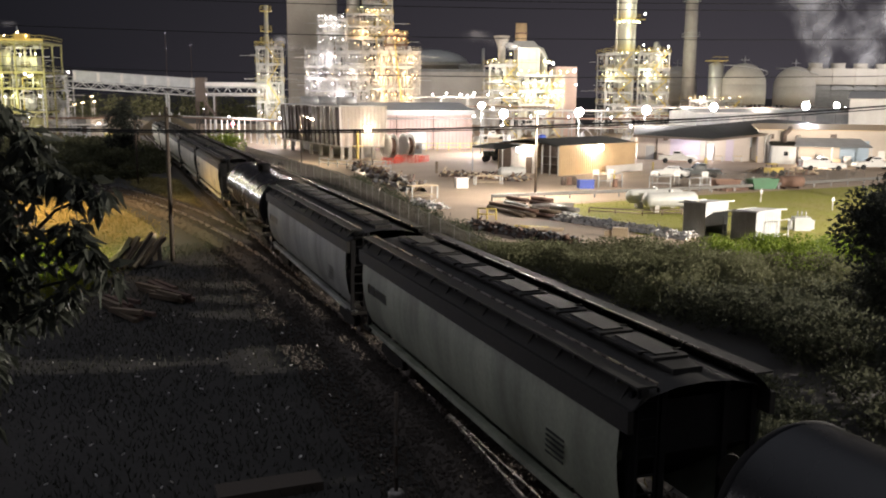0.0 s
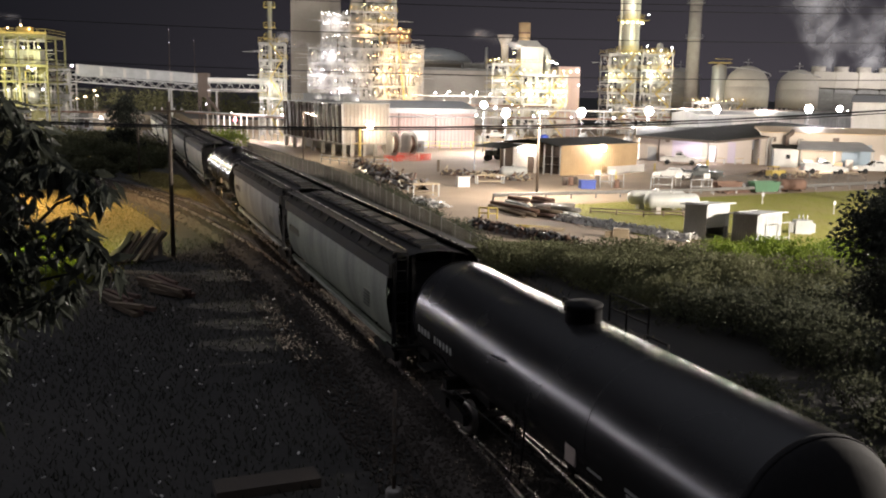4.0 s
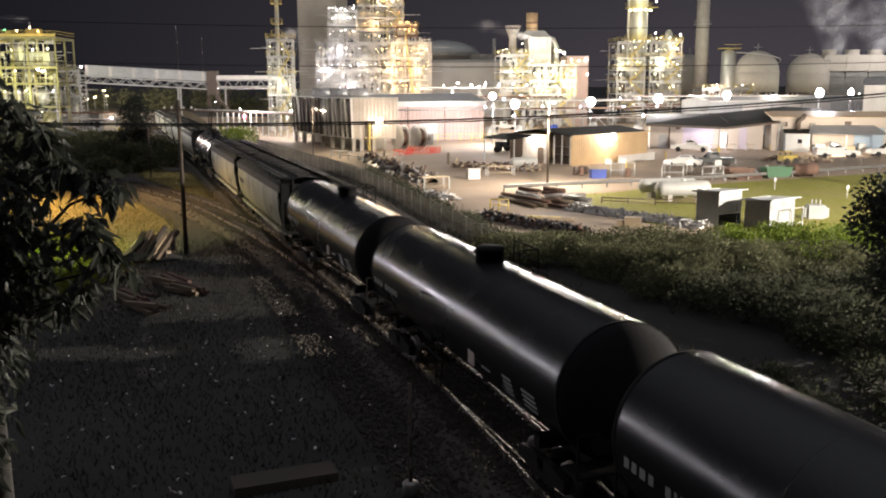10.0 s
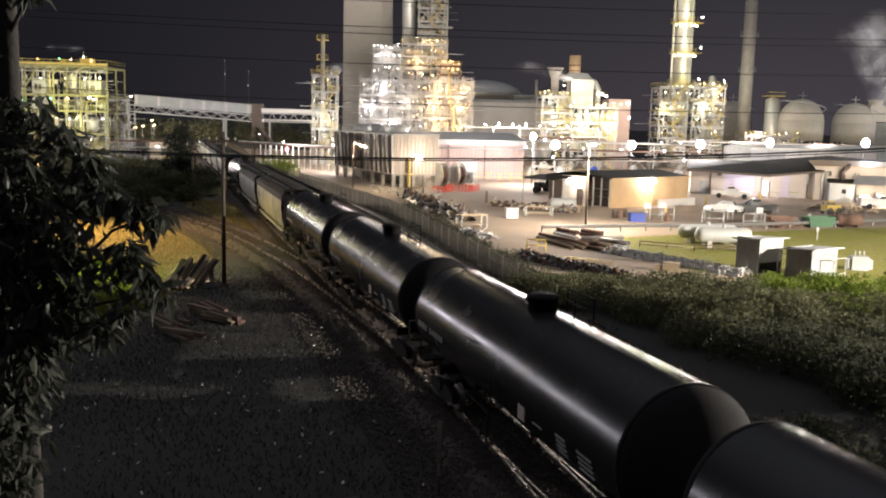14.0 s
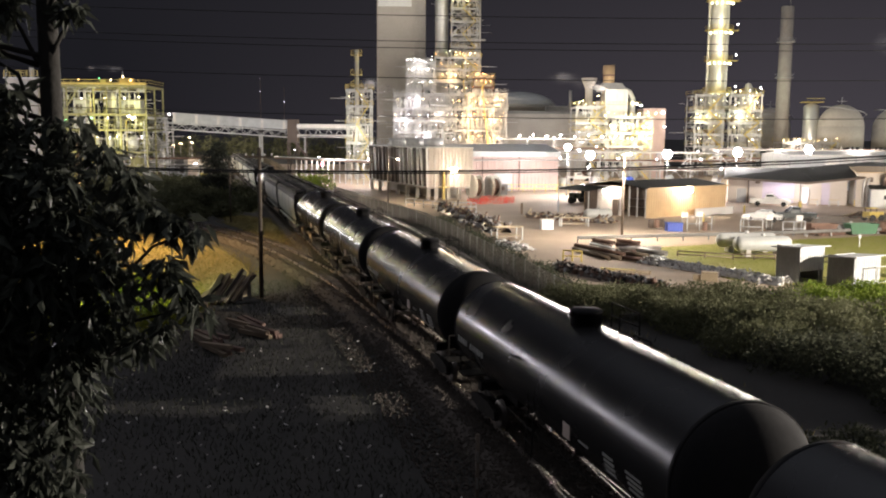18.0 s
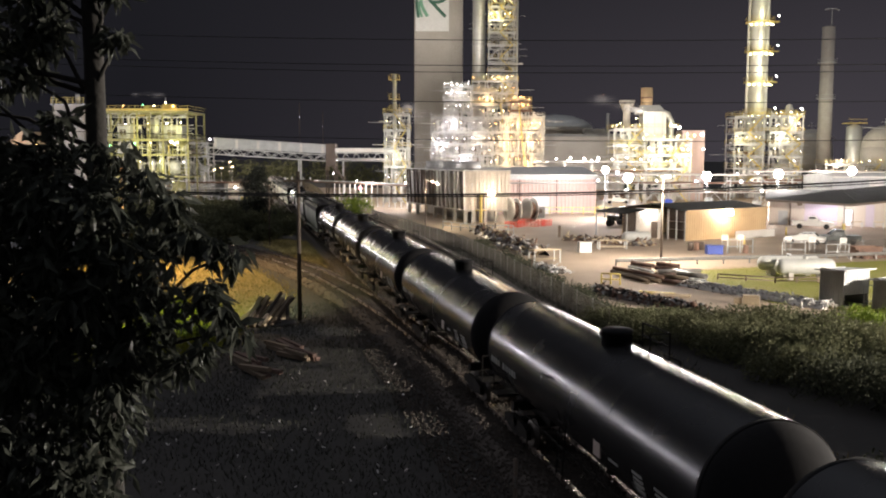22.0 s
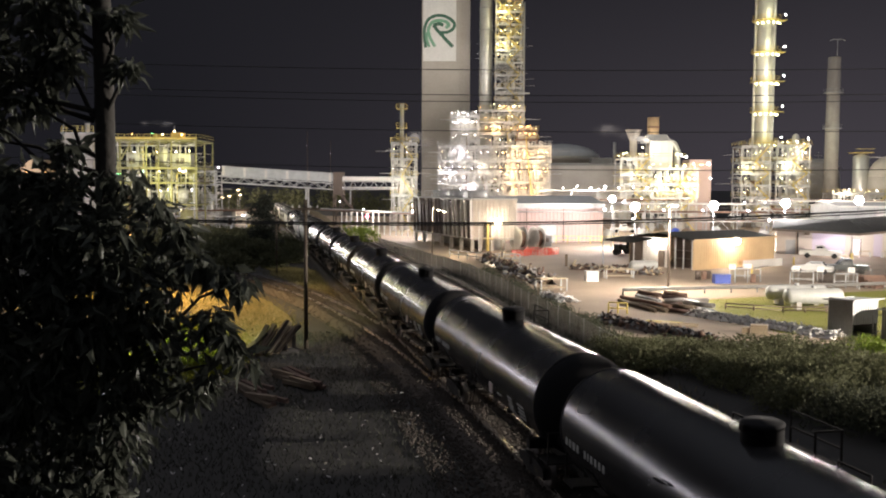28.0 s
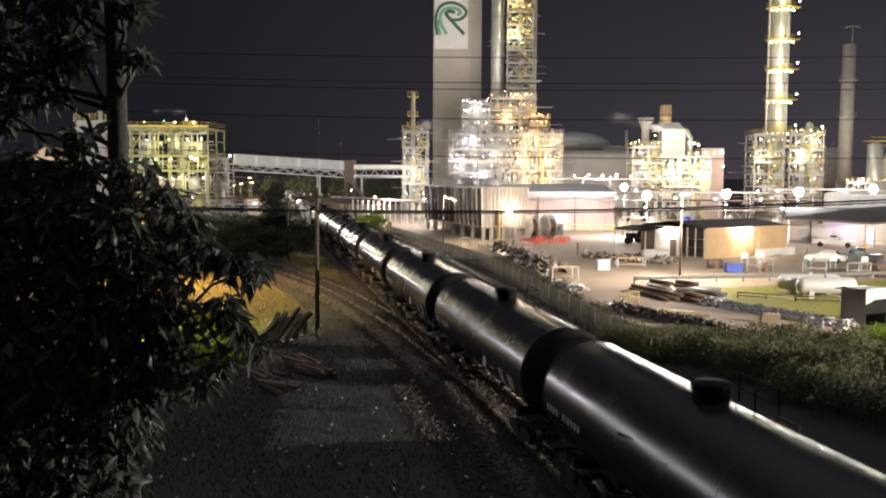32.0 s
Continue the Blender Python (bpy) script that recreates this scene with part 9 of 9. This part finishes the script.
grass([(9.0, 24), (10.5, 34), (9.3, 46), (9.0, 60), (5.6, 82), (0.8, 106), (-8.0, 106), (-2.5, 80), (2.5, 58), (6.5, 40)], 14000, WEED_BLADE, 0.3, "weeds in the cinder strip", 8)
grass([(-12.0, 86), (-19, 104), (-26, 110), (-24, 100), (-14.5, 82), (-8.5, 70)], 9000, DRY_BLADE, 0.22, "dry grass between the two tracks", 6)


# the grassy bank behind the tracks and the lit corner of the far yard
_rnd = random.Random(61)
_rows = []
for _i in range(13):
    _u = _i / 12
    _rows.append([(-49 + 13 * _u, 222 - 4 * _v + _rnd.uniform(-0.3, 0.3), max(0.0, 4.6 * math.sin(math.pi * min(1, 0.08 + _u * 0.92)) ** 0.7 * math.sin(math.pi * min(1.0, 0.02 + _v * 0.32)) + _rnd.uniform(-0.15, 0.15))) for _v in (0, 0.6, 1.2, 1.8, 2.4, 3.0)])
solid("grass_bank", Shape().sheet(_rows, smooth=True), FAR_SOIL, Matrix(), "low grassy bank behind the far tracks", "bank", kind="structure")
for _x, _y, _w, _d, _h, _m in ((-84, 214, 9, 5, 3.0, GREY_SIDING), (-73, 219, 6, 4, 2.6, BEIGE_WALL), (-66, 226, 5, 4, 3.4, DARK_SIDING), (-92, 222, 8, 6, 3.6, BEIGE_WALL), (-61, 212, 3, 2.4, 2.2, GREY_SIDING)):
    _t = thing("site_cabin", pose(_x, _y, 0.02, 0, 0, _rnd.uniform(-12, 12)), "plain site cabin with a flat roof in the far yard", "cabin", "far cabins")
    part("wall", Shape().box(0, 0, _h / 2, _w, _d, _h), _m, _t)
    part("roof", Shape().box(0, 0, _h + 0.1, _w + 0.4, _d + 0.4, 0.2), DARK_ROOF, _t)
    part("door", Shape().box(_w * 0.25, -_d / 2 - 0.03, 1.05, 0.95, 0.06, 2.1), DARK_METAL, _t)
    part("window", Shape().box(-_w * 0.2, -_d / 2 - 0.03, 1.6, 1.2, 0.06, 0.9), CAR_GLASS, _t)
yard_rack(-80.0, 203, 26, (2.6, 4.0), "low pipe rack in the far yard", 5)
for _i in range(9):
    solid("stacked_box", Shape().box(0, 0, 0.5, _rnd.uniform(0.8, 2.0), 1.0, 1.0), _rnd.choice((RUST, WOOD, GREY_SIDING, SAFETY)), stub(-78 + 4.2 * _i + _rnd.uniform(-1, 1), 196 + _rnd.uniform(-3, 10), 0.02, _rnd.uniform(0, 90)), "weathered storage box on the far yard's dirt", "box", "far boxes")


_sh = Shape()
for _i in range(64):
    _u = _i / 63
    _c = (-190 + 175 * _u + _rnd.uniform(-2, 2), 440 - 90 * _u + _rnd.uniform(-14, 14), _rnd.uniform(2.0, 5.5))
    leaf_cloud(_sh, _rnd, _c, (4.5, 4.5, _rnd.uniform(3.0, 5.5)), 130, 1.3, 0.8, 0.2, 0.3)
tagged(solid("far_woods", _sh, LEAF_BUSH, Matrix(), "dim belt of trees beyond the far yard", "trees"), kind="stuff")


# ---- steam ----
def steam_material():
    """Thin vapour that fades towards the rim of each puff."""
    m = bpy.data.materials.new("thin_steam")
    m.use_nodes = True
    n, l = m.node_tree.nodes, m.node_tree.links
    out = n["Material Output"]
    n.remove(n["Principled BSDF"])
    d, tl, both, t, mx = n.new("ShaderNodeBsdfDiffuse"), n.new("ShaderNodeBsdfTranslucent"), n.new("ShaderNodeMixShader"), n.new("ShaderNodeBsdfTransparent"), n.new("ShaderNodeMixShader")
    for sh in (d, tl):
        sh.inputs[0].default_value = (0.92, 0.92, 0.95, 1)
    l.new(d.outputs[0], both.inputs[1])
    l.new(tl.outputs[0], both.inputs[2])
    tc, no, mr, dist, fade, mul = n.new("ShaderNodeTexCoord"), n.new("ShaderNodeTexNoise"), n.new("ShaderNodeMapRange"), n.new("ShaderNodeVectorMath"), n.new("ShaderNodeMapRange"), n.new("ShaderNodeMath")
    info, off = n.new("ShaderNodeObjectInfo"), n.new("ShaderNodeVectorMath")
    off.operation = "ADD"
    l.new(tc.outputs["Object"], off.inputs[0])
    l.new(info.outputs["Location"], off.inputs[1])
    no.inputs["Scale"].default_value, no.inputs["Detail"].default_value = 0.11, 5
    l.new(off.outputs[0], no.inputs["Vector"])
    mr.inputs["From Min"].default_value, mr.inputs["From Max"].default_value = 0.36, 0.66
    mr.inputs["To Min"].default_value, mr.inputs["To Max"].default_value = 0.03, 0.75
    l.new(no.outputs["Fac"], mr.inputs["Value"])
    dist.operation = "DISTANCE"
    dist.inputs[1].default_value = (0.5, 0.0, 0.5)
    flat = n.new("ShaderNodeVectorMath")
    flat.operation = "MULTIPLY"
    flat.inputs[1].default_value = (1, 0, 1)
    l.new(tc.outputs["Generated"], flat.inputs[0])
    l.new(flat.outputs[0], dist.inputs[0])
    fade.interpolation_type = "SMOOTHSTEP"
    fade.inputs["From Min"].default_value, fade.inputs["From Max"].default_value = 0.47, 0.05
    l.new(dist.outputs["Value"], fade.inputs["Value"])
    mul.operation = "MULTIPLY"
    l.new(mr.outputs[0], mul.inputs[0])
    l.new(fade.outputs[0], mul.inputs[1])
    l.new(mul.outputs[0], mx.inputs[0])
    l.new(t.outputs[0], mx.inputs[1])
    l.new(both.outputs[0], mx.inputs[2])
    l.new(mx.outputs[0], out.inputs[0])
    return m


STEAM = steam_material()


def plume(base, puffs, label, seed):
    """Vapour in a few large billowed puffs (x, z, half width, half height) at different depths."""
    rnd = random.Random(seed)
    root = thing("steam_plume", pose(*base), label, "steam")
    for i, (x, z, hw, hh) in enumerate(puffs):
        sh = Shape()
        rows = []
        for a in range(13):
            row = []
            for b in range(13):
                u, v = -1 + a / 6, -1 + b / 6
                row.append((u * hw, 0.5 * hw * noise.noise(Vector((u * 1.6, v * 1.6, i + seed * 7.3))), v * hh))
            rows.append(row)
        sh.sheet(rows, smooth=True)
        part("puff", sh, STEAM, root, at=pose(x, 1.6 * i, z, 0, rnd.uniform(-12, 12), rnd.uniform(-20, 20))).visible_shadow = False
    return root


plume((141, 262, 17), ((0, 2, 5.5, 7), (0.5, 7, 6.5, 8), (-0.5, 12, 7.5, 8), (-3, 15, 8, 7), (1.5, 18, 9, 8), (-4, 21, 9, 7), (2, 24, 9, 8)), "pale steam column rising behind the sphere tanks", 1)
plume((153, 263, 17), ((0, 3, 10, 7), (5, 7, 11, 8), (-2, 11, 11, 8), (6, 15, 11, 8), (0, 21, 12, 8)), "broad thin steam cloud drifting over the cooling cells", 5)
plume((159.5, 256, 31), ((0, 0, 5.5, 5), (0.5, 2, 5, 5), (1.5, 4, 5, 5), (2.5, 7, 6, 5)), "dense white steam puff above the cooling cells", 7)
plume((33.5, 214, 23.0), ((4, -1.6, 3.4, 1.6), (1.6, -0.6, 3.8, 1.8), (-1, 0.2, 4.2, 1.9), (-4, 0.8, 4.4, 1.8)), "wisp of steam blown from the dust collector", 2)
plume((-74.5, 204, 24.2), ((2, -0.2, 2.2, 0.9), (-1, 0.3, 2.6, 0.9), (-4, 0.2, 2.6, 0.8)), "thin wisp of steam from a vent pipe", 3)
plume((-15.5, 236, 22.5), ((1, -1, 3.5, 2), (-2.5, 0.5, 3.8, 2.2)), "wisp of steam drifting from the process unit", 4)
_v = thing("vent_pipe", pose(-70.9, 204, 0), "thin vent pipe above the process tower", "pipe")
part("pipe", Shape().tube((0, 0, 19), (0, 0, 23.6), 0.14, 8), STEEL, _v)


# ---- tracks with their ties ----
def ties(root, line, limit):
    """Ties at 0.55 m along the line, the near ones each a part."""
    left, made, rest = 0.0, 0, Shape()
    for a, b in zip(line, line[1:]):
        d = b - a
        length = d.length
        ang = math.degrees(math.atan2(d.y, d.x)) - 90
        s = left
        while s < length:
            p = a + d * (s / length)
            jig = random.uniform(-1.5, 1.5)
            if made < limit:
                part("tie", TIE_MESH, None, root, at=pose(p.x, p.y, 0.185, 0, 0, ang + jig))
            else:
                rest.box(p.x, p.y, 0.185, 2.6, 0.23, 0.18, ang)
            made += 1
            s += 0.55
        left = s - length
    if rest.v:
        tagged(part("ties", rest, TIE, root), kind="stuff")


ground_sheet()
_root, _line = bed([on_track(-12), on_track(400)], 1.7, "main railway track of worn rails on ballast")
ties(_root, _line, 180)
SPUR = [Vector(p) for p in ((5.35, 17.0, 0.001), (4.1, 23.0, 0.001), (2.75, 29.0, 0.001), (1.45, 34.0, 0.001), (0.2, 38.5, 0.001), (-1.7, 44.2, 0.001), (-5.0, 54.2, 0.001), (-8.7, 63.6, 0.001), (-13.4, 74.4, 0.001), (-17.8, 82.6, 0.001),
        (-22.6, 90.4, 0.001), (-27.8, 96.6, 0.001), (-35.0, 101.6, 0.001), (-46.0, 106.5, 0.001), (-62.0, 111.5, 0.001), (-90.0, 118.0, 0.001))]
_spur = [SPUR[0]]
for _i in range(len(SPUR) - 1):
    _a, _b, _c, _d = SPUR[max(_i - 1, 0)], SPUR[_i], SPUR[_i + 1], SPUR[min(_i + 2, len(SPUR) - 1)]
    for _k in range(1, 6):
        _t = _k / 5
        _spur.append(0.5 * ((2 * _b) + (_c - _a) * _t + (2 * _a - 5 * _b + 4 * _c - _d) * _t * _t + (3 * _b - _a - 3 * _c + _d) * _t ** 3))
_root, _line = bed(_spur, 1.6, "rusty siding that curves away to the left of the main track")
ties(_root, _line, 220)
_rnd = random.Random(41)
_sh = Shape()
for _ in range(9000):
    _i = int(_rnd.random() ** 1.3 * (len(_spur) - 12))
    _p = _spur[_i] + (_spur[_i + 1] - _spur[_i]) * _rnd.random()
    _d = (_spur[_i + 1] - _spur[_i]).normalized()
    _o = _rnd.uniform(-2.5, 2.5)
    _p = _p + Vector((_d.y, -_d.x, 0)) * _o
    _r = _rnd.uniform(0.035, 0.1)
    _m = pose(_p.x, _p.y, 0.27 if abs(_o) < 1.6 else max(0.03, 0.27 - 0.4 * (abs(_o) - 1.6)), _rnd.uniform(0, 90), _rnd.uniform(0, 90), _rnd.uniform(0, 90))
    _sh.add([_m @ Vector(v) for v in ((_r, 0, 0), (-_r, 0.2 * _r, 0), (0, _r, 0), (0.1 * _r, -_r, 0), (0, 0, _r * 0.8), (0, 0, -_r * 0.8))], [(0, 2, 4), (2, 1, 4), (1, 3, 4), (3, 0, 4), (2, 0, 5), (1, 2, 5), (3, 1, 5), (0, 3, 5)])
tagged(solid("gravel", _sh, BALLAST, Matrix(), "loose ballast stones on the siding", "gravel"), kind="stuff")
_root, _line = bed([on_track(s, o, 0.002) for s, o in ((40, 6.0), (52, 7.3), (64, 8.5), (77, 9.5), (92, 10.1), (107, 10.4), (135, 10.4), (300, 10.4))], 1.6, "second track along the yard fence")
ties(_root, _line, 100)


def motions():
    for car, o in TRAIN:
        walk(car, [(t, car_pose(s + o)) for t, s in RUN])
        if -160 < o < 45:
            for wheel in [w for w in car.children_recursive if w.name.startswith("wheelset")]:
                x, y, z = wheel.location
                turns = []
                for i in range(247):
                    t = 32.0 * i / 246
                    k = max(j for j in range(len(RUN) - 1) if RUN[j][0] <= t)
                    (t0, s0), (t1, s1) = RUN[k], RUN[k + 1]
                    turns.append((t, pose(x, y, z, math.degrees(-(s0 + (s1 - s0) * (t - t0) / (t1 - t0)) / 0.46) % 360)))
                walk(wheel, turns)


motions()
